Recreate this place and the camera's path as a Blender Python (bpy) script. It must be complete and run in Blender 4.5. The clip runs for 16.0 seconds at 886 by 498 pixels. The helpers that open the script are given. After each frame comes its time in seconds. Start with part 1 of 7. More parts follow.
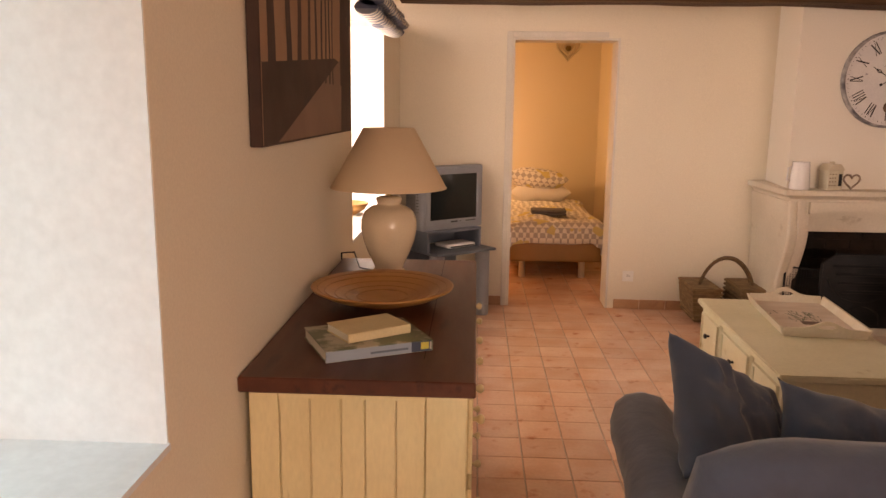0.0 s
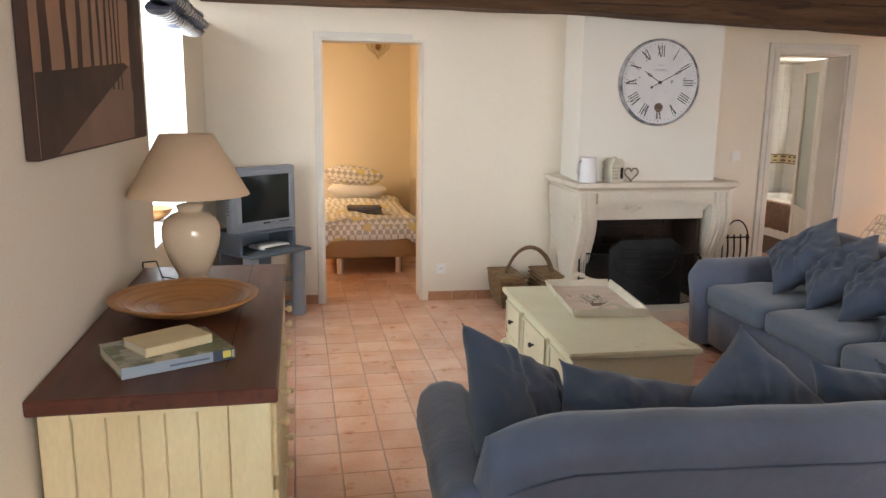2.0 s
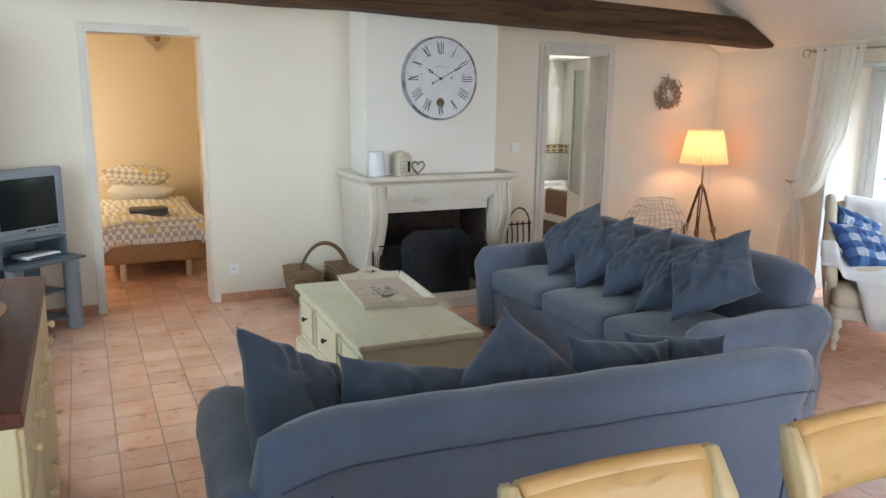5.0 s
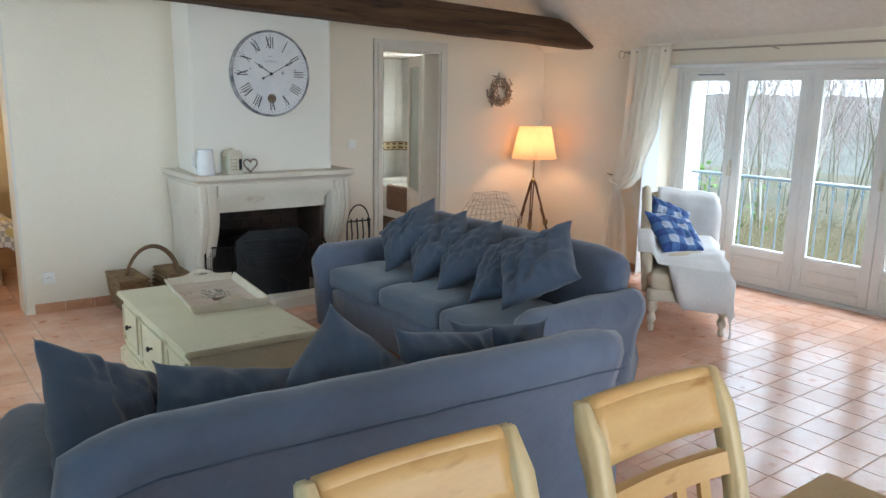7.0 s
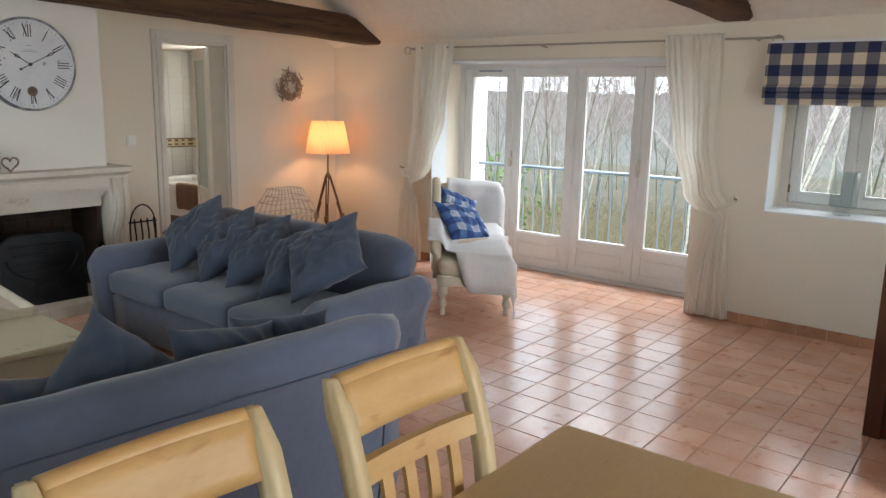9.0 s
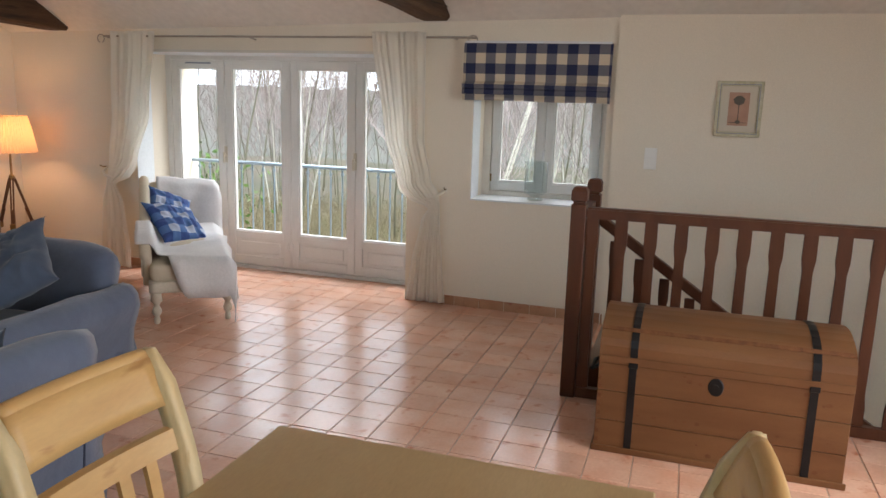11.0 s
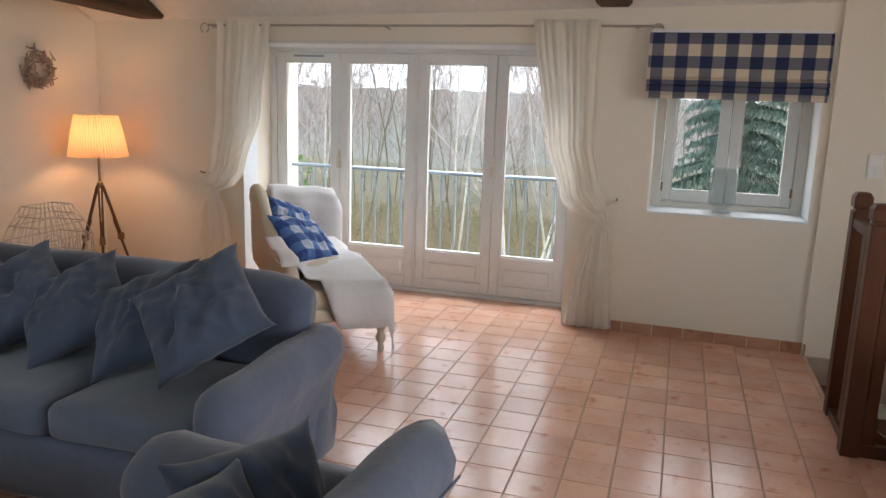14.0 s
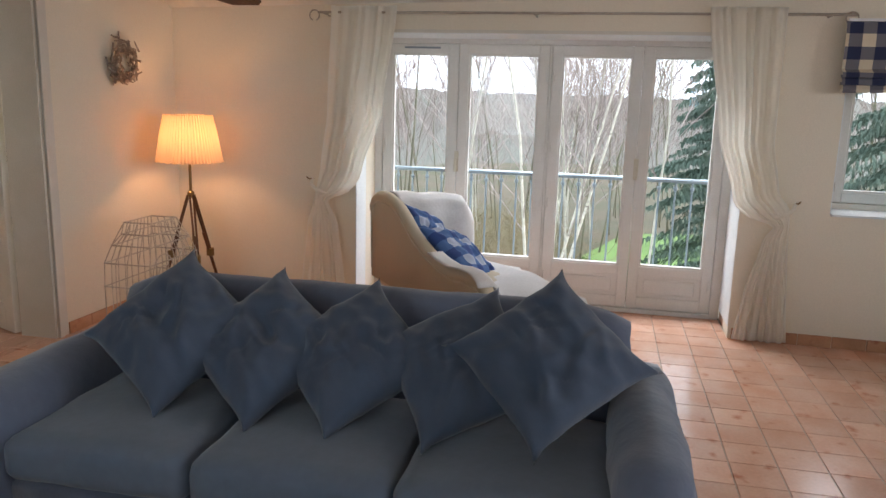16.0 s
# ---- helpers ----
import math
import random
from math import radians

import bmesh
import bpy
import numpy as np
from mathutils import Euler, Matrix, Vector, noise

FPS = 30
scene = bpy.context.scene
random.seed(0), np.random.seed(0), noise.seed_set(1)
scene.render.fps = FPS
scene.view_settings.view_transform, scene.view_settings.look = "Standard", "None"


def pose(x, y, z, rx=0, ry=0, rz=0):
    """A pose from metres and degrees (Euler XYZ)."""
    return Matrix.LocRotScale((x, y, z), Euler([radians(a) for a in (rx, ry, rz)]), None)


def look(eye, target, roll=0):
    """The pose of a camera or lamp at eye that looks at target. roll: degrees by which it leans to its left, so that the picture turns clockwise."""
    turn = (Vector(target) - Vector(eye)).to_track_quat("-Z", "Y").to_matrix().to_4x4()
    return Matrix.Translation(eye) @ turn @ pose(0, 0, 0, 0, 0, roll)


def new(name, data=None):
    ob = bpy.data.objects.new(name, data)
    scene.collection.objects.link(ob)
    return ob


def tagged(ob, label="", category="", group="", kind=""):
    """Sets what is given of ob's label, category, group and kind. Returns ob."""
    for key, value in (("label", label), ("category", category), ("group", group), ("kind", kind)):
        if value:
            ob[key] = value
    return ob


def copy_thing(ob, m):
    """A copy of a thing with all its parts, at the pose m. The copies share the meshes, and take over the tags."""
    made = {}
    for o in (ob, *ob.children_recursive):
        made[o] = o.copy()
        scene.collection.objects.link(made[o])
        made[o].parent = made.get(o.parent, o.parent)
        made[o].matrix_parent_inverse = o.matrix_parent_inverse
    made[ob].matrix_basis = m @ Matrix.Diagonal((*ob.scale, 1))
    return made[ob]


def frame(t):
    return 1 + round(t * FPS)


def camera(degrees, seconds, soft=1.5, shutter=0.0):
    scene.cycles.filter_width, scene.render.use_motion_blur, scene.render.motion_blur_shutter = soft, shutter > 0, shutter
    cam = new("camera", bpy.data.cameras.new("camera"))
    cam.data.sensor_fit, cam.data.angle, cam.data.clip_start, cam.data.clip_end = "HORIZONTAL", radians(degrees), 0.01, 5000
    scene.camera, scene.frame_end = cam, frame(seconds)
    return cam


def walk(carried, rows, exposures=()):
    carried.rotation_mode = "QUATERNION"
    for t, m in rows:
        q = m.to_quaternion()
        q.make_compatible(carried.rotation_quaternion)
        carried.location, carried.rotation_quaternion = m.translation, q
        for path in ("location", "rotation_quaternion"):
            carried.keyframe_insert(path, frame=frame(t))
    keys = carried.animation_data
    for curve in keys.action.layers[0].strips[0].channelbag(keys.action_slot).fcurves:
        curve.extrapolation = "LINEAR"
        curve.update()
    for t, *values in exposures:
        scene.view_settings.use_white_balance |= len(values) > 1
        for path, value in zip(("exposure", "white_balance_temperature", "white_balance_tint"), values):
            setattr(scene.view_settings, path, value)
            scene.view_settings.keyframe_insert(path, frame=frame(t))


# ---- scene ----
cam = camera(60.8, 16.0)
PATH = [
    (0, (-0.034, -0.154, 1.573), (-0.116, 1.81, 1.201), 0.7),
    (0.5, (-0.019, -0.195, 1.592), (-0.025, 1.769, 1.216), 0.6),
    (1, (0.0, -0.207, 1.603), (0.106, 1.754, 1.226), 0.6),
    (1.5, (0.026, -0.235, 1.619), (0.275, 1.713, 1.237), 0.7),
    (2, (0.042, -0.246, 1.62), (0.416, 1.681, 1.238), 0.7),
    (2.5, (0.054, -0.258, 1.633), (0.527, 1.647, 1.246), 0.7),
    (3, (0.068, -0.263, 1.638), (0.622, 1.619, 1.249), 0.7),
    (3.5, (0.089, -0.273, 1.644), (0.714, 1.586, 1.253), 0.8),
    (4, (0.108, -0.285, 1.643), (0.804, 1.548, 1.25), 0.7),
    (6.5, (0.216, -0.349, 1.63), (1.314, 1.276, 1.238), 0.9),
    (7, (0.233, -0.355, 1.628), (1.417, 1.208, 1.235), 1.0),
    (7.5, (0.241, -0.373, 1.628), (1.503, 1.128, 1.235), 1.0),
    (8, (0.246, -0.395, 1.628), (1.586, 1.037, 1.233), 1.0),
    (8.5, (0.268, -0.437, 1.621), (1.695, 0.908, 1.227), 1.1),
    (9, (0.287, -0.49, 1.617), (1.826, 0.726, 1.223), 1.2),
    (9.5, (0.309, -0.523, 1.61), (1.967, 0.524, 1.216), 1.2),
    (10, (0.324, -0.564, 1.605), (2.092, 0.285, 1.213), 1.3),
    (12.5, (0.458, -0.119, 1.614), (2.35, 0.4, 1.225), 2.0),
    (13, (0.527, 0.18, 1.572), (2.409, 0.738, 1.191), 2.0),
    (13.5, (0.648, 0.49, 1.596), (2.522, 1.069, 1.208), 1.8),
    (14, (0.705, 0.868, 1.572), (2.58, 1.444, 1.18), 1.8),
    (14.5, (0.766, 1.289, 1.546), (2.645, 1.851, 1.158), 1.9),
    (15, (0.842, 1.675, 1.55), (2.726, 2.22, 1.159), 1.8),
    (15.5, (0.832, 2.06, 1.54), (2.729, 2.561, 1.151), 1.6),
    (16, (0.86, 2.463, 1.519), (2.779, 2.863, 1.126), 1.6),
]
EXPOSURES = [(0, 0.52, 13300, 43), (0.5, 0.57, 12100, 41), (1, 0.72, 9900, 35), (1.5, 0.92, 8200, 23), (2, 1.0, 7200, 15), (3.5, 1.07, 6400, 9), (6.5, 0.88, 6050, 3), (7.5, 0.76, 6100, 3), (10, 0.48, 7000, 11), (16, 0.43, 6900, 12)]
walk(cam, [(t, look(eye, target, roll)) for t, eye, target, roll in PATH], EXPOSURES)

# ---- world and lights ----
world = bpy.data.worlds.new("world")
scene.world = world
world.use_nodes = True
wn = world.node_tree
sky = wn.nodes.new("ShaderNodeTexSky")
sky.sky_type, sky.sun_disc = "NISHITA", False
sky.sun_elevation, sky.sun_rotation = radians(38), radians(190)
sky.air_density, sky.dust_density = 1.0, 3.0
SKY = 0.15
wn.nodes["Background"].inputs[1].default_value = SKY
# thin even cloud over the blue
cloud = wn.nodes.new("ShaderNodeMix")
cloud.data_type = "RGBA"
cloud.inputs[0].default_value = 0.75
cloud.inputs[7].default_value = (19.5, 22.6, 26.5, 1)
wn.links.new(sky.outputs[0], cloud.inputs[6])
wn.links.new(cloud.outputs[2], wn.nodes["Background"].inputs[0])


def lamp(name, kind, m, power, color=(1, 1, 1), **more):
    d = bpy.data.lights.new(name, kind)
    d.energy, d.color = power, color
    if kind == "AREA":
        d.shape, d.size, d.size_y = "RECTANGLE", more["size"][0], more["size"][1]
    if more.get("spread"):
        d.spread = radians(more["spread"])
    if kind == "POINT":
        d.shadow_soft_size = more.get("radius", 0.04)
    if kind == "SUN":
        d.angle = radians(more.get("angle", 12))
    ob = new(name, d)
    ob.matrix_world = m
    return ob


DAY = (0.86, 0.93, 1.0)
WARM = (1.0, 0.55, 0.2)
lamp("sun", "SUN", look((0, -20, 15), (2, 0, 0)), 1.5, (1, 0.96, 0.9), angle=14)
# two area lamps added outdoors, above the view, to boost the sky's light
lamp("daylight_doors", "AREA", look((7.35, 2.9, 2.75), (5.0, 2.9, 0.2)), 165, DAY, size=(2.6, 1.1))
lamp("daylight_stair_window", "AREA", look((7.0, 0.55, 2.6), (5.6, 0.5, 0.9)), 34, DAY, size=(0.9, 0.9))
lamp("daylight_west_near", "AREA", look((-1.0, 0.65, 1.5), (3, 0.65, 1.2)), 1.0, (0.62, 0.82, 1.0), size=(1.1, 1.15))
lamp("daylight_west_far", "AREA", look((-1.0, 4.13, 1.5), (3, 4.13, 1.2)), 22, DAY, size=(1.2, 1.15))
# unseen fill lamp, added at a made-up south opening to brighten the room
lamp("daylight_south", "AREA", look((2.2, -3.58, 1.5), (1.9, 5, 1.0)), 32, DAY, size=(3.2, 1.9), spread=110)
lamp("daylight_bathroom", "AREA", look((6.05, 7.45, 1.6), (5.2, 7.0, 1.3)), 15, (1.0, 0.95, 0.86), size=(0.3, 0.9))
lamp("bedroom_bulb", "POINT", pose(-0.35, 8.0, 1.15), 22, (1.0, 0.74, 0.42), radius=0.08)
lamp("floor_lamp_bulb", "POINT", pose(5.65, 5.28, 1.2), 6.0, (1.0, 0.52, 0.24), radius=0.05)


# ---- materials ----
def mat(name, c1, c2=None, rough=0.6, scale=6.0, bump=0.15, bscale=60.0, metal=0.0, stretch=(1, 1, 1), c3=None, spot=0.0,
        local=False, sheen=0.0, ior=1.45, detail=5.0, vary=0.0, coat=0.0, dist=0.004, lo=0.35, hi=0.65):
    """Noise-mixed surface: c1 and c2 in soft patches, fine grain, stains of c3, relief."""
    m = bpy.data.materials.new(name)
    m.use_nodes = True
    n, l = m.node_tree.nodes, m.node_tree.links
    b = n["Principled BSDF"]
    b.inputs["Roughness"].default_value, b.inputs["Metallic"].default_value = rough, metal
    b.inputs["IOR"].default_value = ior
    b.inputs["Coat Weight"].default_value = coat
    b.inputs["Coat Roughness"].default_value = 0.15
    if sheen:
        b.inputs["Sheen Weight"].default_value = sheen
        b.inputs["Sheen Roughness"].default_value = 0.5
    if local:
        pos = n.new("ShaderNodeTexCoord").outputs["Object"]
    else:
        pos = n.new("ShaderNodeNewGeometry").outputs["Position"]
    mp = n.new("ShaderNodeMapping")
    mp.inputs["Scale"].default_value = stretch
    l.new(pos, mp.inputs["Vector"])

    def nz(s, d=detail):
        t = n.new("ShaderNodeTexNoise")
        t.inputs["Scale"].default_value, t.inputs["Detail"].default_value = s, d
        l.new(mp.outputs[0], t.inputs["Vector"])
        return t.outputs["Fac"]

    def ramp(src, a, z):
        r = n.new("ShaderNodeMapRange")
        r.inputs["From Min"].default_value, r.inputs["From Max"].default_value = a, z
        l.new(src, r.inputs["Value"])
        return r.outputs[0]

    def mix(f, a, z, kind="MIX"):
        x = n.new("ShaderNodeMix")
        x.data_type, x.blend_type = "RGBA", kind
        for s, v in ((x.inputs[0], f), (x.inputs[6], a), (x.inputs[7], z)):
            if isinstance(v, bpy.types.NodeSocket):
                l.new(v, s)
            elif isinstance(v, (int, float)):
                s.default_value = v
            else:
                s.default_value = (*v, 1)
        return x.outputs[2]

    c2 = c2 or tuple(v * 0.86 for v in c1)
    col = mix(ramp(nz(scale), lo, hi), c1, c2)
    if c3:
        col = mix(ramp(nz(scale * 2.3, 8), 0.62 - spot * 0.1, 0.72), col, c3)
    grain = ramp(nz(bscale * 2.0, 3), 0.2, 0.8)
    gm = n.new("ShaderNodeMapRange")
    gm.inputs["To Min"].default_value, gm.inputs["To Max"].default_value = 0.93, 1.05
    l.new(grain, gm.inputs["Value"])
    col = mix(1.0, col, gm.outputs[0], "MULTIPLY")
    if vary:
        o = n.new("ShaderNodeObjectInfo")
        g = n.new("ShaderNodeNewGeometry")
        a = n.new("ShaderNodeMath")
        a.operation = "ADD"
        l.new(o.outputs["Random"], a.inputs[0])
        l.new(g.outputs["Random Per Island"], a.inputs[1])
        f = n.new("ShaderNodeMath")
        f.operation = "FRACT"
        l.new(a.outputs[0], f.inputs[0])
        v = n.new("ShaderNodeMapRange")
        v.inputs["To Min"].default_value, v.inputs["To Max"].default_value = 1 - vary, 1 + vary
        l.new(f.outputs[0], v.inputs["Value"])
        col = mix(1.0, col, v.outputs[0], "MULTIPLY")
    l.new(col, b.inputs["Base Color"])
    rr = n.new("ShaderNodeMapRange")
    rr.inputs["To Min"].default_value, rr.inputs["To Max"].default_value = max(rough - 0.08, 0.02), min(rough + 0.1, 1)
    l.new(nz(scale * 1.7), rr.inputs["Value"])
    l.new(rr.outputs[0], b.inputs["Roughness"])
    if bump:
        u = n.new("ShaderNodeBump")
        u.inputs["Strength"].default_value, u.inputs["Distance"].default_value = bump, dist
        l.new(nz(bscale, 6), u.inputs["Height"])
        l.new(u.outputs[0], b.inputs["Normal"])
    return m


def plain(name, color, rough=0.5, metal=0.0, trans=0.0, ior=1.45, emit=0.0):
    m = bpy.data.materials.new(name)
    m.use_nodes = True
    b = m.node_tree.nodes["Principled BSDF"]
    b.inputs["Base Color"].default_value = (*color, 1)
    b.inputs["Roughness"].default_value, b.inputs["Metallic"].default_value = rough, metal
    b.inputs["Transmission Weight"].default_value, b.inputs["IOR"].default_value = trans, ior
    if emit:
        b.inputs["Emission Color"].default_value = (*color, 1)
        b.inputs["Emission Strength"].default_value = emit
    return m


def check(name, c1, c2, c3, size, axes=("X", "Z"), local=True, rough=0.85):
    """Woven gingham: light ground, mid stripes, dark where stripes cross."""
    m = mat(name, c1, c1, rough=rough, bump=0.2, bscale=300, local=local)
    n, l = m.node_tree.nodes, m.node_tree.links
    b = n["Principled BSDF"]
    sep = n.new("ShaderNodeSeparateXYZ")
    l.new((n.new("ShaderNodeTexCoord").outputs["Object"]), sep.inputs[0])
    f = []
    for a in axes:
        d = n.new("ShaderNodeMath")
        d.operation, d.inputs[1].default_value = "DIVIDE", size
        l.new(sep.outputs[a], d.inputs[0])
        r = n.new("ShaderNodeMath")
        r.operation = "FLOORED_MODULO"
        r.inputs[1].default_value = 2.0
        l.new(d.outputs[0], r.inputs[0])
        s = n.new("ShaderNodeMath")
        s.operation, s.inputs[1].default_value = "GREATER_THAN", 1.0
        l.new(r.outputs[0], s.inputs[0])
        f.append(s.outputs[0])
    s = n.new("ShaderNodeMath")
    s.operation = "ADD"
    l.new(f[0], s.inputs[0])
    l.new(f[1], s.inputs[1])
    r = n.new("ShaderNodeValToRGB")
    r.color_ramp.interpolation = "CONSTANT"
    r.color_ramp.elements[0].color = (*c1, 1)
    r.color_ramp.elements[1].position, r.color_ramp.elements[1].color = 0.3, (*c2, 1)
    e = r.color_ramp.elements.new(0.8)
    e.color = (*c3, 1)
    h = n.new("ShaderNodeMath")
    h.operation, h.inputs[1].default_value = "MULTIPLY", 0.5
    l.new(s.outputs[0], h.inputs[0])
    l.new(h.outputs[0], r.inputs[0])
    l.new(r.outputs[0], b.inputs["Base Color"])
    return m


M_WALL = mat("plaster_wall", (0.80, 0.725, 0.61), (0.78, 0.705, 0.59), rough=0.9, scale=1.2, bump=0.08, bscale=70, dist=0.003)
M_BREAST = mat("plaster_breast", (0.80, 0.765, 0.70), (0.78, 0.745, 0.68), rough=0.9, scale=1.5, bump=0.08, bscale=70, dist=0.003)
# white paint with some of the daylight's blue put into its colour
M_REVEAL = mat("white_reveal_skylit", (0.77, 0.80, 0.82), (0.74, 0.77, 0.79), rough=0.8, scale=2, bump=0.1, bscale=20)
M_CEIL = mat("ceiling_paint", (0.79, 0.75, 0.69), (0.76, 0.715, 0.65), rough=0.92, scale=0.9, bump=0.2, bscale=9)
M_TILE = mat("terracotta_tile", (0.70, 0.385, 0.27), (0.76, 0.48, 0.365), rough=0.21, coat=0.2, scale=4.2, bump=0.0, bscale=30, c3=(0.56, 0.235, 0.15), spot=0.1, vary=0.09, dist=0.003)
M_GROUT = mat("tile_grout", (0.40, 0.31, 0.25), (0.46, 0.37, 0.30), rough=0.9, scale=9, bump=0.3, bscale=90)
M_SKIRT = mat("terracotta_skirting", (0.44, 0.22, 0.12), (0.54, 0.30, 0.18), rough=0.5, scale=5, bump=0.15, bscale=40, c3=(0.36, 0.13, 0.07), spot=0.4, vary=0.08)
M_TRIM = mat("painted_trim", (0.70, 0.66, 0.60), (0.66, 0.62, 0.55), rough=0.55, scale=5, bump=0.06, bscale=60)
M_PVC = mat("door_paint", (0.74, 0.73, 0.70), (0.70, 0.69, 0.66), rough=0.45, scale=4, bump=0.05, bscale=50)
M_BEAM = mat("old_oak", (0.060, 0.028, 0.014), (0.12, 0.062, 0.030), rough=0.75, scale=5, bump=0.7, bscale=26, stretch=(0.25, 2.2, 2.2), c3=(0.025, 0.012, 0.008), spot=0.6, dist=0.02)
M_SOFA = mat("blue_cotton", (0.092, 0.112, 0.168), (0.110, 0.132, 0.192), rough=0.92, scale=3, bump=0.4, bscale=13, sheen=0.35, dist=0.013)
M_SEAT = mat("blue_cotton_seat", (0.090, 0.116, 0.162), (0.104, 0.132, 0.182), rough=0.92, scale=3, bump=0.28, bscale=16, sheen=0.3, dist=0.006)
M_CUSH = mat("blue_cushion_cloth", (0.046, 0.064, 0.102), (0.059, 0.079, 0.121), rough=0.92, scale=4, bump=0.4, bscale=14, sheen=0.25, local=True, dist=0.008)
M_MAHOG = mat("dark_mahogany", (0.072, 0.018, 0.010), (0.11, 0.030, 0.016), rough=0.42, scale=4, bump=0.1, bscale=40, stretch=(3, 0.5, 3), c3=(0.05, 0.013, 0.008), spot=0.2, coat=0.05)
M_CREAM = mat("cream_paint", (0.72, 0.61, 0.37), (0.66, 0.54, 0.31), rough=0.5, scale=4, bump=0.12, bscale=30, stretch=(2, 2, 0.6), c3=(0.52, 0.42, 0.24), spot=-0.5)
M_CREAM2 = mat("cream_paint_table", (0.66, 0.62, 0.46), (0.60, 0.56, 0.40), rough=0.42, scale=3, bump=0.08, bscale=30, c3=(0.50, 0.43, 0.27), spot=-0.2)
M_CHAIR = mat("rubbed_cream_wood", (0.62, 0.39, 0.165), (0.54, 0.31, 0.115), rough=0.42, scale=5, bump=0.1, bscale=40, stretch=(0.5, 3, 1.6), c3=(0.40, 0.20, 0.07), spot=0.0)
M_CHAIRP = mat("chair_stile_paint", (0.68, 0.55, 0.34), (0.60, 0.44, 0.23), rough=0.42, scale=5, bump=0.1, bscale=40, stretch=(2, 2, 0.6), c3=(0.48, 0.30, 0.12), spot=0.0)
M_TABLE = mat("waxed_table_top", (0.45, 0.30, 0.145), (0.50, 0.345, 0.18), rough=0.36, scale=2, bump=0.06, bscale=40, stretch=(0.5, 2, 3), c3=(0.38, 0.245, 0.11), spot=-0.3)
M_STONE = mat("limestone", (0.70, 0.64, 0.55), (0.65, 0.585, 0.495), rough=0.75, scale=3, bump=0.15, bscale=30, c3=(0.54, 0.47, 0.38), spot=-0.3)
M_SOOT = mat("soot_brick", (0.020, 0.015, 0.013), (0.06, 0.035, 0.025), rough=0.95, scale=3, bump=0.6, bscale=14)
M_IRON = mat("black_iron", (0.016, 0.017, 0.019), (0.026, 0.027, 0.030), rough=0.42, scale=8, bump=0.1, bscale=60, metal=0.6)
M_WICKER = mat("brown_wicker", (0.12, 0.065, 0.03), (0.20, 0.12, 0.06), rough=0.7, scale=30, bump=0.6, bscale=70)
M_BASKET = mat("woven_leaf", (0.26, 0.17, 0.09), (0.17, 0.10, 0.05), rough=0.8, scale=14, bump=0.8, bscale=50, stretch=(1, 1, 3))
M_STAIR = mat("reddish_stained_wood", (0.072, 0.021, 0.008), (0.102, 0.033, 0.014), rough=0.4, scale=4, bump=0.1, bscale=40, stretch=(3, 3, 0.4), c3=(0.09, 0.028, 0.012), spot=0.2)
M_PINE = mat("waxed_pine", (0.165, 0.068, 0.025), (0.215, 0.096, 0.038), rough=0.5, scale=2.4, bump=0.12, bscale=40, stretch=(3, 0.7, 4), c3=(0.18, 0.075, 0.03), spot=0.1)
M_KNOT = mat("pine_knot", (0.14, 0.05, 0.02), (0.2, 0.08, 0.03), rough=0.6, scale=30, bump=0.1)
M_WHITE = mat("white_glaze", (0.78, 0.78, 0.79), (0.74, 0.74, 0.76), rough=0.2, scale=8, bump=0.03)
M_URN = mat("cream_crackle_glaze", (0.72, 0.57, 0.40), (0.76, 0.61, 0.44), rough=0.13, scale=6, bump=0.03, bscale=120, coat=0.5)
M_SHADE = mat("beige_shade_cloth", (0.72, 0.54, 0.37), (0.69, 0.51, 0.35), rough=0.9, scale=3, bump=0.1, bscale=200)
M_GROOVE = mat("turned_groove", (0.42, 0.20, 0.07), (0.38, 0.17, 0.055), rough=0.5)
M_BOWL = mat("turned_wood", (0.50, 0.24, 0.08), (0.40, 0.18, 0.06), rough=0.4, scale=5, bump=0.2, bscale=50, c3=(0.30, 0.12, 0.04), spot=0.1)
M_GREYTV = mat("grey_plastic", (0.26, 0.29, 0.33), (0.24, 0.27, 0.31), rough=0.38, scale=6, bump=0.03)
M_GREYD = mat("grey_laminate", (0.12, 0.15, 0.19), (0.10, 0.13, 0.17), rough=0.4, scale=6, bump=0.03)
M_SCREEN = plain("dark_screen", (0.012, 0.016, 0.016), 0.08)
M_BLACK = plain("black_plastic", (0.012, 0.012, 0.013), 0.4)
def cloth_thin(name, c, k):
    """Thin cloth that lets part of the light through."""
    m = bpy.data.materials.new(name)
    m.use_nodes = True
    n, l = m.node_tree.nodes, m.node_tree.links
    n.remove(n["Principled BSDF"])
    d, t, x = n.new("ShaderNodeBsdfDiffuse"), n.new("ShaderNodeBsdfTranslucent"), n.new("ShaderNodeMixShader")
    w = n.new("ShaderNodeTexNoise")
    w.inputs["Scale"].default_value = 90
    b = n.new("ShaderNodeBump")
    b.inputs["Strength"].default_value = 0.3
    l.new(w.outputs[0], b.inputs["Height"])
    for s in (d, t):
        s.inputs[0].default_value = (*c, 1)
        l.new(b.outputs[0], s.inputs["Normal"])
    x.inputs[0].default_value = k
    l.new(d.outputs[0], x.inputs[1])
    l.new(t.outputs[0], x.inputs[2])
    clear, y = n.new("ShaderNodeBsdfTransparent"), n.new("ShaderNodeMixShader")
    y.inputs[0].default_value = 0.14
    l.new(x.outputs[0], y.inputs[1])
    l.new(clear.outputs[0], y.inputs[2])
    l.new(y.outputs[0], n["Material Output"].inputs[0])
    return m


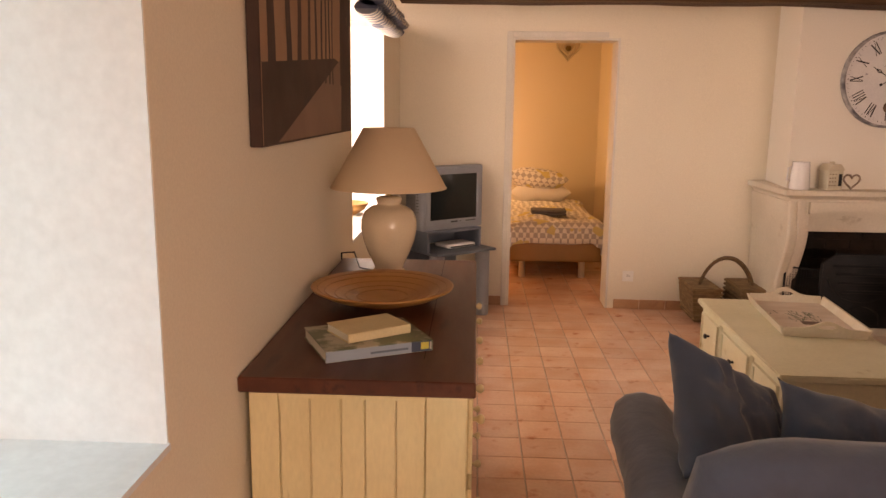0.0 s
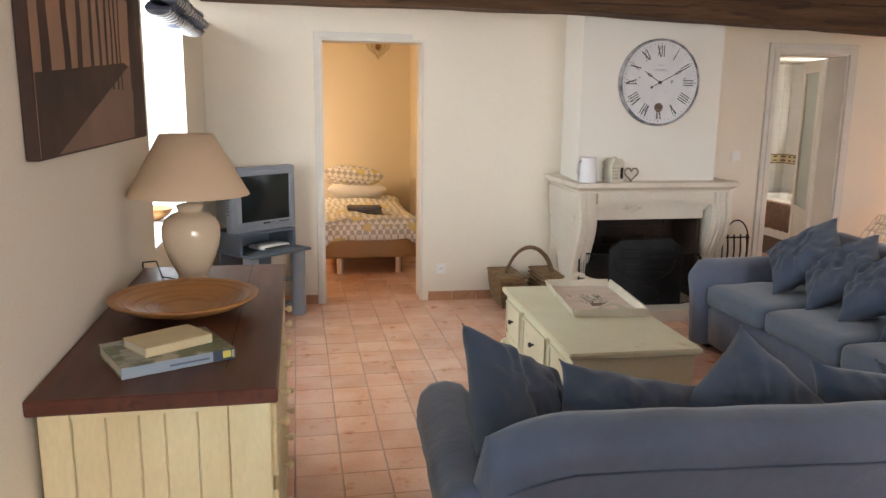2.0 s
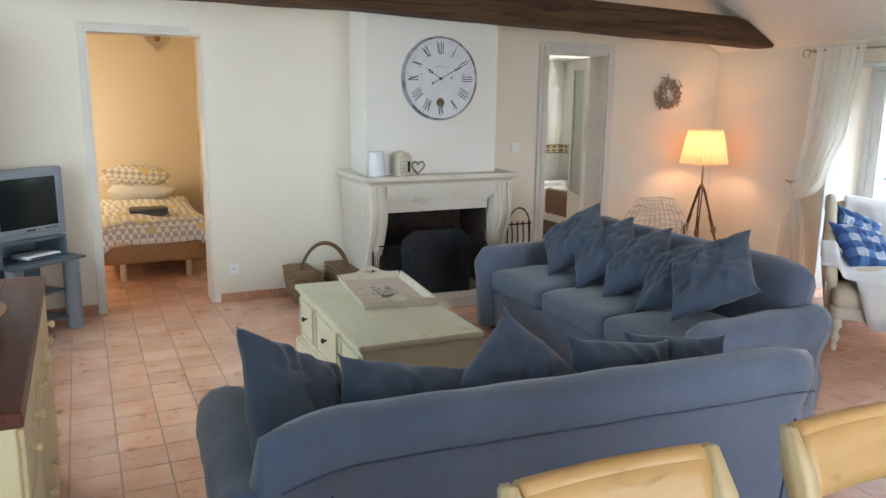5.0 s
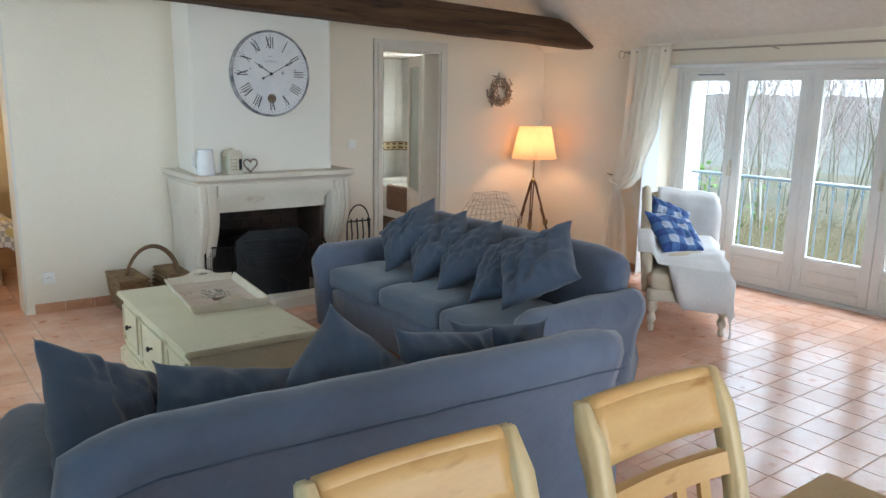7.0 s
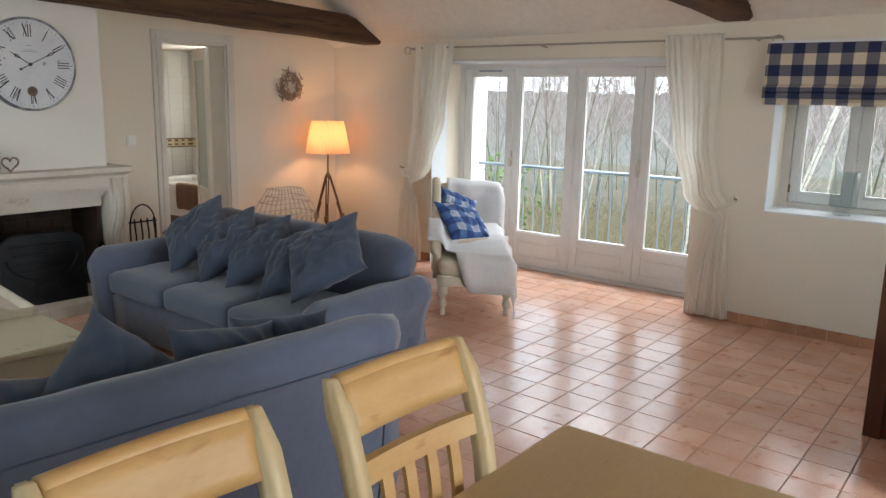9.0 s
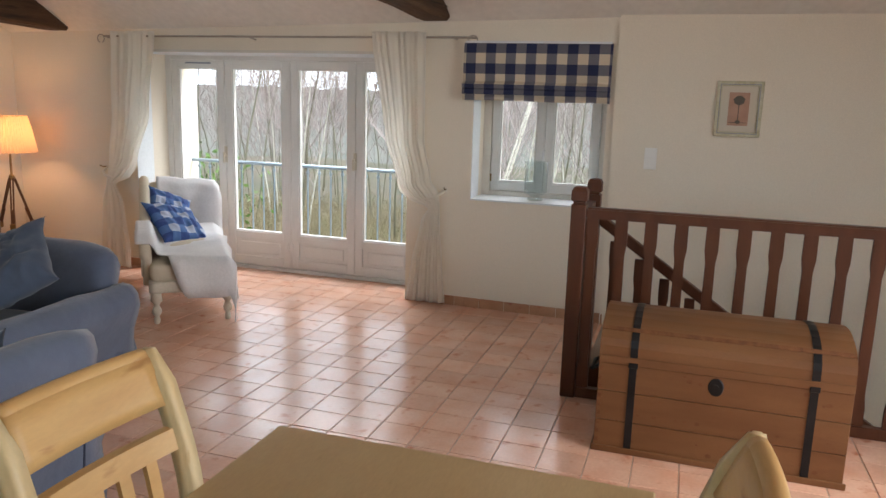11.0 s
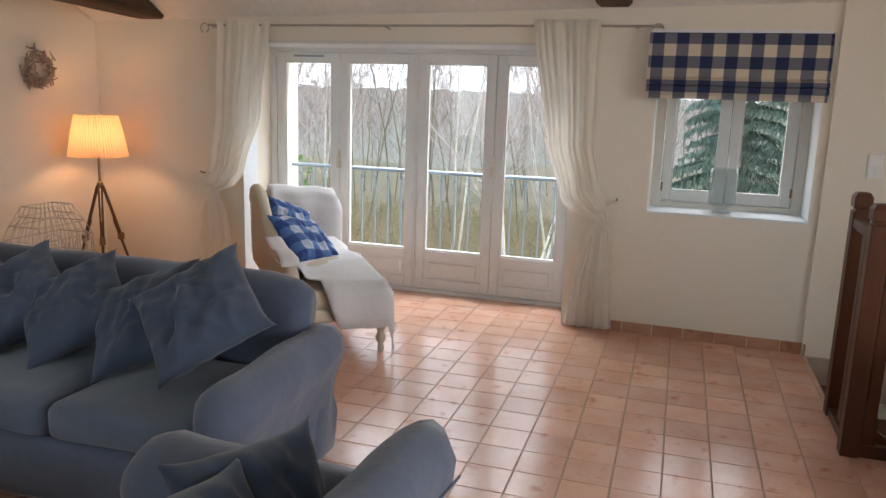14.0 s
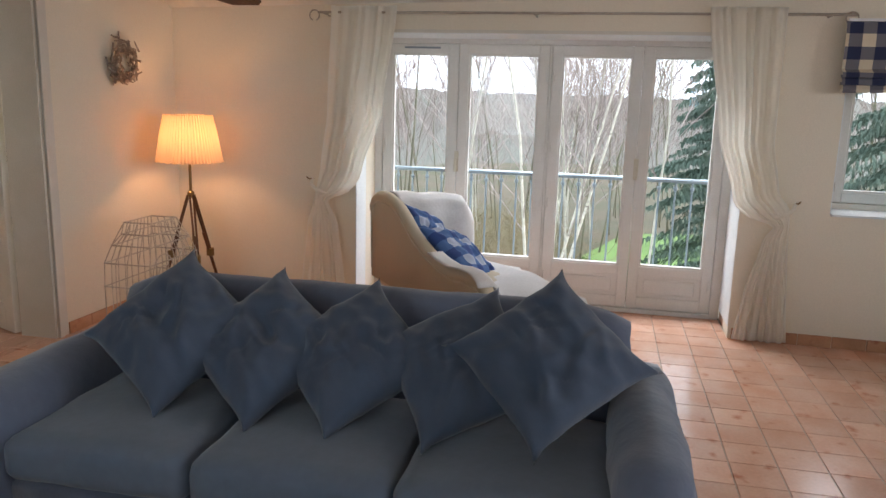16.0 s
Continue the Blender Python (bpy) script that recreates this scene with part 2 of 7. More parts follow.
M_CURT = cloth_thin("white_muslin", (0.95, 0.92, 0.86), 0.62)
M_THROW = mat("white_throw", (0.74, 0.73, 0.73), (0.70, 0.69, 0.70), rough=0.95, scale=3, bump=0.35, bscale=35, dist=0.006)
M_CANVASB = mat("cream_canvas", (0.62, 0.54, 0.42), (0.58, 0.50, 0.38), rough=0.9, scale=3, bump=0.1, bscale=200)
M_PWOOD = mat("whitewashed_wood", (0.66, 0.60, 0.50), (0.58, 0.51, 0.40), rough=0.6, scale=6, bump=0.2, bscale=40)
M_CHROME = plain("brushed_steel", (0.6, 0.6, 0.6), 0.3, 1.0)
M_SWITCH = plain("white_switch", (0.82, 0.80, 0.76), 0.3)
M_TRIPOD = mat("walnut_legs", (0.11, 0.045, 0.02), (0.16, 0.07, 0.03), rough=0.4, scale=6, bump=0.1, bscale=40, stretch=(2, 2, 0.4))
M_BRASS = plain("aged_brass", (0.28, 0.18, 0.08), 0.4, 1.0)
M_WIRE = mat("grey_wire", (0.60, 0.54, 0.46), (0.45, 0.39, 0.32), rough=0.6, scale=20, bump=0.2)
M_TWIG = mat("dry_twig", (0.22, 0.16, 0.12), (0.36, 0.29, 0.24), rough=0.85, scale=30, bump=0.5, bscale=80)


def glass(name, tint=(1, 1, 1), rough=0.0, clear=0.92):
    m = bpy.data.materials.new(name)
    m.use_nodes = True
    n, l = m.node_tree.nodes, m.node_tree.links
    n.remove(n["Principled BSDF"])
    t, g, x = n.new("ShaderNodeBsdfTransparent"), n.new("ShaderNodeBsdfGlossy"), n.new("ShaderNodeMixShader")
    t.inputs[0].default_value = (*[v * clear + 0.05 for v in tint], 1)
    g.inputs["Roughness"].default_value = rough
    f = n.new("ShaderNodeLayerWeight")
    f.inputs[0].default_value = 0.5
    p = n.new("ShaderNodeMath")
    p.operation, p.inputs[1].default_value = "POWER", 3.5
    q = n.new("ShaderNodeMath")
    q.operation, q.inputs[1].default_value, q.inputs[2].default_value = "MULTIPLY_ADD", 0.7, 0.012
    l.new(f.outputs["Facing"], p.inputs[0])
    l.new(p.outputs[0], q.inputs[0])
    l.new(q.outputs[0], x.inputs[0])
    l.new(t.outputs[0], x.inputs[1])
    l.new(g.outputs[0], x.inputs[2])
    l.new(x.outputs[0], n["Material Output"].inputs[0])
    return m


M_GLASS = glass("window_glass")
# clear panes tinted here to dim and cool the light on the west reveals
M_WGLASS = glass("light_tint_glass", (0.50, 0.84, 0.95))
M_VASE = glass("vase_glass", (0.93, 0.96, 0.96), 0.02)


# ---- mesh helpers ----
def part(name, bm, material, parent=None, label="", smooth=False):
    me = bpy.data.meshes.new(name)
    bm.normal_update()
    bm.to_mesh(me)
    bm.free()
    for mt in (material if isinstance(material, (list, tuple)) else [material]):
        me.materials.append(mt)
    if smooth:
        for p in me.polygons:
            p.use_smooth = True
    ob = new(name, me)
    if parent:
        ob.parent = parent
    if label:
        ob["label"] = label
    return ob


def thing(name, m, label, category, group=""):
    ob = new(name)
    ob.empty_display_size = 0.1
    ob.matrix_world = m
    return tagged(ob, label, category, group)


def structure(name, bm, material, smooth=False):
    ob = part(name, bm, material, smooth=smooth)
    ob["kind"] = "structure"
    return ob


def box(bm, x0, x1, y0, y1, z0, z1, bevel=0.0, seg=1, m=None):
    r = bmesh.ops.create_cube(bm, size=1)
    vs = r["verts"]
    bmesh.ops.scale(bm, vec=(x1 - x0, y1 - y0, z1 - z0), verts=vs)
    bmesh.ops.translate(bm, vec=((x0 + x1) / 2, (y0 + y1) / 2, (z0 + z1) / 2), verts=vs)
    if bevel:
        es = {e for v in vs for e in v.link_edges}
        vs = bmesh.ops.bevel(bm, geom=list(es), offset=bevel, segments=seg, affect="EDGES", clamp_overlap=True)["verts"]
    if m is not None:
        vv = set(vs)
        bmesh.ops.transform(bm, matrix=m, verts=list(vv))
    return vs


def boxes(*rows, bevel=0.0, seg=1):
    bm = bmesh.new()
    for r in rows:
        box(bm, *r, bevel=bevel, seg=seg)
    return bm


def loft(bm, rings, cap=True, closed=True, fix=True):
    """Skin over rings of points; each ring has as many points."""
    vs = [[bm.verts.new(p) for p in r] for r in rings]
    n = len(vs[0])
    fs = []
    for a, b in zip(vs, vs[1:]):
        for i in range(n if closed else n - 1):
            j = (i + 1) % n
            fs.append(bm.faces.new((a[i], a[j], b[j], b[i])))
    if cap and closed:
        fs.append(bm.faces.new(vs[0][::-1]))
        fs.append(bm.faces.new(vs[-1]))
    if fix:
        bmesh.ops.recalc_face_normals(bm, faces=fs)
    return vs


def lathe(bm, prof, n=24, at=(0, 0, 0), cap=True, axis=None):
    rings = [[(at[0] + r * math.cos(2 * math.pi * i / n), at[1] + r * math.sin(2 * math.pi * i / n), at[2] + z) for i in range(n)] for r, z in prof]
    if axis is not None:
        rings = [[axis @ Vector(p) for p in r] for r in rings]
    return loft(bm, rings, cap)


def tube(bm, pts, r, n=8, r1=None, closed=False, fix=False):
    """A round bar along points."""
    pts = [Vector(p) for p in pts]
    rings = []
    up = Vector((0.13, 0.31, 0.94)).normalized()
    k = len(pts)
    for i, p in enumerate(pts):
        if closed:
            d = pts[(i + 1) % k] - pts[i - 1]
        else:
            d = pts[min(i + 1, k - 1)] - pts[max(i - 1, 0)]
        d.normalize()
        a = d.cross(up)
        if a.length < 0.05:
            a = d.cross(Vector((1, 0, 0)))
        a.normalize()
        b = d.cross(a)
        rr = r if r1 is None else r + (r1 - r) * i / (k - 1)
        rings.append([p + rr * (math.cos(2 * math.pi * j / n) * a + math.sin(2 * math.pi * j / n) * b) for j in range(n)])
    if closed:
        rings.append(rings[0])
    loft(bm, rings, cap=not closed, fix=fix)


def prism(bm, outline, y0, y1, m=None, bevel=0.0):
    """Outline in x,z pulled along y."""
    a = [bm.verts.new((x, y0, z)) for x, z in outline]
    b = [bm.verts.new((x, y1, z)) for x, z in outline]
    n = len(a)
    fs = [bm.faces.new(a), bm.faces.new(b[::-1])] + [bm.faces.new((a[i], b[i], b[(i + 1) % n], a[(i + 1) % n])) for i in range(n)]
    bmesh.ops.recalc_face_normals(bm, faces=fs)
    vs = a + b
    if bevel:
        es = {e for v in vs for e in v.link_edges}
        vs = list(set(bmesh.ops.bevel(bm, geom=list(es), offset=bevel, segments=2, affect="EDGES", clamp_overlap=True)["verts"]))
    if m is not None:
        bmesh.ops.transform(bm, matrix=m, verts=vs)
    return vs


def soft_block(sx, sy, sz, r, n=10, puff=0.0, wrinkle=0.0, seed=0, at=(0, 0, 0)):
    """A padded block with rounded edges and a swollen top."""
    bm = bmesh.new()
    bmesh.ops.create_cube(bm, size=1)
    bmesh.ops.subdivide_edges(bm, edges=bm.edges[:], cuts=n, use_grid_fill=True)
    h = Vector((sx / 2, sy / 2, sz / 2))
    for v in bm.verts:
        u = v.co * 2
        p = Vector((u.x * h.x, u.y * h.y, u.z * h.z))
        q = Vector([max(-(h[i] - r), min(h[i] - r, p[i])) for i in range(3)])
        d = p - q
        if d.length > 1e-6:
            p = q + d.normalized() * min(d.length, r)
        f = (1 - u.x ** 2) * (1 - u.y ** 2)
        if u.z > 0:
            p.z += puff * f * u.z
        if wrinkle:
            w = noise.noise((p * 5) + Vector((seed, 0, 0))) + 0.5 * noise.noise((p * 12) + Vector((0, seed, 0)))
            p += d.normalized() * wrinkle * w if d.length > 1e-6 else Vector((0, 0, wrinkle * w))
        v.co = p + Vector(at)
    return bm


def cushion(bm, size, thick, n=40, seed=0, wrinkle=0.012, sag=0.0):
    """Square throw cushion lying in x,z with its thickness along y; pointed corners, drawn-in sides, creases."""
    rnd = random.Random(seed)
    ph = [rnd.uniform(0, 6) for _ in range(4)]
    folds = [(rnd.uniform(0, math.pi), rnd.uniform(-0.6, 0.6), rnd.uniform(-0.6, 0.6)) for _ in range(7)]
    grids = []
    for s in (-1, 1):
        g = []
        for i in range(n + 1):
            row = []
            for j in range(n + 1):
                u, v = 2 * i / n - 1, 2 * j / n - 1
                pull = 0.12
                bow = noise.noise(Vector((u * 2.1 + ph[0], v * 2.1, seed))) * 0.02
                x = u * (1 - pull * (1 - abs(v) ** 5) + bow) * size / 2
                z = v * (1 - pull * (1 - abs(u) ** 5) + bow) * size / 2
                t = ((1 - abs(u) ** 3.2) * (1 - abs(v) ** 3.2)) ** 0.5
                y = s * thick / 2 * t
                ridge = (0.35 - abs(noise.noise(Vector((u * 2.6 + v * 1.2 + ph[2], v * 1.1 - u * 0.9 + ph[0], s * 2)))) * 2.2)
                fold = ridge + noise.noise(Vector((u * 2.2 + ph[0], v * 1.4 + ph[1], s))) + 0.6 * noise.noise(Vector((u * 5 + ph[2], v * 3.5, s + ph[3])))
                ang = math.atan2(v, u)
                rays = 0.6 * math.sin(ang * 13 + ph[1] + 3 * math.hypot(u, v)) * max(0.0, math.hypot(u, v) - 0.45)
                crease = sum(max(0.0, 1 - abs(u * math.cos(c) + v * math.sin(c) - o) / 0.05) * max(0.0, 1 - abs(-u * math.sin(c) + v * math.cos(c) - q) / 0.45) for c, o, q in folds)
                y += s * wrinkle * (fold + rays - 0.75 * crease) * t
                z -= sag * (1 - u * u) * max(0, v)
                row.append(Vector((x, y, z)))
            g.append(row)
        grids.append(g)
    vs = {}
    for k, g in enumerate(grids):
        for i in range(n + 1):
            for j in range(n + 1):
                edge = i in (0, n) or j in (0, n)
                key = (i, j) if edge else (k, i, j)
                if key not in vs:
                    vs[key] = bm.verts.new(g[i][j])
    for k in (0, 1):
        def q(i, j):
            return vs[(i, j)] if (i in (0, n) or j in (0, n)) else vs[(k, i, j)]
        for i in range(n):
            for j in range(n):
                f = (q(i, j), q(i + 1, j), q(i + 1, j + 1), q(i, j + 1))
                bm.faces.new(f if k == 0 else f[::-1])
    bmesh.ops.recalc_face_normals(bm, faces=bm.faces[:])


# ---- setting ----
WEST, EAST_D, T = -0.63, 6.45, 0.5


def north_y(x):
    return 5.785 - 0.023 * x


def east_x(y):
    return 5.93 + 0.03 * y


def ceil_z(x):
    return 2.15 + 0.55 * min(6.0 - x, x + 0.63) if -0.63 < x < 6 else 2.15 + 0.55 * min(6.0 - x, x + 0.63)


def wall(name, p0, p1, height, thick, holes, material, base=0.0, gable=False):
    """Wall from p0 to p1 (its room face), thickness to the left of that way, with openings (u0, u1, z0, z1)."""
    p0, p1 = Vector((*p0, 0)), Vector((*p1, 0))
    along = (p1 - p0).normalized()
    out = Vector((-along.y, along.x, 0))
    length = (p1 - p0).length
    us = sorted({0.0, length, *[h[0] for h in holes], *[h[1] for h in holes]})
    zs = sorted({base, height, *[h[2] for h in holes], *[h[3] for h in holes]})
    solid = {}
    for i in range(len(us) - 1):
        for j in range(len(zs) - 1):
            u, z = (us[i] + us[i + 1]) / 2, (zs[j] + zs[j + 1]) / 2
            solid[i, j] = not any(h[0] < u < h[1] and h[2] < z < h[3] for h in holes)
    bm = bmesh.new()
    cache = {}

    def v(i, j, k):
        if (i, j, k) not in cache:
            cache[i, j, k] = bm.verts.new(p0 + along * us[i] + out * (thick * k) + Vector((0, 0, zs[j])))
        return cache[i, j, k]

    for (i, j), s in solid.items():
        if not s:
            continue
        bm.faces.new((v(i, j, 0), v(i + 1, j, 0), v(i + 1, j + 1, 0), v(i, j + 1, 0)))
        bm.faces.new((v(i, j, 1), v(i, j + 1, 1), v(i + 1, j + 1, 1), v(i + 1, j, 1)))
        for di, dj, a, b in ((-1, 0, (i, j), (i, j + 1)), (1, 0, (i + 1, j), (i + 1, j + 1)), (0, -1, (i, j), (i + 1, j)), (0, 1, (i, j + 1), (i + 1, j + 1))):
            if not solid.get((i + di, j + dj), False):
                bm.faces.new((v(*a, 0), v(*b, 0), v(*b, 1), v(*a, 1)))
    bmesh.ops.recalc_face_normals(bm, faces=bm.faces[:])
    if gable:
        for no, co in ((Vector((0.55, 0, 1)), Vector((6.0, 0, 2.15))), (Vector((-0.345, 0, 1)), Vector((-1.3, 0, 2.60)))):
            g = bm.verts[:] + bm.edges[:] + bm.faces[:]
            cut = bmesh.ops.bisect_plane(bm, geom=g, plane_co=co + Vector((0, 0, 0.01)), plane_no=no.normalized(), clear_outer=True)["geom_cut"]
            bmesh.ops.holes_fill(bm, edges=[e for e in cut if isinstance(e, bmesh.types.BMEdge)])
    return structure(name, bm, material)


YS = -3.55
NW, NE = Vector((WEST, north_y(WEST))), Vector((6.104, north_y(6.104)))
SE = Vector((east_x(0.0), 0.0))
# west wall: two windows
wall("wall_west", (WEST, YS), (WEST, NW.y), 2.2, T, [(0.1 - YS, 1.22 - YS, 0.907, 2.06), (3.48 - YS, 4.77 - YS, 0.918, 2.1)], M_WALL)
# north wall with bedroom and bathroom doors (walk east to west keeps outside on the left... reversed)
wall("wall_north", tuple(NW.xy), tuple(NE.xy), 4.3, 0.2, [(0.232 + 0.63, 1.04 + 0.63, 0, 2.09), (4.06 + 0.63, 4.735 + 0.63, 0, 2.06)], M_WALL, gable=True)
TE = 0.8

wall("wall_east", tuple(NE.xy), tuple(SE.xy), 2.3, TE, [(NE.y - 4.18, NE.y - 1.58, 0, 1.945), (NE.y - 1.05, NE.y - 0.05, 0.862, 1.99)], M_WALL)
wall("wall_stairwell", (5.905, 0.0), (5.905, YS), 2.3, 0.83, [], M_WALL, base=-2.8)
# unseen south wall; its opening is made up for the fill lamp
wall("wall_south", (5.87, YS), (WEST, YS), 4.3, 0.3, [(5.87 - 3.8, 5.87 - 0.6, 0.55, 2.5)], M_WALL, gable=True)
# bedroom
wall("bedroom_wall_west", (-1.7, 5.98), (-1.7, 9.1), 2.9, 0.2, [], M_WALL)
wall("bedroom_wall_north", (-1.7, 9.1), (1.42, 9.1), 2.9, 0.2, [], M_WALL)
wall("bedroom_wall_east", (1.42, 9.1), (1.42, 5.97), 2.9, 0.15, [], M_WALL)
structure("bedroom_ceiling", boxes((-1.9, 1.57, 5.99, 9.3, 2.62, 2.7)), M_CEIL)
structure("bedroom_lintel_wall", boxes((-1.9, WEST, 5.8, 6.0, 0, 2.9)), M_WALL)

# bathroom: tiled walls
M_BTILE = mat("white_wall_tile", (0.72, 0.72, 0.70), (0.68, 0.68, 0.66), rough=0.2, scale=3, bump=0.05, bscale=20, vary=0.04)
M_BBORD = mat("border_tile", (0.55, 0.45, 0.26), (0.62, 0.55, 0.38), rough=0.3, scale=14, bump=0.05)
M_BROWN = plain("brown_border_line", (0.16, 0.09, 0.04), 0.4)
wall("bathroom_wall_north", (3.75, 8.3), (6.05, 8.3), 2.12, 0.2, [], M_BTILE)
wall("bathroom_wall_west", (3.75, 5.97), (3.75, 8.3), 2.12, 0.15, [], M_BTILE)
wall("bathroom_wall_east", (6.05, 8.5), (6.05, 5.88), 2.12, 0.3, [(8.5 - 8.0, 8.5 - 7.35, 1.17, 1.87)], M_BTILE)
structure("bathroom_ceiling", boxes((3.6, 6.35, 5.97, 8.5, 2.13, 2.2)), M_CEIL)


def border_tiles():
    """Border strip of patterned tiles round two bathroom walls."""
    bm = bmesh.new()
    for i in range(12):
        box(bm, 3.78 + i * 0.19, 3.965 + i * 0.19, 8.284, 8.298, 0.93, 1.03)
    for i in range(12):
        box(bm, 6.034, 6.048, 8.28 - (i + 1) * 0.19, 8.275 - i * 0.19, 0.93, 1.03)
    structure("border_tile", bm, M_BBORD)
    bm = bmesh.new()
    for z in (0.925, 1.028):
        box(bm, 3.77, 6.03, 8.278, 8.294, z - 0.006, z + 0.006)
        box(bm, 6.028, 6.044, 6.0, 8.27, z - 0.006, z + 0.006)
    for i in range(24):
        for s in (0.955, 1.005):
            box(bm, 3.80 + i * 0.095, 3.845 + i * 0.095, 8.279, 8.286, s - 0.011, s + 0.011, m=None)
            if i < 23:
                box(bm, 6.029, 6.036, 8.24 - i * 0.095, 8.285 - i * 0.095, s - 0.011, s + 0.011)
    structure("border_pattern", bm, M_BROWN)
    # joints of the wall tiles
    bm = bmesh.new()
    for k in range(1, 10):
        z = k * 0.2
        if abs(z - 1.0) > 0.09:
            box(bm, 3.76, 6.04, 8.2965, 8.3005, z - 0.0015, z + 0.0015)
            box(bm, 6.0465, 6.0505, 6.0, 8.29, z - 0.0015, z + 0.0015)
    for k in range(1, 12):
        box(bm, 3.75 + k * 0.2, 3.753 + k * 0.2, 8.2965, 8.3005, 0, 2.1)
    structure("tile_joint", bm, plain("joint_grey", (0.5, 0.5, 0.48), 0.9))


border_tiles()

# ceilings: two slopes
bm = bmesh.new()
Y0, Y1 = YS - 0.4, 6.0
prof = [(6.2, 2.17 - 0.55 * 0.2), (2.685, 2.17 + 0.55 * 3.315), (-1.3, 2.62)]
outl = prof + [(x, z + 0.22) for x, z in prof[::-1]]
prism(bm, outl, Y0, Y1)
structure("ceiling", bm, M_CEIL)


def beam_geo(y0, y1, x0, x1, zb, zt, sag=0.0, seed=0):
    """Hewn tie beam along x whose ends are cut to the roof slope."""
    bm = bmesh.new()
    n = 40
    rings = []
    for i in range(n + 1):
        f = i / n
        x = x0 + (x1 - x0) * f
        k = sag * math.sin(math.pi * f) - 0.105 * (f * f if sag else 0)
        w = [0.012 * noise.noise(Vector((x * 1.3, j * 7.1, seed))) + 0.006 * noise.noise(Vector((x * 5, j * 3.3, seed + 4))) for j in range(8)]
        c = 0.022
        b, t = zb(x), zt(x)
        rings.append([(x, y0 + w[0], b + c + w[1]), (x, y0 + c + w[1], b + w[2]), (x, y1 - c, b + w[3]), (x, y1 + w[4], b + c + w[3]),
                      (x, y1 + w[5], t), (x, y0 + w[6], t)])
    loft(bm, rings)
    return bm


def tie_beam(y0, y1, seed, dz=0.0):
    zb = lambda x: 2.245 + dz - 0.030 * max(0, x - 2.0)
    zt = lambda x: max(zb(x) + 0.03, min(zb(x) + 0.235, 2.175 + 0.55 * min(6.0 - x, x + 0.63)))
    b = thing("ceiling_beam", pose(0, (y0 + y1) / 2, 0), "dark old oak tie beam, hewn and cracked, under the sloping ceiling", "beam", "ceiling beams")
    c = (y0 + y1) / 2
    part("timber", beam_geo(y0 - c, y1 - c, -0.55, 6.03 if dz == 0 else 5.9, zb, zt, seed=seed), M_BEAM, b)
    bm = bmesh.new()
    rnd = random.Random(seed)
    for _ in range(14):
        x = rnd.uniform(0.5, 5.4)
        z = zb(x) + rnd.uniform(0.05, 0.18)
        L = rnd.uniform(0.25, 0.9)
        pts = [(x + L * k / 6, y0 - c - 0.006, z + 0.012 * noise.noise(Vector((x + k, z, seed)))) for k in range(7)]
        tube(bm, pts, 0.0045, 5)
    part("crack", bm, M_SOOT, b)
    return b


tie_beam(4.9, 5.14, 3)
tie_beam(1.24, 1.46, 8, dz=0.055)

# door trims
def frame_trim(name, x0, x1, top, w, d, prof=2):
    bm = bmesh.new()
    ya, yb = north_y(x0), north_y(x1)
    y = (ya + yb) / 2
    for k in range(prof):
        o, dd = w - k * w * 0.45, d * (0.6 + 0.4 * k)
        box(bm, x0 - o, x0, y - dd, y + 0.01, 0, top + o, bevel=0.003)
        box(bm, x1, x1 + o, y - dd, y + 0.01, 0, top + o, bevel=0.003)
        box(bm, x0, x1, y - dd, y + 0.01, top, top + o, bevel=0.003)
    # lining through the wall
    box(bm, x0 - 0.001, x0 + 0.018, y - 0.004, y + 0.24, 0, top)
    box(bm, x1 - 0.018, x1 + 0.001, y - 0.004, y + 0.24, 0, top)
    box(bm, x0 + 0.018, x1 - 0.018, y - 0.004, y + 0.24, top - 0.018, top + 0.001)
    structure(name, bm, M_TRIM)


frame_trim("trim_bedroom_door", 0.232, 1.04, 2.09, 0.045, 0.012, 1)
frame_trim("trim_bathroom_door", 4.06, 4.735, 2.06, 0.085, 0.026, 2)

# bathroom door leaf, open inwards
bd = thing("door_bathroom", pose(4.725, 5.955, 0, 0, 0, 67), "open white bathroom door with a frosted glass pane", "door")
part("leaf_frame", boxes((0, 0.1, -0.02, 0.02, 0.01, 2.04), (0.58, 0.67, -0.02, 0.02, 0.01, 2.04), (0.1, 0.58, -0.02, 0.02, 1.93, 2.04), (0.1, 0.58, -0.02, 0.02, 0.01, 0.18),
                         (0.1, 0.58, -0.02, 0.02, 0.55, 0.65), bevel=0.003), M_TRIM, bd)
part("lower_panel", boxes((0.1, 0.58, -0.01, 0.01, 0.18, 0.55)), M_TRIM, bd)
part("frosted_pane", boxes((0.1, 0.58, -0.003, 0.003, 0.65, 1.93)), plain("frosted_glass", (0.36, 0.40, 0.35), 0.35, 0.0, 0.15), bd)
for z in (0.98, 1.09):
    part("latch_plate", boxes((0.02, 0.035, -0.0225, -0.0195, z, z + 0.035)), M_BLACK, bd)

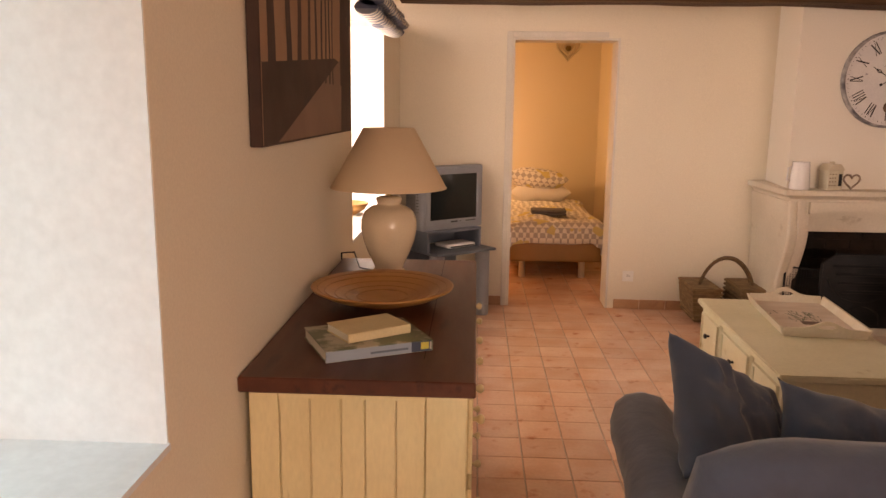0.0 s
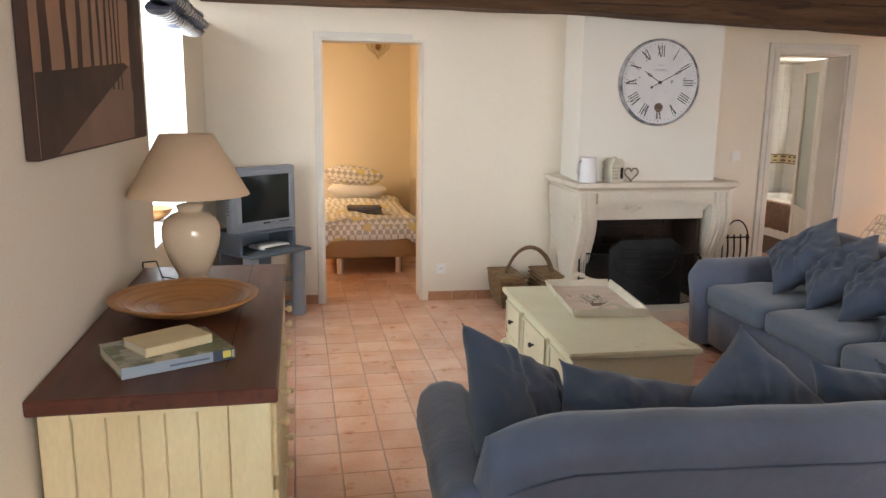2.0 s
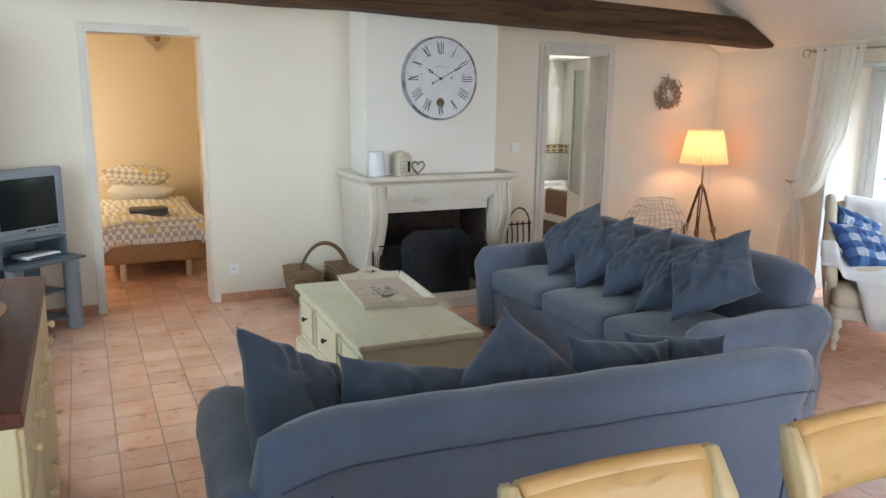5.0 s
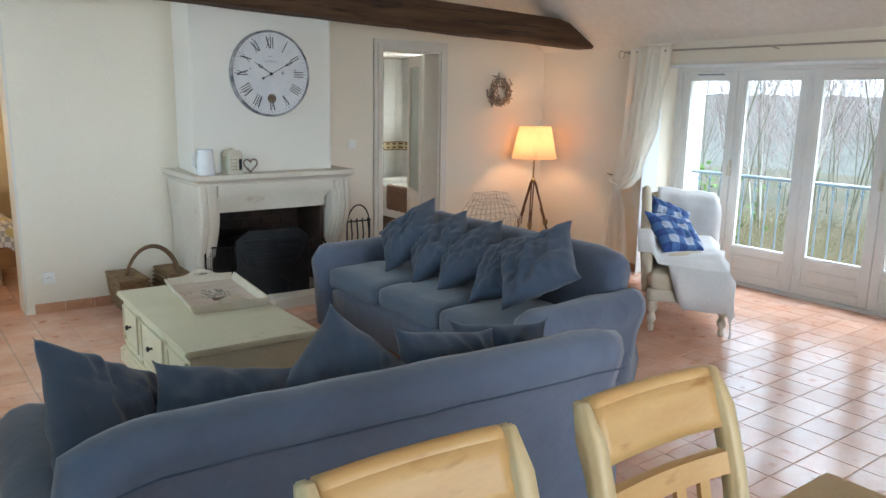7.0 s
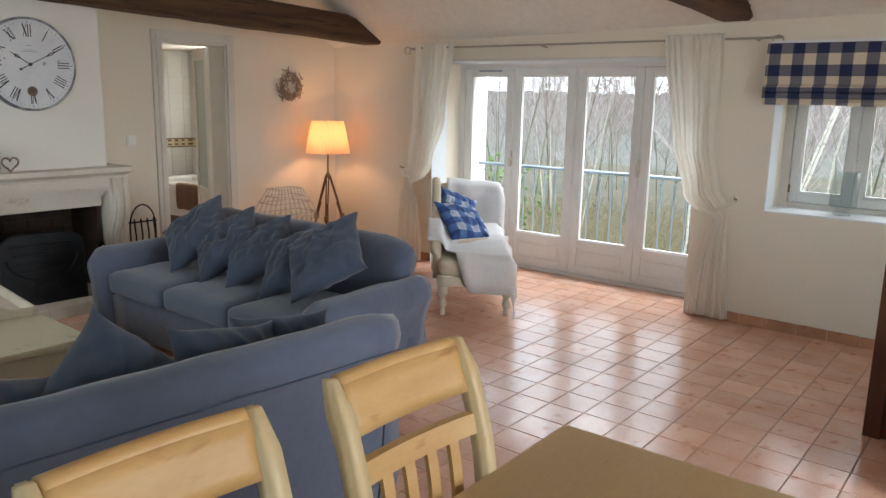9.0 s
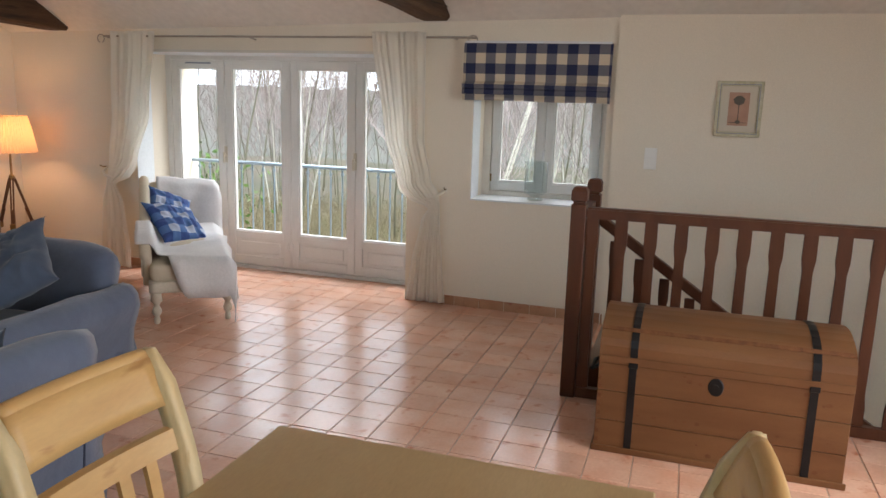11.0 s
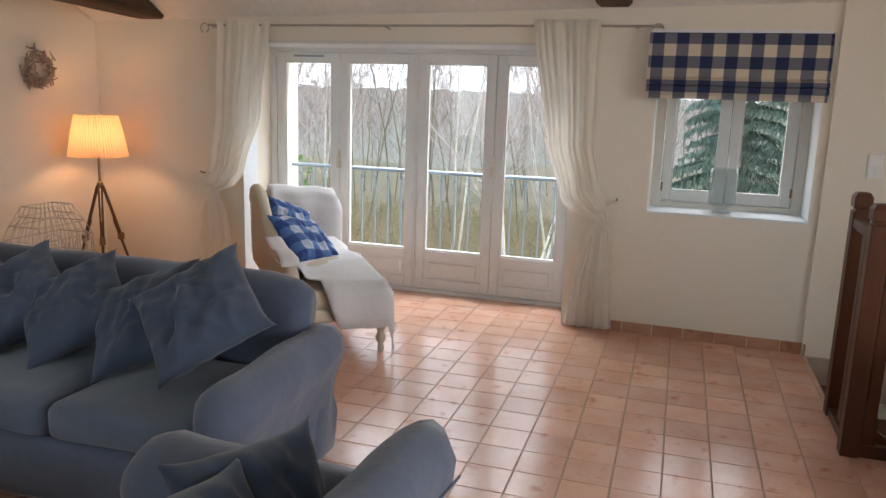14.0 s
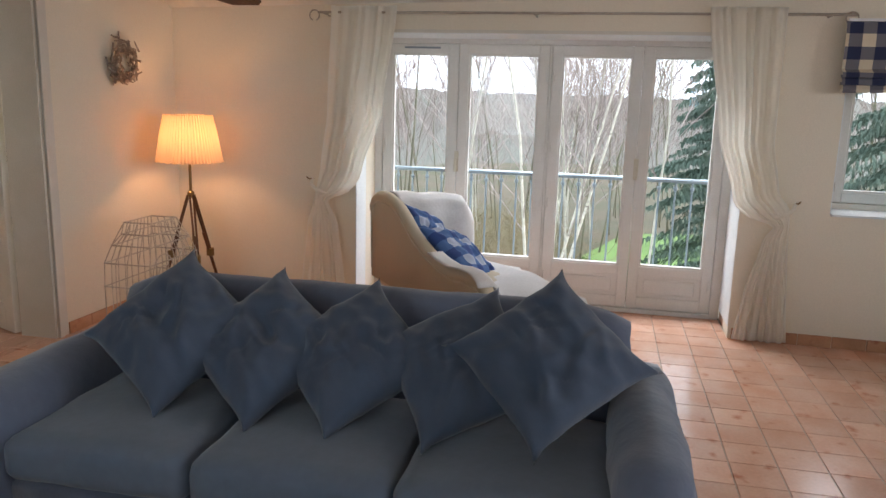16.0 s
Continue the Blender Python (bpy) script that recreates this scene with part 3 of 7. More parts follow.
# baseboards in terracotta
def skirting(name, p0, p1, h=0.075, th=0.012, step=0.205):
    p0, p1 = Vector((*p0, 0)), Vector((*p1, 0))
    d = (p1 - p0)
    L = d.length
    d.normalize()
    nrm = Vector((d.y, -d.x, 0))
    bm = bmesh.new()
    u = 0.0
    while u < L - 0.01:
        e = min(u + step - 0.004, L)
        m = Matrix.Translation(p0) @ Matrix(((d.x, nrm.x, 0, 0), (d.y, nrm.y, 0, 0), (0, 0, 1, 0), (0, 0, 0, 1)))
        box(bm, u, e, 0.001, th, 0.0, h, bevel=0.002, m=m)
        u += step
    bmesh.ops.recalc_face_normals(bm, faces=bm.faces[:])
    structure(name, bm, M_SKIRT)


ny = north_y
skirting("baseboard", (WEST, -0.5), (WEST, 1.6))
skirting("baseboard", (WEST, ny(WEST)), (0.186, ny(0.2)))
skirting("baseboard", (1.086, ny(1.1)), (2.05, ny(2.1)))
skirting("baseboard", (3.4, ny(3.4)), (3.97, ny(4)))
skirting("baseboard", (4.825, ny(4.8)), (6.10, ny(6.1)))
skirting("baseboard", (east_x(5.64), 5.64), (east_x(4.2), 4.2))
skirting("baseboard", (east_x(1.56), 1.56), (east_x(0.0), 0.0))
skirting("baseboard", (5.98, 1.575), (6.42, 1.575))
skirting("baseboard", (5.88, -0.008), (5.93, -0.008))
skirting("baseboard", (1.41, 9.09), (1.41, 6.0))
skirting("baseboard", (-1.6, 9.09), (1.4, 9.09))

# ---- floor slab and grout bed (the tiles come last) ----
bm = bmesh.new()
for r in ((WEST - 0.5, 4.45, YS - 0.3, 6.0), (4.45, 5.87, -0.03, 6.0), (5.87, 6.75, -0.6, 6.0), (-1.9, 1.6, 6.0, 9.3), (3.6, 6.35, 6.0, 8.5), (4.45, 5.87, YS - 0.3, -2.65)):
    box(bm, r[0], r[1], r[2], r[3], -0.25, -0.004)
structure("floor", bm, M_GROUT)

# ---- stairs ----
bm = bmesh.new()
for i in range(14):
    y = -0.05 - i * 0.254
    box(bm, 4.93, 5.868, y - 0.28, y, -0.175 * (i + 1) - 0.04, -0.175 * (i + 1), bevel=0.004)
st = structure("stair_treads", bm, M_STAIR)
structure("stair_lower_floor", boxes((4.2, 6.0, -4.6, 0.6, -2.85, -2.8)), M_GROUT)
structure("stairwell_lower_wall", boxes((4.38, 4.448, -3.6, 0.0, -2.8, -0.255), (4.45, 5.87, -0.028, 0.05, -2.8, -0.255)), M_WALL)

BAL_X = 4.41
guard = thing("stair_balustrade", pose(BAL_X, 0, 0), "reddish-brown stained wooden balustrade round the stairwell, flat shaped balusters", "balustrade")


def newel(x, y, top):
    bm = bmesh.new()
    box(bm, x - 0.04, x + 0.04, y - 0.04, y + 0.04, 0.0, top - 0.09, bevel=0.004)
    r = lambda s, z: [(x - s, y - s, z), (x + s, y - s, z), (x + s, y + s, z), (x - s, y + s, z)]
    loft(bm, [r(0.03, top - 0.092), r(0.03, top - 0.078), r(0.042, top - 0.07), r(0.042, top - 0.02), r(0.03, top), r(0.012, top + 0.004)])
    part("newel_post", bm, M_STAIR, guard)


newel(0, 0, 1.175)
newel(0.49, -0.02, 1.175)
part("handrail", boxes((-0.032, 0.032, -2.6, -0.04, 1.012, 1.07), bevel=0.008, seg=2), M_STAIR, guard)
part("bottom_rail", boxes((-0.022, 0.022, -2.6, -0.04, 0.0, 0.06), bevel=0.003), M_STAIR, guard)
part("bottom_rail", boxes((0.04, 0.45, -0.03, 0.01, 0.0, 0.05), bevel=0.003), M_STAIR, guard)
part("short_handrail", boxes((0.04, 0.45, -0.035, 0.015, 1.0, 1.05), bevel=0.005), M_STAIR, guard)


def baluster(bm, z0, z1, w=0.034):
    """Flat sawn baluster in y,z, narrowing under shaped shoulders."""
    h = z1 - z0
    side = [(w * 0.95, 0), (w * 0.95, 0.10 * h), (w * 0.72, 0.17 * h), (w * 0.78, 0.5 * h), (w * 0.72, 0.80 * h), (w * 0.98, 0.865 * h), (w * 0.95, h)]
    out = [(u, z0 + z) for u, z in side] + [(-u, z0 + z) for u, z in side[::-1]]
    prism(bm, out, -0.011, 0.011, bevel=0.002)


bm = bmesh.new()
baluster(bm, 0.06, 1.012)
bal = part("baluster", bm, M_STAIR, guard)
bal.matrix_basis = pose(0, -0.075, 0, 0, 0, 90)
for i in range(1, 16):
    y = -0.075 - i * 0.1525
    if y > -2.55:
        o = bal.copy()
        scene.collection.objects.link(o)
        o.matrix_basis = pose(0, y, 0, 0, 0, 90)
o = bal.copy()
scene.collection.objects.link(o)
o.matrix_basis = pose(0.25, -0.01, 0, 0, 0, 0)
# sloping flight rail
sl = math.atan2(0.69, 1)
bm = bmesh.new()
L = 3.2
box(bm, 0.462, 0.518, -L, 0, -0.03, 0.03, bevel=0.007, m=Matrix.Translation((0, -0.04, 0.955)) @ Matrix.Rotation(sl, 4, "X"))
part("flight_handrail", bm, M_STAIR, guard)
bm = bmesh.new()
box(bm, 0.47, 0.51, -L, 0, -0.14, 0.08, m=Matrix.Translation((0, -0.04, -0.02)) @ Matrix.Rotation(sl, 4, "X"))
part("string_board", bm, M_STAIR, guard)
bm = bmesh.new()
baluster(bm, 0.0, 0.90, 0.03)
fb = part("flight_baluster", bm, M_STAIR, guard)
fb.matrix_basis = pose(0.49, -0.16, -0.11 + 0.02, 0, 0, 90)
for i in range(1, 14):
    o = fb.copy()
    scene.collection.objects.link(o)
    y = -0.16 - i * 0.15
    o.matrix_basis = pose(0.49, y, 0.02 + 0.69 * (y + 0.04) - 0.02, 0, 0, 90)

# ---- windows and French doors ----
def leaf(parent, y0, y1, z0, z1, x, stile=0.075, rail_b=0.09, rail_t=0.08, panel=None, kind="leaf"):
    """A glazed leaf in y,z at depth x; panel: height of a solid lower panel."""
    bm = bmesh.new()
    gz = z0 + (panel or rail_b)
    box(bm, x - 0.028, x + 0.028, y0, y0 + stile, z0, z1, bevel=0.004)
    box(bm, x - 0.028, x + 0.028, y1 - stile, y1, z0, z1, bevel=0.004)
    box(bm, x - 0.028, x + 0.028, y0 + stile, y1 - stile, z1 - rail_t, z1, bevel=0.004)
    if panel:
        box(bm, x - 0.028, x + 0.028, y0 + stile, y1 - stile, z0, z0 + 0.085, bevel=0.004)
        box(bm, x - 0.028, x + 0.028, y0 + stile, y1 - stile, gz - 0.07, gz, bevel=0.004)
    else:
        box(bm, x - 0.028, x + 0.028, y0 + stile, y1 - stile, z0, gz, bevel=0.004)
    # glazing bead
    for a in ((y0 + stile, y0 + stile + 0.012, gz, z1 - rail_t), (y1 - stile - 0.012, y1 - stile, gz, z1 - rail_t), (y0 + stile + 0.012, y1 - stile - 0.012, gz, gz + 0.012), (y0 + stile + 0.012, y1 - stile - 0.012, z1 - rail_t - 0.012, z1 - rail_t)):
        box(bm, x - 0.02, x + 0.02, a[0], a[1], a[2], a[3])
    o = part(kind, bm, M_PVC, parent)
    if panel:
        bm = bmesh.new()
        box(bm, x - 0.010, x + 0.010, y0 + stile, y1 - stile, z0 + 0.085, gz - 0.07)
        box(bm, x - 0.018, x + 0.018, y0 + stile + 0.04, y1 - stile - 0.04, z0 + 0.11, gz - 0.095, bevel=0.007)
        part("lower_panel", bm, M_PVC, parent)
    g = part("pane", boxes((x - 0.002, x + 0.002, y0 + stile, y1 - stile, gz, z1 - rail_t)), M_GLASS, parent)
    g.visible_shadow = False
    return o


D0 = EAST_D
fd = thing("french_doors", pose(0, 0, 0), "closed off-white glazed french doors with four leaves and lower panels", "door")
fd["kind"] = "structure"
part("door_frame", boxes((D0 - 0.035, D0 + 0.04, 4.114, 4.18, 0, 1.945), (D0 - 0.035, D0 + 0.04, 1.58, 1.646, 0, 1.945), (D0 - 0.035, D0 + 0.04, 1.646, 4.114, 1.905, 1.945), (D0 - 0.045, D0 + 0.05, 1.646, 4.114, 0, 0.03),
                         (D0 - 0.03, D0 + 0.036, 2.867, 2.882, 0.03, 1.905), bevel=0.003), M_PVC, fd)
for a, b in ((1.648, 2.234), (2.238, 2.865), (2.884, 3.538), (3.542, 4.112)):
    s = 0.072
    leaf(fd, a, b, 0.035, 1.902, D0, stile=s, panel=0.315, rail_t=0.07, kind="door_leaf")
for y in (3.54, 2.236):
    bm = bmesh.new()
    box(bm, D0 - 0.036, D0 - 0.028, y - 0.016, y + 0.016, 0.98, 1.13, bevel=0.003)
    box(bm, D0 - 0.07, D0 - 0.036, y - 0.009, y + 0.009, 1.04, 1.058, bevel=0.003)
    box(bm, D0 - 0.075, D0 - 0.06, y - 0.012, y + 0.012, 0.98, 1.08, bevel=0.005)
    part("door_handle", bm, plain("cream_metal", (0.6, 0.55, 0.45), 0.3, 0.4), fd)
bm = bmesh.new()
for y in (1.67, 2.85, 2.905, 4.09):
    for z in (0.2, 0.75, 1.15, 1.65):
        tube(bm, [(D0 - 0.035, y, z), (D0 - 0.035, y, z + 0.07)], 0.007, 8)
part("hinge", bm, M_PVC, fd)
part("vent_grille", boxes((D0 - 0.034, D0 - 0.028, 3.68, 3.95, 1.868, 1.882)), M_GREYTV, fd)
# lintel board over the opening and curtain box edge
structure("trim_lintel", boxes((5.985, 6.02, 1.50, 4.3, 1.945, 1.965)), M_TRIM)

w2 = thing("window_stair", pose(0, 0, 0), "closed off-white two-leaf casement window in a deep white reveal", "window")
w2["kind"] = "structure"
XW = 6.30
part("window_frame", boxes((XW - 0.04, XW + 0.04, 0.98, 1.05, 0.862, 1.99), (XW - 0.04, XW + 0.04, 0.05, 0.12, 0.862, 1.99), (XW - 0.04, XW + 0.04, 0.12, 0.98, 0.862, 0.905), (XW - 0.04, XW + 0.04, 0.12, 0.98, 1.95, 1.99), bevel=0.003), M_TRIM, w2)
leaf(w2, 0.125, 0.545, 0.908, 1.945, XW, stile=0.062, rail_b=0.07)
leaf(w2, 0.552, 0.975, 0.908, 1.945, XW, stile=0.062, rail_b=0.07)
bm = bmesh.new()
tube(bm, [(XW - 0.06, 0.548, 1.24), (XW - 0.065, 0.552, 1.17), (XW - 0.06, 0.556, 1.10)], 0.009, 8)
tube(bm, [(XW - 0.028, 0.548, 1.24), (XW - 0.06, 0.548, 1.24)], 0.008, 8)
part("window_handle", bm, M_WHITE, w2)
bm = bmesh.new()
for y in (0.13, 0.97):
    for z in (0.98, 1.75):
        tube(bm, [(XW - 0.045, y, z), (XW - 0.045, y, z + 0.06)], 0.007, 8)
part("hinge", bm, M_BRASS, w2)
# white linings of the reveals
structure("reveal_french_doors", boxes((5.99, 6.415, 4.176, 4.182, 0.0, 1.944), (5.99, 6.415, 1.578, 1.584, 0.076, 1.944), (6.0, 6.415, 1.584, 4.176, 1.940, 1.947)), M_REVEAL)
structure("reveal_window", boxes((5.965, 6.26, 1.046, 1.052, 0.866, 1.985), (5.94, 6.26, 0.048, 0.054, 0.866, 1.985), (5.93, 6.26, 0.054, 1.046, 0.856, 0.868)), M_REVEAL)

# west windows: sills, frames beyond
for y0, y1, zs, nm in ((0.1, 1.22, 0.907, "window_west_near"), (3.48, 4.77, 0.918, "window_west_far")):
    w = thing(nm, pose(0, 0, 0), "white framed window set deep in the thick wall", "window")
    w["kind"] = "structure"
    x = -1.08
    part("window_frame", boxes((x - 0.03, x + 0.03, y0, y0 + 0.06, zs, 2.06), (x - 0.03, x + 0.03, y1 - 0.06, y1, zs, 2.06), (x - 0.03, x + 0.03, y0 + 0.06, y1 - 0.06, zs, zs + 0.06), (x - 0.03, x + 0.03, y0 + 0.06, y1 - 0.06, 2.0, 2.06),
                               (x - 0.03, x + 0.03, (y0 + y1) / 2 - 0.04, (y0 + y1) / 2 + 0.04, zs + 0.06, 2.0)), M_TRIM, w)
    part("pane", boxes((x - 0.003, x + 0.003, y0 + 0.06, y1 - 0.06, zs + 0.06, 2.0)), M_WGLASS, w)
    part("window_sill", boxes((-1.05, WEST + 0.004, y0 + 0.001, y1 - 0.001, zs - 0.01, zs + 0.004)), M_REVEAL, w)
    structure("reveal_" + nm, boxes((-1.05, WEST - 0.001, y1 - 0.005, y1 + 0.002, zs, 2.06), (-1.05, WEST - 0.001, y0 - 0.002, y0 + 0.005, zs, 2.06)), M_REVEAL)

# ---- outside ----
gz = -2.8
M_GROUND = mat("woodland_ground", (0.055, 0.06, 0.03), (0.10, 0.08, 0.05), rough=0.95, scale=0.35, bump=0.5, bscale=3, c3=(0.13, 0.09, 0.05), spot=0.4)
M_LAWN = mat("wet_lawn", (0.10, 0.19, 0.045), (0.14, 0.25, 0.06), rough=0.9, scale=0.6, bump=0.6, bscale=30)
bm = bmesh.new()
n = 40
gv = {}
for i in range(n + 1):
    for j in range(n + 1):
        a, r = 2 * math.pi * j / n, 0 if i == 0 else 4 * 1.155 ** i
        x, y = 6 + r * math.cos(a), 2 + r * math.sin(a)
        z = gz - 0.06 * max(0, x - 16) * (1 if x < 45 else 45 / x) + (noise.noise(Vector((x * 0.07, y * 0.07, 0))) * 0.8 if r > 9 else 0)
        gv[i, j] = bm.verts.new((x, y, z))
for i in range(n):
    for j in range(n):
        bm.faces.new((gv[i, j], gv[i + 1, j], gv[i + 1, j + 1], gv[i, j + 1]))
bmesh.ops.remove_doubles(bm, verts=bm.verts[:], dist=0.001)
bmesh.ops.recalc_face_normals(bm, faces=bm.faces[:])
structure("ground", bm, M_GROUND, smooth=True)
bm = bmesh.new()
pts = [(12, -14), (30, -20), (33, -6), (30, 1.5), (23, 2.9), (18.5, 0.9), (14, -2)]
loft(bm, [[(x, y, gz - 0.06 * max(0, x - 16) + h) for x, y in pts] for h in (-0.3, 0.28)])
structure("lawn", bm, M_LAWN)

# balcony railing in front of the french doors
M_RAIL = plain("galvanised_rail", (0.26, 0.33, 0.39), 0.4, 0.3)
rl = thing("balcony_railing", pose(6.76, 0, 0), "pale grey metal balcony railing with thin bars outside the doors", "railing")
bm = bmesh.new()
tube(bm, [(0, 1.58, 0.955), (0, 4.18, 0.955)], 0.017, 10)
part("top_rail", bm, M_RAIL, rl)
bm = bmesh.new()
tube(bm, [(0, 1.58, 0.12), (0, 4.18, 0.12)], 0.014, 8)
part("bottom_rail", bm, M_RAIL, rl)
bm = bmesh.new()
tube(bm, [(0, 0, 0.12), (0, 0, 0.95)], 0.0075, 8)
lathe(bm, [(0.011, 0.88), (0.016, 0.89), (0.016, 0.90), (0.011, 0.91)], 8)
bar = part("bar", bm, M_RAIL, rl)
bar.matrix_basis = pose(0, 1.68, 0)
for i in range(1, 21):
    o = bar.copy()
    scene.collection.objects.link(o)
    o.matrix_basis = pose(0, 1.68 + i * 0.12, 0)


# trees
M_BARK = mat("birch_bark", (0.62, 0.60, 0.53), (0.46, 0.44, 0.37), rough=0.8, scale=3, bump=0.3, bscale=12, stretch=(1, 1, 4), c3=(0.08, 0.07, 0.06), spot=0.3)
M_BARK2 = mat("mossy_bark", (0.19, 0.18, 0.125), (0.12, 0.12, 0.08), rough=0.9, scale=2, bump=0.4, bscale=12)
M_TWIGS = mat("bare_twigs", (0.21, 0.165, 0.155), (0.30, 0.245, 0.225), rough=0.9, scale=2, bump=0)
M_BTWIG = mat("birch_twigs", (0.44, 0.38, 0.36), (0.32, 0.27, 0.26), rough=0.9, scale=2, bump=0)
M_BRUSH = mat("brush_stems", (0.17, 0.16, 0.07), (0.27, 0.21, 0.14), rough=0.9, scale=1.2, bump=0)
M_SPRUCE = mat("spruce_needles", (0.07, 0.12, 0.095), (0.12, 0.175, 0.14), rough=0.8, scale=3, bump=0)
M_LEAF = mat("evergreen_leaf", (0.06, 0.14, 0.02), (0.12, 0.22, 0.04), rough=0.6, scale=3, bump=0)


def bare_tree(seed, h, r, lean=(0, 0), twig=1.0, stems=1):
    rnd = random.Random(seed)
    tr, cr = bmesh.new(), bmesh.new()

    def branch(p, d, L, rad, depth):
        k = 5
        pts, q, v = [p], p.copy(), d.copy()
        for _ in range(k):
            v = (v + Vector((rnd.gauss(0, 0.08), rnd.gauss(0, 0.08), rnd.gauss(0.04, 0.03)))).normalized()
            q = q + v * L / k
            pts.append(q.copy())
        tube(tr if depth == 0 else cr, pts, rad, 6 if depth == 0 else 3, r1=rad * 0.3)
        if depth >= 3:
            return
        cnt = (22, 7, 4)[depth]
        for _ in range(int(cnt * (twig if depth else 1))):
            f = rnd.uniform(0.25 if depth == 0 else 0.15, 0.98)
            i = min(int(f * k), k - 1)
            s = pts[i].lerp(pts[i + 1], f * k - i)
            a = rnd.uniform(0, 2 * math.pi)
            up = 1.3 if depth == 0 else 0.6
            dd = Vector((math.cos(a), math.sin(a), up + rnd.gauss(0, 0.25))).normalized()
            if depth:
                dd = (dd + v * 0.9).normalized()
            branch(s, dd, L * rnd.uniform(0.22, 0.42) * (1.15 - f * 0.5), max((0.009, 0.0055, 0.004)[depth], rad * (0.15 if depth == 0 else 0.42)), depth + 1)

    for s in range(stems):
        a = 2 * math.pi * s / stems
        d = Vector((lean[0] + (0.05 * math.cos(a) if stems > 1 else 0), lean[1] + (0.05 * math.sin(a) if stems > 1 else 0), 1)).normalized()
        branch(Vector((0.15 * math.cos(a) * (stems > 1), 0.15 * math.sin(a) * (stems > 1), -0.6)), d, h * rnd.uniform(0.85, 1.0), r, 0)
    return tr, cr


def tree(seed, h, r, at, bark, label, lean=(0, 0), stems=1, cat="tree"):
    t = thing("tree", pose(*at), label, cat, "trees outside")
    a, b = bare_tree(seed, h, r, lean, stems=stems)
    part("trunk", a, bark, t, smooth=True)
    part("crown", b, M_TWIGS if bark is not M_BARK else M_BTWIG, t)
    return t


def ground_z(x):
    return gz - 0.06 * max(0, x - 16) * (1 if x < 45 else 45 / x)


BIRCH = [tree(s, 11.5, 0.031, (13.5, 3.4, gz), M_BARK, "bare white-barked birch in the garden", (0.02 * s, -0.03 * s), stems=st) for s, st in ((1, 3), (2, 1), (3, 2))]
GREY = [tree(s, 11, 0.038, (22, 8, gz), M_BARK2, "bare mossy winter tree in the wood") for s in (11, 12, 13)]
BIRCH[1].matrix_world = pose(15.5, 1.6, gz)
BIRCH[2].matrix_world = pose(16.5, 5.6, gz)
GREY[1].matrix_world = pose(20, 12.5, ground_z(20), 0, 0, 60)
GREY[2].matrix_world = pose(24, 3.0, ground_z(24), 0, 0, 90)
rnd = random.Random(5)
for i in range(10):
    x, y = rnd.uniform(16, 28), rnd.uniform(-2, 13)
    if y < 1.0 and x < 24:
        x += 8
    o = copy_thing(BIRCH[i % 3], pose(x, y + (x - 15) * 0.35, ground_z(x) - 0.2, 0, 0, rnd.uniform(0, 360)) @ Matrix.Scale(rnd.uniform(0.75, 1.1), 4))
    s = rnd.uniform(0.75, 1.1)
    o.scale = (s, s, s)
for i in range(110):
    x = rnd.uniform(24, 52)
    y = rnd.uniform(-0.45, 0.95) * (x - 2)
    o = copy_thing(GREY[i % 3], pose(x, y, ground_z(x) - 0.3, 0, 0, rnd.uniform(0, 360)))
    s = rnd.uniform(0.85, 1.25)
    o.scale = (s, s, s)


def spruce(seed, h, w, at):
    t = thing("tree", pose(*at), "dark green spruce with drooping boughs beside the lawn", "tree", "trees outside")
    rnd = random.Random(seed)
    bm = bmesh.new()
    tube(bm, [(0, 0, -0.3), (0, 0, h)], 0.16, 8, r1=0.02)
    part("trunk", bm, M_BARK2, t)
    bm = bmesh.new()
    lay = int(h * 3.2)
    for i in range(lay):
        f = i / lay
        z = 0.6 + f * (h - 0.6)
        L = w * (1 - f) ** 0.8 * rnd.uniform(0.8, 1.1) + 0.15
        for j in range(9):
            a = rnd.uniform(0, 2 * math.pi)
            c, s = math.cos(a), math.sin(a)
            LL = L * rnd.uniform(0.7, 1.1)
            for k in range(14):
                g = (k + 1) / 14
                p = Vector((c * LL * g, s * LL * g, z - 0.28 * LL * g * g + 0.05))
                for side in (-1, 1):
                    q = 0.28 * LL * (1.1 - g) + 0.10
                    e = Vector((c * 0.6 * q - s * side * q, s * 0.6 * q + c * side * q, -0.35 * q + rnd.uniform(-0.05, 0.05)))
                    wv = Vector((c, s, 0)) * 0.07
                    for m in range(5):
                        o = p + e * (m / 5) + Vector((0, 0, rnd.uniform(-0.06, 0.02)))
                        dn = e * 0.2 + Vector((rnd.gauss(0, 0.04), rnd.gauss(0, 0.04), -0.08 - rnd.random() * 0.08))
                        bm.faces.new([bm.verts.new(o - wv * 0.3), bm.verts.new(o + wv * 0.4), bm.verts.new(o + dn)])
    part("crown", bm, M_SPRUCE, t)
    return t


SP = spruce(3, 8.2, 2.4, (19.5, -0.6, gz))
spruce(4, 10.5, 2.6, (15.5, -3.4, gz))

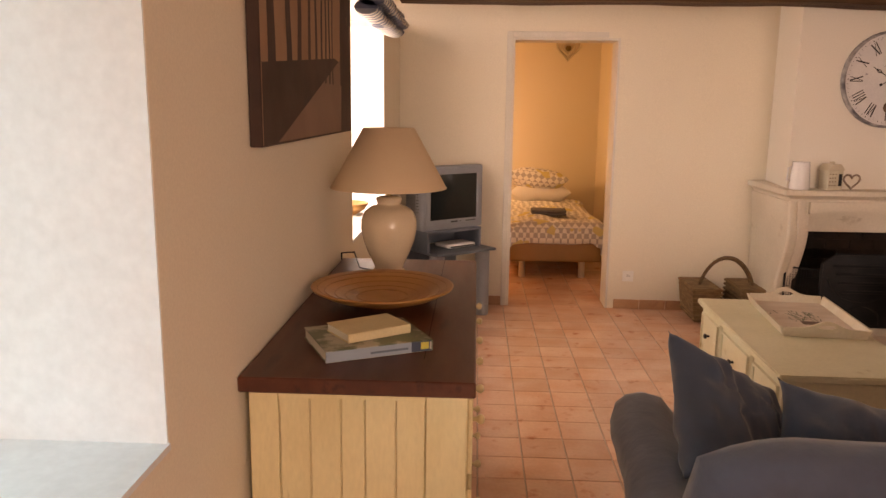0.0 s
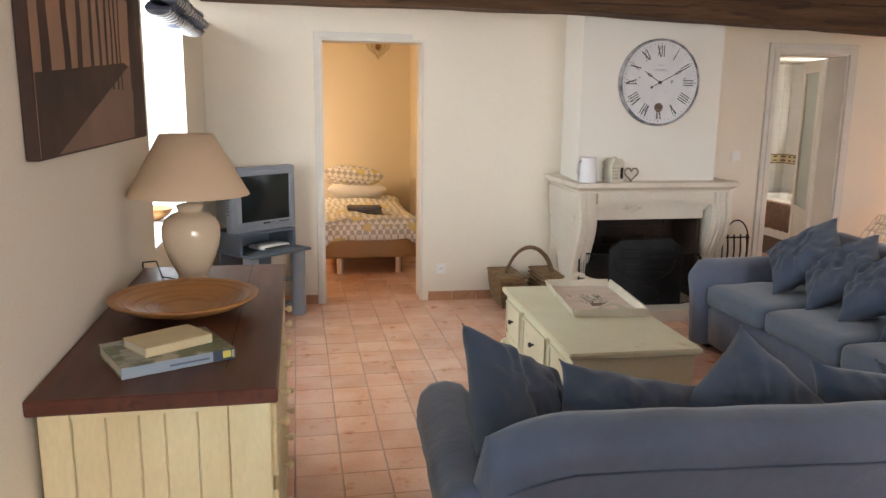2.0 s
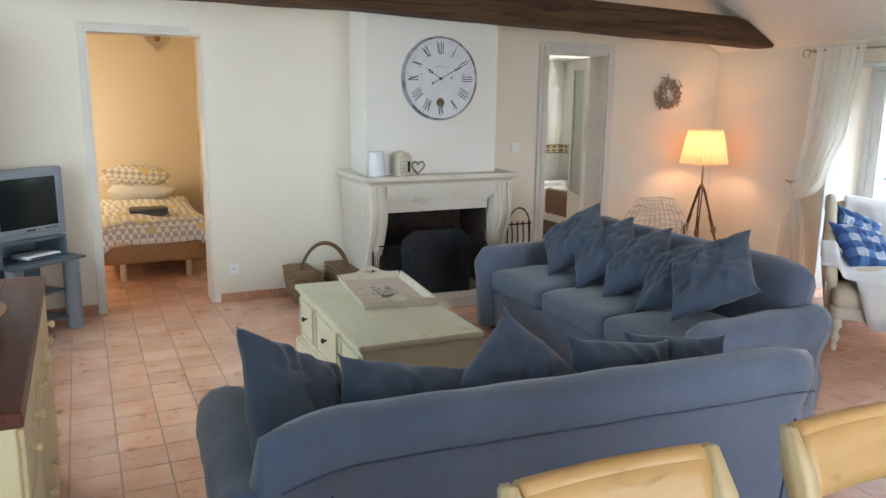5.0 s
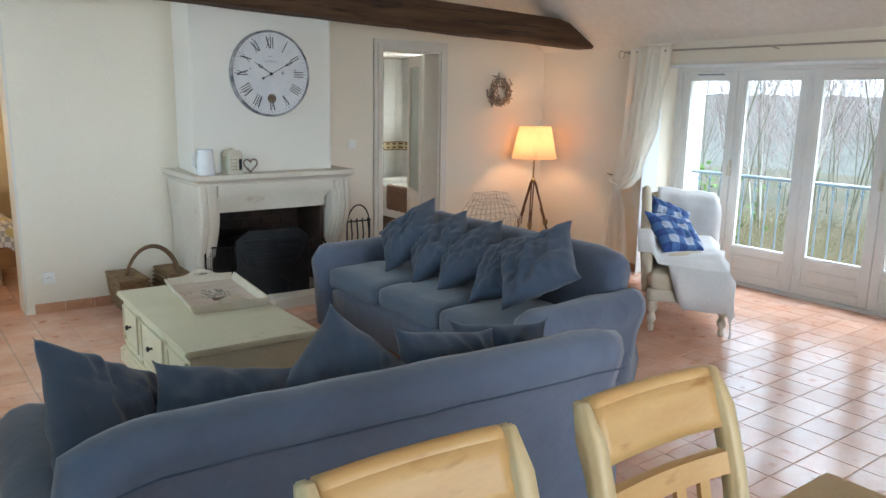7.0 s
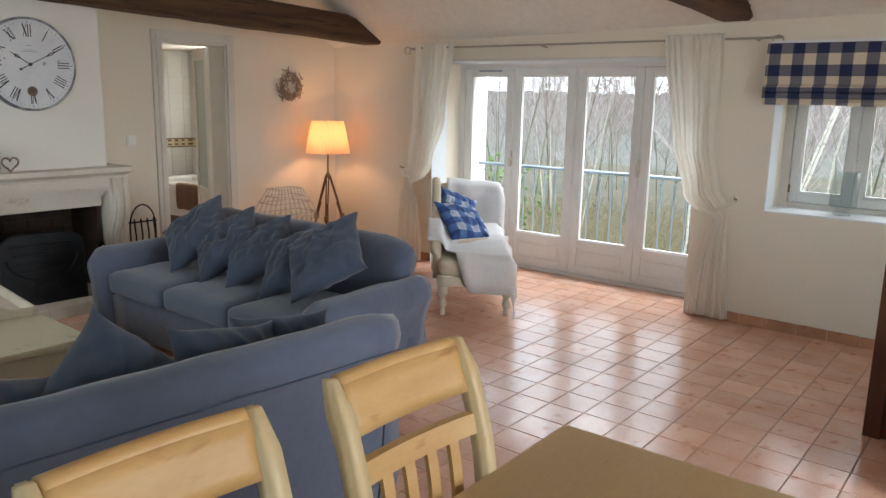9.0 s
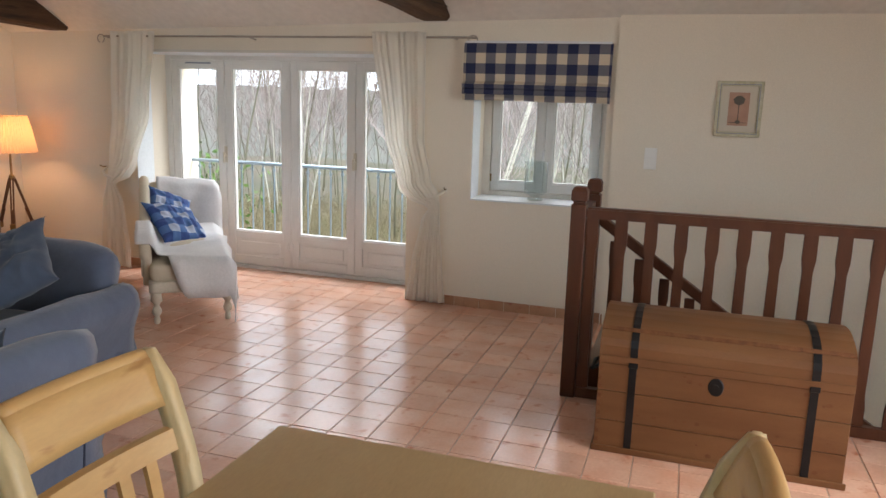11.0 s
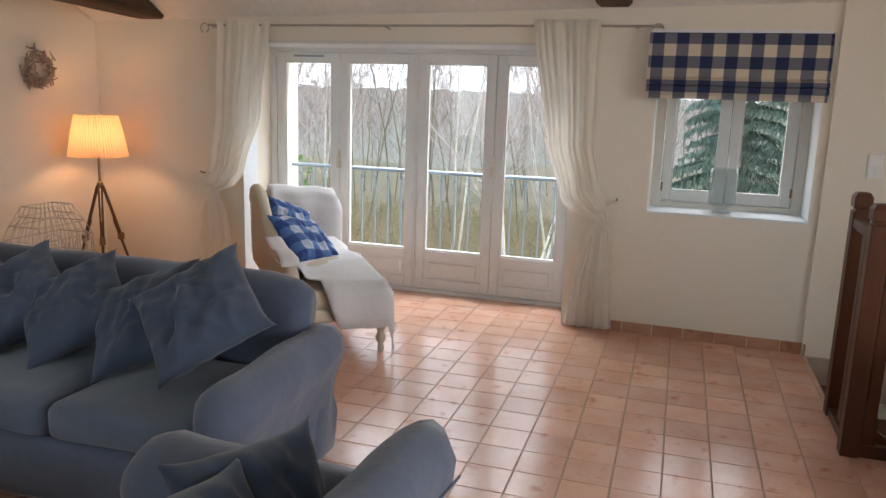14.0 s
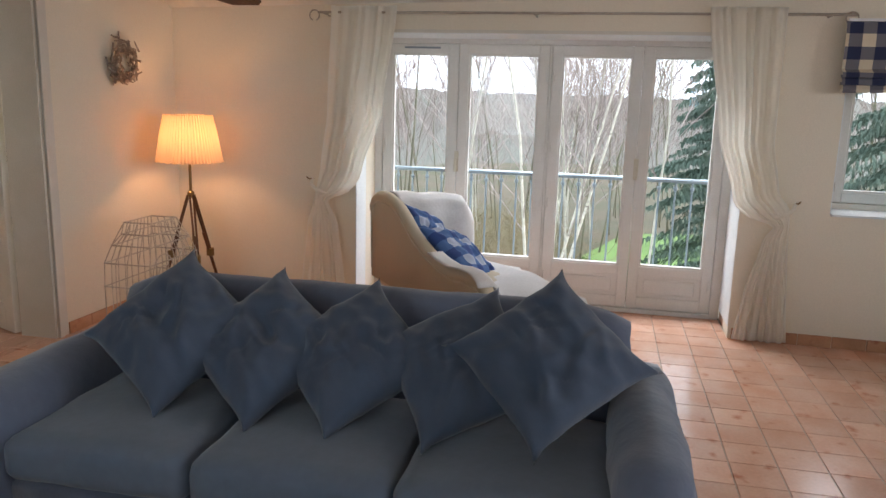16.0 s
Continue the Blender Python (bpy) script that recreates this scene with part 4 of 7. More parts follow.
# undergrowth by the balcony and low brush
bm = bmesh.new()
rnd = random.Random(9)
for _ in range(5500):
    x = rnd.uniform(14, 34)
    y = rnd.uniform(0.12, 0.62) * (x - 1) + rnd.uniform(0, 2)
    z = ground_z(x) - 0.2
    p = [Vector((x, y, z))]
    d = Vector((rnd.gauss(0, 0.6), rnd.gauss(0, 0.6), 1))
    for k in range(3):
        d += Vector((rnd.gauss(0, 0.6), rnd.gauss(0, 0.6), -0.1))
        p.append(p[-1] + d.normalized() * rnd.uniform(0.3, 0.8))
    tube(bm, p, 0.012, 3, r1=0.003)
sh = part("brushwood", bm, M_BRUSH)
tagged(sh, "tangled bare brushwood on the slope below the house", "undergrowth", kind="stuff")
bm = bmesh.new()
for _ in range(2600):
    c = Vector((9.8 + rnd.gauss(0, 0.35), 6.6 + rnd.gauss(0, 0.55), rnd.uniform(-2.7, 1.0 - abs(rnd.gauss(0, 0.5)))))
    u, v = Vector((rnd.gauss(0, 1), rnd.gauss(0, 1), rnd.gauss(0, 1))).normalized() * 0.05, Vector((rnd.gauss(0, 1), rnd.gauss(0, 1), rnd.gauss(0, 1))).normalized() * 0.03
    bm.faces.new([bm.verts.new(c - u), bm.verts.new(c + v), bm.verts.new(c + u), bm.verts.new(c - v)])
bt = thing("bush", pose(0, 0, 0), "tall bright green evergreen bush beside the balcony", "bush")
part("foliage", bm, M_LEAF, bt)

# far wood: a wooded hillside beyond
def far_wood():
    m = bpy.data.materials.new("far_wood")
    m.use_nodes = True
    n, l = m.node_tree.nodes, m.node_tree.links
    b = n["Principled BSDF"]
    b.inputs["Roughness"].default_value = 1
    tc = n.new("ShaderNodeNewGeometry")
    mp = n.new("ShaderNodeMapping")
    mp.inputs["Scale"].default_value = (0.8, 0.8, 0.18)
    l.new(tc.outputs["Position"], mp.inputs[0])
    t = n.new("ShaderNodeTexNoise")
    t.inputs["Scale"].default_value, t.inputs["Detail"].default_value = 0.9, 9
    l.new(mp.outputs[0], t.inputs["Vector"])
    t2 = n.new("ShaderNodeTexNoise")
    t2.inputs["Scale"].default_value = 0.05
    l.new(tc.outputs["Position"], t2.inputs["Vector"])
    r = n.new("ShaderNodeValToRGB")
    r.color_ramp.elements[0].position, r.color_ramp.elements[0].color = 0.36, (0.082, 0.076, 0.068, 1)
    r.color_ramp.elements[1].position, r.color_ramp.elements[1].color = 0.62, (0.145, 0.124, 0.116, 1)
    l.new(t.outputs[0], r.inputs[0])
    x = n.new("ShaderNodeMix")
    x.data_type = "RGBA"
    l.new(t2.outputs[0], x.inputs[0])
    l.new(r.outputs[0], x.inputs[6])
    x.inputs[7].default_value = (0.12, 0.135, 0.11, 1)
    l.new(x.outputs[2], b.inputs["Base Color"])
    return m


bm = bmesh.new()
rows = []
for k in range(7):
    ring = []
    for i in range(901):
        a = radians(-75 + i * 150 / 900)
        R = 60 + k * 9
        top = gz - 4 + k * 1.55 + 1.1 * noise.noise(Vector((a * 3, k * 0.3, 1))) + (0.5 * noise.noise(Vector((a * 60, k, 5))) + (0.35 if k == 6 else 0.1) * noise.noise(Vector((a * 420, k * 3, 9))) if k > 1 else 0)
        ring.append((6 + R * math.cos(a), 2 + R * math.sin(a), top))
    rows.append(ring)
loft(bm, rows, cap=False, closed=False)
structure("backdrop", bm, far_wood())


# ---- fireplace ----
FX0, FX1, FY = 2.05, 3.36, 4.98
bm = bmesh.new()
a = [(2.115, 5.15), (3.235, 5.15), (3.255, 5.74), (2.19, 5.76)]
z0 = 1.045
loft(bm, [[(x, y, z) for x, y in a] for z in (z0, 4.1)])
for co, no in ((Vector((6.0, 0, 2.16)), Vector((0.55, 0, 1))), (Vector((-0.63, 0, 2.16)), Vector((-0.55, 0, 1)))):
    g = bm.verts[:] + bm.edges[:] + bm.faces[:]
    cut = bmesh.ops.bisect_plane(bm, geom=g, plane_co=co, plane_no=no.normalized(), clear_outer=True)["geom_cut"]
    bmesh.ops.holes_fill(bm, edges=[e for e in cut if isinstance(e, bmesh.types.BMEdge)])
structure("chimney_breast", bm, M_BREAST)

fp = thing("fireplace", pose(0, 0, 0), "carved pale limestone fireplace with moulded shelf and curved jambs, unlit", "fireplace")
bm = bmesh.new()
prof = [(0.0, 1.0), (0.012, 1.008), (0.02, 1.02), (0.03, 1.026), (0.03, 1.046)]


def shelf_ring(off, z):
    return [(FX0 - off + 0.03, 5.72, z), (FX0 - off + 0.03, FY - off + 0.03, z), (FX1 + off - 0.03, FY - off + 0.03, z), (FX1 + off - 0.03, 5.72, z)]


loft(bm, [shelf_ring(o, z) for o, z in ((-0.02, 0.965), (-0.015, 0.985), (0.0, 0.995), (0.012, 1.005), (0.03, 1.012), (0.03, 1.046))])
part("mantel_shelf", bm, M_STONE, fp)


def jamb(x0, x1, inner):
    """Console-shaped jamb: its front swells out under the shelf and again at the foot."""
    def front(z):
        t = min(1.0, max(0.0, (z - 0.32) / 0.48))
        return FY + 0.20 - 0.165 * t * t * (3 - 2 * t) - 0.05 * max(0.0, 0.30 - z) / 0.2
    bm = bmesh.new()
    rings = []
    n = 18
    for i in range(n + 1):
        z = 0.09 + 0.876 * i / n
        f = front(z)
        s = 0.05 * math.sin(math.pi * min(1, (i / n) * 1.05)) * (1 if inner > 0 else -1)
        a, b = x0 + s * 0.5, x1 + s * 0.5
        rings.append([(a, 5.72, z), (a, f + 0.012, z), (a + 0.012, f, z), ((a + b) / 2 - 0.035, f, z), ((a + b) / 2 - 0.03, f + 0.014, z), ((a + b) / 2 - 0.012, f + 0.014, z), ((a + b) / 2 - 0.007, f, z),
                      ((a + b) / 2 + 0.02, f, z), ((a + b) / 2 + 0.025, f + 0.014, z), (b - 0.03, f + 0.014, z), (b - 0.025, f + 0.03, z), (b, f + 0.035, z), (b, 5.72, z)])
    if inner < 0:
        mid = (x0 + x1)
        rings = [[(mid - x, y, z) for x, y, z in r] for r in rings]
    loft(bm, rings)
    return bm


part("jamb", jamb(2.085, 2.235, 1), M_STONE, fp)
part("jamb", jamb(3.175, 3.325, -1), M_STONE, fp)
# frieze with a shallow arch and a straight inner lintel
bm = bmesh.new()
n = 16
xs = [2.235 + (3.175 - 2.235) * i / n for i in range(n + 1)]
for z_in, yf, h in ((0.885, 5.02, 0.09), (0.865, 5.05, 0.02), (0.845, 5.085, 0.02), (0.82, 5.12, 0.028)):
    arch = [(x, z_in + 0.03 * math.sin(math.pi * (x - 2.235) / 0.94)) for x in xs]
    out = arch + [(x, 0.966 if h == 0.09 else z + h + 0.004) for x, z in arch[::-1]]
    prism(bm, out, yf, 5.3)
part("frieze", bm, M_STONE, fp)
part("lintel", boxes((2.235, 3.175, 5.15, 5.30, 0.745, 0.94), bevel=0.004), M_STONE, fp)
part("hearth_slab", boxes((2.06, 2.60, 4.87, 5.70, 0.0, 0.088), (2.605, 3.35, 4.87, 5.70, 0.0, 0.088), bevel=0.004), M_STONE, fp)
bm = bmesh.new()
box(bm, 2.24, 3.18, 5.62, 5.71, 0.09, 0.82)
box(bm, 2.235, 2.26, 5.2, 5.62, 0.09, 0.82)
box(bm, 3.155, 3.18, 5.2, 5.62, 0.09, 0.82)
box(bm, 2.26, 3.155, 5.31, 5.62, 0.80, 0.84)
for i in range(9):
    for j in range(5):
        x = 2.27 + j * 0.18 + (0.09 if i % 2 else 0)
        box(bm, x, min(x + 0.17, 3.15), 5.605, 5.625, 0.10 + i * 0.075, 0.165 + i * 0.075, bevel=0.003)
part("firebox", bm, M_SOOT, fp)

fs = thing("fire_screen", pose(2.66, 5.05, 0.089, 0, 0, -3) @ Matrix.Diagonal((1.15, 1, 0.97, 1)), "black iron folding fire screen with ribbed centre and mesh wings", "fire screen")
bm = bmesh.new()
out = [(-0.25, 0.0), (0.25, 0.0), (0.25, 0.46), (0.17, 0.53), (-0.17, 0.53), (-0.25, 0.46)]
prism(bm, out, -0.004, 0.004)
part("centre_panel", bm, M_IRON, fs)
for i in range(4):
    z = 0.25 + i * 0.062
    w = 0.135 + i * 0.018
    part("rib", boxes((-w, w, -0.016, -0.004, z, z + 0.022), bevel=0.005), M_IRON, fs)
bm = bmesh.new()
tube(bm, [(0.21 * math.cos(a), -0.008, 0.36 - 0.17 * math.sin(a)) for a in [math.pi * k / 16 for k in range(17)]], 0.006, 6)
tube(bm, [(0.11 * math.cos(a), -0.008, 0.03 + 0.13 * math.sin(a)) for a in [math.pi * k / 16 for k in range(17)]], 0.006, 6)
part("raised_scroll", bm, M_IRON, fs)
bm = bmesh.new()
tube(bm, [(x, 0, z) for x, z in out], 0.009, 6, closed=True)
part("rim", bm, M_IRON, fs)
for s in (-1, 1):
    bm = bmesh.new()
    o2 = [(0, 0), (0.20, 0), (0.20, 0.36), (0.16, 0.41), (0, 0.41)]
    tube(bm, [(x * s, 0, z) for x, z in o2], 0.008, 6, closed=True)
    for k in range(1, 13):
        x = 0.2 * k / 13 * s
        tube(bm, [(x, 0, 0), (x, 0, 0.40)], 0.0014, 3)
    for k in range(1, 24):
        tube(bm, [(0, 0, 0.41 * k / 24), (0.2 * s, 0, 0.41 * k / 24)], 0.0014, 3)
    w = part("mesh_wing", bm, M_IRON, fs)
    w.matrix_basis = pose(0.255 * s, 0, 0, 0, 0, s * 28)

# ---- clock ----
ck = thing("wall_clock", pose(2.715, 5.125, 1.782), "large round worn white wall clock with roman numerals, above the fireplace", "clock")
ax = Matrix.Rotation(radians(90), 4, "X")
R = 0.318
bm = bmesh.new()
lathe(bm, [(R - 0.012, -0.02), (R, -0.018), (R, 0.016), (R - 0.006, 0.022), (R - 0.016, 0.022), (R - 0.016, 0.0)], 64, axis=ax, cap=False)
part("rim", bm, mat("worn_dark_rim", (0.10, 0.10, 0.12), (0.42, 0.42, 0.43), rough=0.6, scale=14), ck)
bm = bmesh.new()
lathe(bm, [(0.0005, 0.012), (R - 0.015, 0.012), (R - 0.015, -0.018), (0.0005, -0.018)], 64, axis=ax, cap=False)
part("dial", bm, mat("worn_white_dial", (0.70, 0.70, 0.71), (0.62, 0.63, 0.66), rough=0.6, scale=7, bump=0.1, c3=(0.26, 0.27, 0.33), spot=-0.55, local=True), ck)
M_INK = plain("dial_ink", (0.025, 0.025, 0.03), 0.6)


def text_mesh(name, body, size, m, material, parent, depth=0.0008):
    cu = bpy.data.curves.new(name, "FONT")
    cu.body, cu.size, cu.extrude = body, size, depth
    cu.align_x, cu.align_y = "CENTER", "CENTER"
    tmp = bpy.data.objects.new(name, cu)
    me = bpy.data.meshes.new_from_object(tmp)
    bpy.data.objects.remove(tmp)
    me.materials.clear()
    me.materials.append(material)
    o = new(name, me)
    if parent:
        o.parent = parent
    o.matrix_basis = m
    return o


NUM = ["XII", "I", "II", "III", "IIII", "V", "VI", "VII", "VIII", "IX", "X", "XI"]


def stroke(bm, x0, z0, x1, z1, w, m):
    d = Vector((x1 - x0, 0, z1 - z0))
    nrm = Vector((-d.z, 0, d.x)).normalized() * w / 2
    ps = [Vector((x0, 0, z0)) - nrm, Vector((x1, 0, z1)) - nrm, Vector((x1, 0, z1)) + nrm, Vector((x0, 0, z0)) + nrm]
    lo = [bm.verts.new(m @ p) for p in ps]
    hi = [bm.verts.new(m @ (p + Vector((0, -0.0012, 0)))) for p in ps]
    bm.faces.new(hi)
    for i in range(4):
        bm.faces.new((lo[i], lo[(i + 1) % 4], hi[(i + 1) % 4], hi[i]))


for h, num in enumerate(NUM):
    bm = bmesh.new()
    m = Matrix.Rotation(radians(30 * h), 4, "Y") @ Matrix.Translation((0, -0.0125, 0.228))
    H, W = 0.042, 0.017
    x = -W * (len(num) - 1) / 2 - (0.004 if "V" in num or "X" in num else 0)
    for c in num:
        if c == "I":
            stroke(bm, x, -H, x, H, 0.0062, m)
        if c == "V":
            stroke(bm, x - 0.008, H, x + 0.006, -H, 0.0085, m)
            stroke(bm, x + 0.016, H, x + 0.006, -H, 0.0035, m)
            x += 0.006
        if c == "X":
            stroke(bm, x - 0.012, H, x + 0.014, -H, 0.0085, m)
            stroke(bm, x + 0.014, H, x - 0.012, -H, 0.0035, m)
            x += 0.006
        x += W
    part("numeral", bm, M_INK, ck)
bm = bmesh.new()
for k in range(60):
    m = Matrix.Rotation(radians(6 * k), 4, "Y") @ Matrix.Translation((0, -0.0125, 0.283))
    stroke(bm, 0, -0.005, 0, 0.005, 0.002 if k % 5 else 0.005, m)
part("minute_track", bm, M_INK, ck)


def hand(name, ang, L, w, tail):
    bm = bmesh.new()
    m = Matrix.Rotation(radians(ang), 4, "Y") @ Matrix.Translation((0, -0.0165, 0))
    stroke(bm, 0, -tail, 0, L * 0.55, w * 0.6, m)
    for s in (-1, 1):
        stroke(bm, 0, L * 0.50, s * w * 1.1, L * 0.68, w * 0.55, m)
        stroke(bm, s * w * 1.1, L * 0.66, 0, L * 0.84, w * 0.55, m)
    stroke(bm, 0, L * 0.5, 0, L, w * 0.45, m)
    box(bm, -w, w, -0.001, 0.001, -tail - w, -tail + w, m=m)
    part(name, bm, M_INK, ck)


hand("hour_hand", -58, 0.15, 0.009, 0.0)
hand("minute_hand", 62, 0.245, 0.008, 0.075)
bm = bmesh.new()
lathe(bm, [(0.034, -0.0125), (0.034, -0.016), (0.029, -0.017), (0.028, -0.014), (0.001, -0.0135)], 24, at=(0, 0, 0), axis=Matrix.Translation((0.0, 0, -0.183)) @ Matrix.Rotation(radians(90), 4, "X") @ Matrix.Scale(-1, 4, (0, 0, 1)))
part("seconds_dial", bm, mat("aged_brown_dial", (0.12, 0.08, 0.055), (0.2, 0.14, 0.1), rough=0.6, scale=30), ck)
bm = bmesh.new()
lathe(bm, [(0.001, 0.024), (0.011, 0.022), (0.012, 0.012)], 16, axis=ax)
part("hub", bm, M_INK, ck)
# unreadable maker's lines
part("dial_lettering", boxes((-0.055, 0.055, -0.0135, -0.0122, 0.085, 0.088), (-0.035, 0.035, -0.0135, -0.0122, 0.095, 0.098), (-0.02, 0.02, -0.0135, -0.0122, 0.125, 0.128)), plain("faded_ink", (0.28, 0.26, 0.33), 0.7), ck)

# ---- sofas ----
# near-black colour for the shade inside the pleats of the blue cover
M_PLEAT = plain("pleat_shade", (0.03, 0.04, 0.07), 0.95)
def sofa(label, m, W, D=0.88, H=0.80, AH=0.59, seats=3, droop=0.075, droop_left=None, inset=(0.13, 0.13), pleats=()):
    """Loose-covered sofa; x along its width, back at y=0, seat front at y=D."""
    s = thing("sofa", m, label, "sofa", "blue sofas")
    hw = W / 2

    def dp(f):
        return droop_left if droop_left and f < 0 else droop

    def wr(p, a=0.009, k=6):
        return Vector(p) + Vector([a * noise.noise(Vector(p) * k + Vector((7 * i, W, 0))) for i in range(3)])
    # back: section in y,z pulled along x
    bm = bmesh.new()
    sec = [(0.05, 0.03), (0.03, 0.2), (0.02, 0.45), (0.0, 0.60), (-0.035, 0.68), (-0.045, 0.735), (-0.02, 0.785), (0.035, 0.805), (0.09, 0.795), (0.13, 0.755), (0.15, 0.69), (0.18, 0.50), (0.22, 0.35), (0.22, 0.03)]
    rings = []
    n = 30
    for i in range(n + 1):
        f = -1 + 2 * i / n
        x = f * (hw - 0.045)
        tuck = inset[0 if f < 0 else 1] * max(0, (abs(f) - 0.6) / 0.4)
        tuck = -tuck if f > 0 else tuck
        e = max(0, (abs(f) - 0.93) / 0.07)
        k = 1 - 0.35 * e * e
        drop = dp(f) * max(0, (abs(f) - 0.72) / 0.28) ** 1.5
        c = (0.09, 0.5)
        rings.append([wr((x + tuck * min(1, max(0, (z - 0.3) / 0.3)) + (0.03 * e if f > 0 else -0.03 * e) * (z / 0.8), c[0] + (y - c[0]) * (k if z > 0.3 else 1), z * H / 0.80 - (drop if z > 0.55 else 0) - (0.02 * e * (z > 0.7)))) for y, z in sec])
    loft(bm, rings)
    part("back", bm, M_SOFA, s, smooth=True)
    # seam under the roll of the back and its pleats
    bm = bmesh.new()
    tube(bm, [wr((-hw + 0.06 + inset[0] * max(0, 1 - i / 5) + (W - 0.12) * i / 24 - inset[1] * max(0, (i - 19) / 5), -0.0375, 0.675 * H / 0.8 - dp(-1 + i / 12) * max(0, (abs(-1 + i / 12) - 0.72) / 0.28) ** 1.5), 0.004) for i in range(25)], 0.0035, 5)
    part("seam", bm, M_CUSH, s)
    # each pleat is a thin dark tube that draws the shade in its fold
    for px in pleats:
        bm = bmesh.new()
        tube(bm, [wr((px, y - 0.001, z)) for z, y in ((0.04, 0.048), (0.2, 0.029), (0.35, 0.022), (0.46, 0.017), (0.58, 0.003))], 0.005, 5, r1=0.003)
        part("pleat", bm, M_PLEAT, s)
    # arms: section in x,z pulled along y
    for sx in (-1, 1):
        bm = bmesh.new()
        sec = [(-0.085, 0.03), (-0.08, 0.25), (-0.08, 0.38), (-0.08, 0.47), (-0.06, 0.545), (-0.015, 0.59), (0.04, 0.605), (0.10, 0.595), (0.14, 0.555), (0.15, 0.50), (0.13, 0.44), (0.095, 0.36), (0.075, 0.2), (0.065, 0.03)]
        rings = []
        n = 18
        for i in range(n + 1):
            f = i / n
            y = 0.05 + f * (D - 0.01)
            e = max(0, (f - 0.9) / 0.1)
            k = 1 - 0.45 * e * e
            lift = 0.0
            c = (0.03, 0.42)
            rings.append([wr((sx * (hw - 0.135 + c[0] + (x - c[0]) * k), y + 0.02 * e, (c[1] + (z - c[1]) * (k if z > 0.42 else 1) + (lift if z > 0.4 else 0)) * AH / 0.595), 0.013, 6) for x, z in sec])
        loft(bm, rings)
        part("arm", bm, M_SOFA, s, smooth=True)
        bm = bmesh.new()
        tube(bm, [(sx * (hw - 0.135 + x), 0.065 + D - 0.06, z * AH / 0.595) for x, z in ((-0.02, 0.53), (0.04, 0.565), (0.09, 0.555), (0.11, 0.5))], 0.003, 5)
        part("seam", bm, M_CUSH, s)
    # base and seat cushions
    bm = soft_block(W - 0.36, D - 0.14, 0.27, 0.035, 8, wrinkle=0.004, at=(0, 0.14 + (D - 0.14) / 2, 0.165))
    part("base", bm, M_SOFA, s, smooth=True)
    cw = (W - 0.37) / seats
    for i in range(seats):
        x = -(W - 0.37) / 2 + cw * (i + 0.5)
        bm = soft_block(cw - 0.006, D - 0.20, 0.145, 0.042, 14, puff=0.028, wrinkle=0.006, seed=i * 3 + int(W * 10), at=(x, 0.22 + (D - 0.20) / 2, 0.372))
        part("seat_cushion", bm, M_SEAT, s, smooth=True)
    for sx in (-1, 1):
        for y in (0.1, D - 0.06):
            part("foot", boxes((sx * (hw - 0.14) - 0.03, sx * (hw - 0.14) + 0.03, y - 0.03, y + 0.03, 0, 0.05)), M_MAHOG, s)
    return s


SB = pose(3.60, 3.315, 0, 0, 0, 91)
sofa("blue-grey cotton three-seat sofa with five cushions along its back", SB, 2.26, D=0.86, droop=0.04)
SA = pose(1.41, 1.42, 0, 0, 0, -5)
sofa("blue-grey cotton sofa, its plain back towards the dining chairs", SA, 2.04, D=0.92, H=0.815, droop=0.0, droop_left=0.05, inset=(0.10, 0.05), pleats=(-0.72, 0.88))


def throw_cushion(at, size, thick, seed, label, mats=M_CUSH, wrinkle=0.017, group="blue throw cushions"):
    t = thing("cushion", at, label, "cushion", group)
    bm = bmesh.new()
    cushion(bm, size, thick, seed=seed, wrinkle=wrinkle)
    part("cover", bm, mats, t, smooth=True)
    return t


# cushions stood on their points along the far sofa; depth axis looks across the room
def lean(x, y, z, yaw, back, spin):
    return pose(x, y, z) @ pose(0, 0, 0, 0, 0, yaw) @ pose(0, 0, 0, back, 0, 0) @ pose(0, 0, 0, 0, spin, 0)


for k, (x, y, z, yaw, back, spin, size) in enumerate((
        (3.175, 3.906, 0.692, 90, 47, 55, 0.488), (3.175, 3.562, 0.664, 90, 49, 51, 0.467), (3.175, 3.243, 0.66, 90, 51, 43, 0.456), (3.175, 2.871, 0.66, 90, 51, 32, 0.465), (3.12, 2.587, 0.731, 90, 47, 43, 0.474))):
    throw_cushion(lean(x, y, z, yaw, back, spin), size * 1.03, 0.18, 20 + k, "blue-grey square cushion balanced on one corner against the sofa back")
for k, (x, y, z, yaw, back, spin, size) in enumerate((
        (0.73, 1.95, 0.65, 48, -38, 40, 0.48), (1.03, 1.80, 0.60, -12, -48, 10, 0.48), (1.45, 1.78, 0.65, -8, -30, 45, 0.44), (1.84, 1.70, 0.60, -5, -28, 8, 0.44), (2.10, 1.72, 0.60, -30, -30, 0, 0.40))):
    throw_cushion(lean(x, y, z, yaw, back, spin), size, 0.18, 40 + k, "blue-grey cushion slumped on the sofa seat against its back")

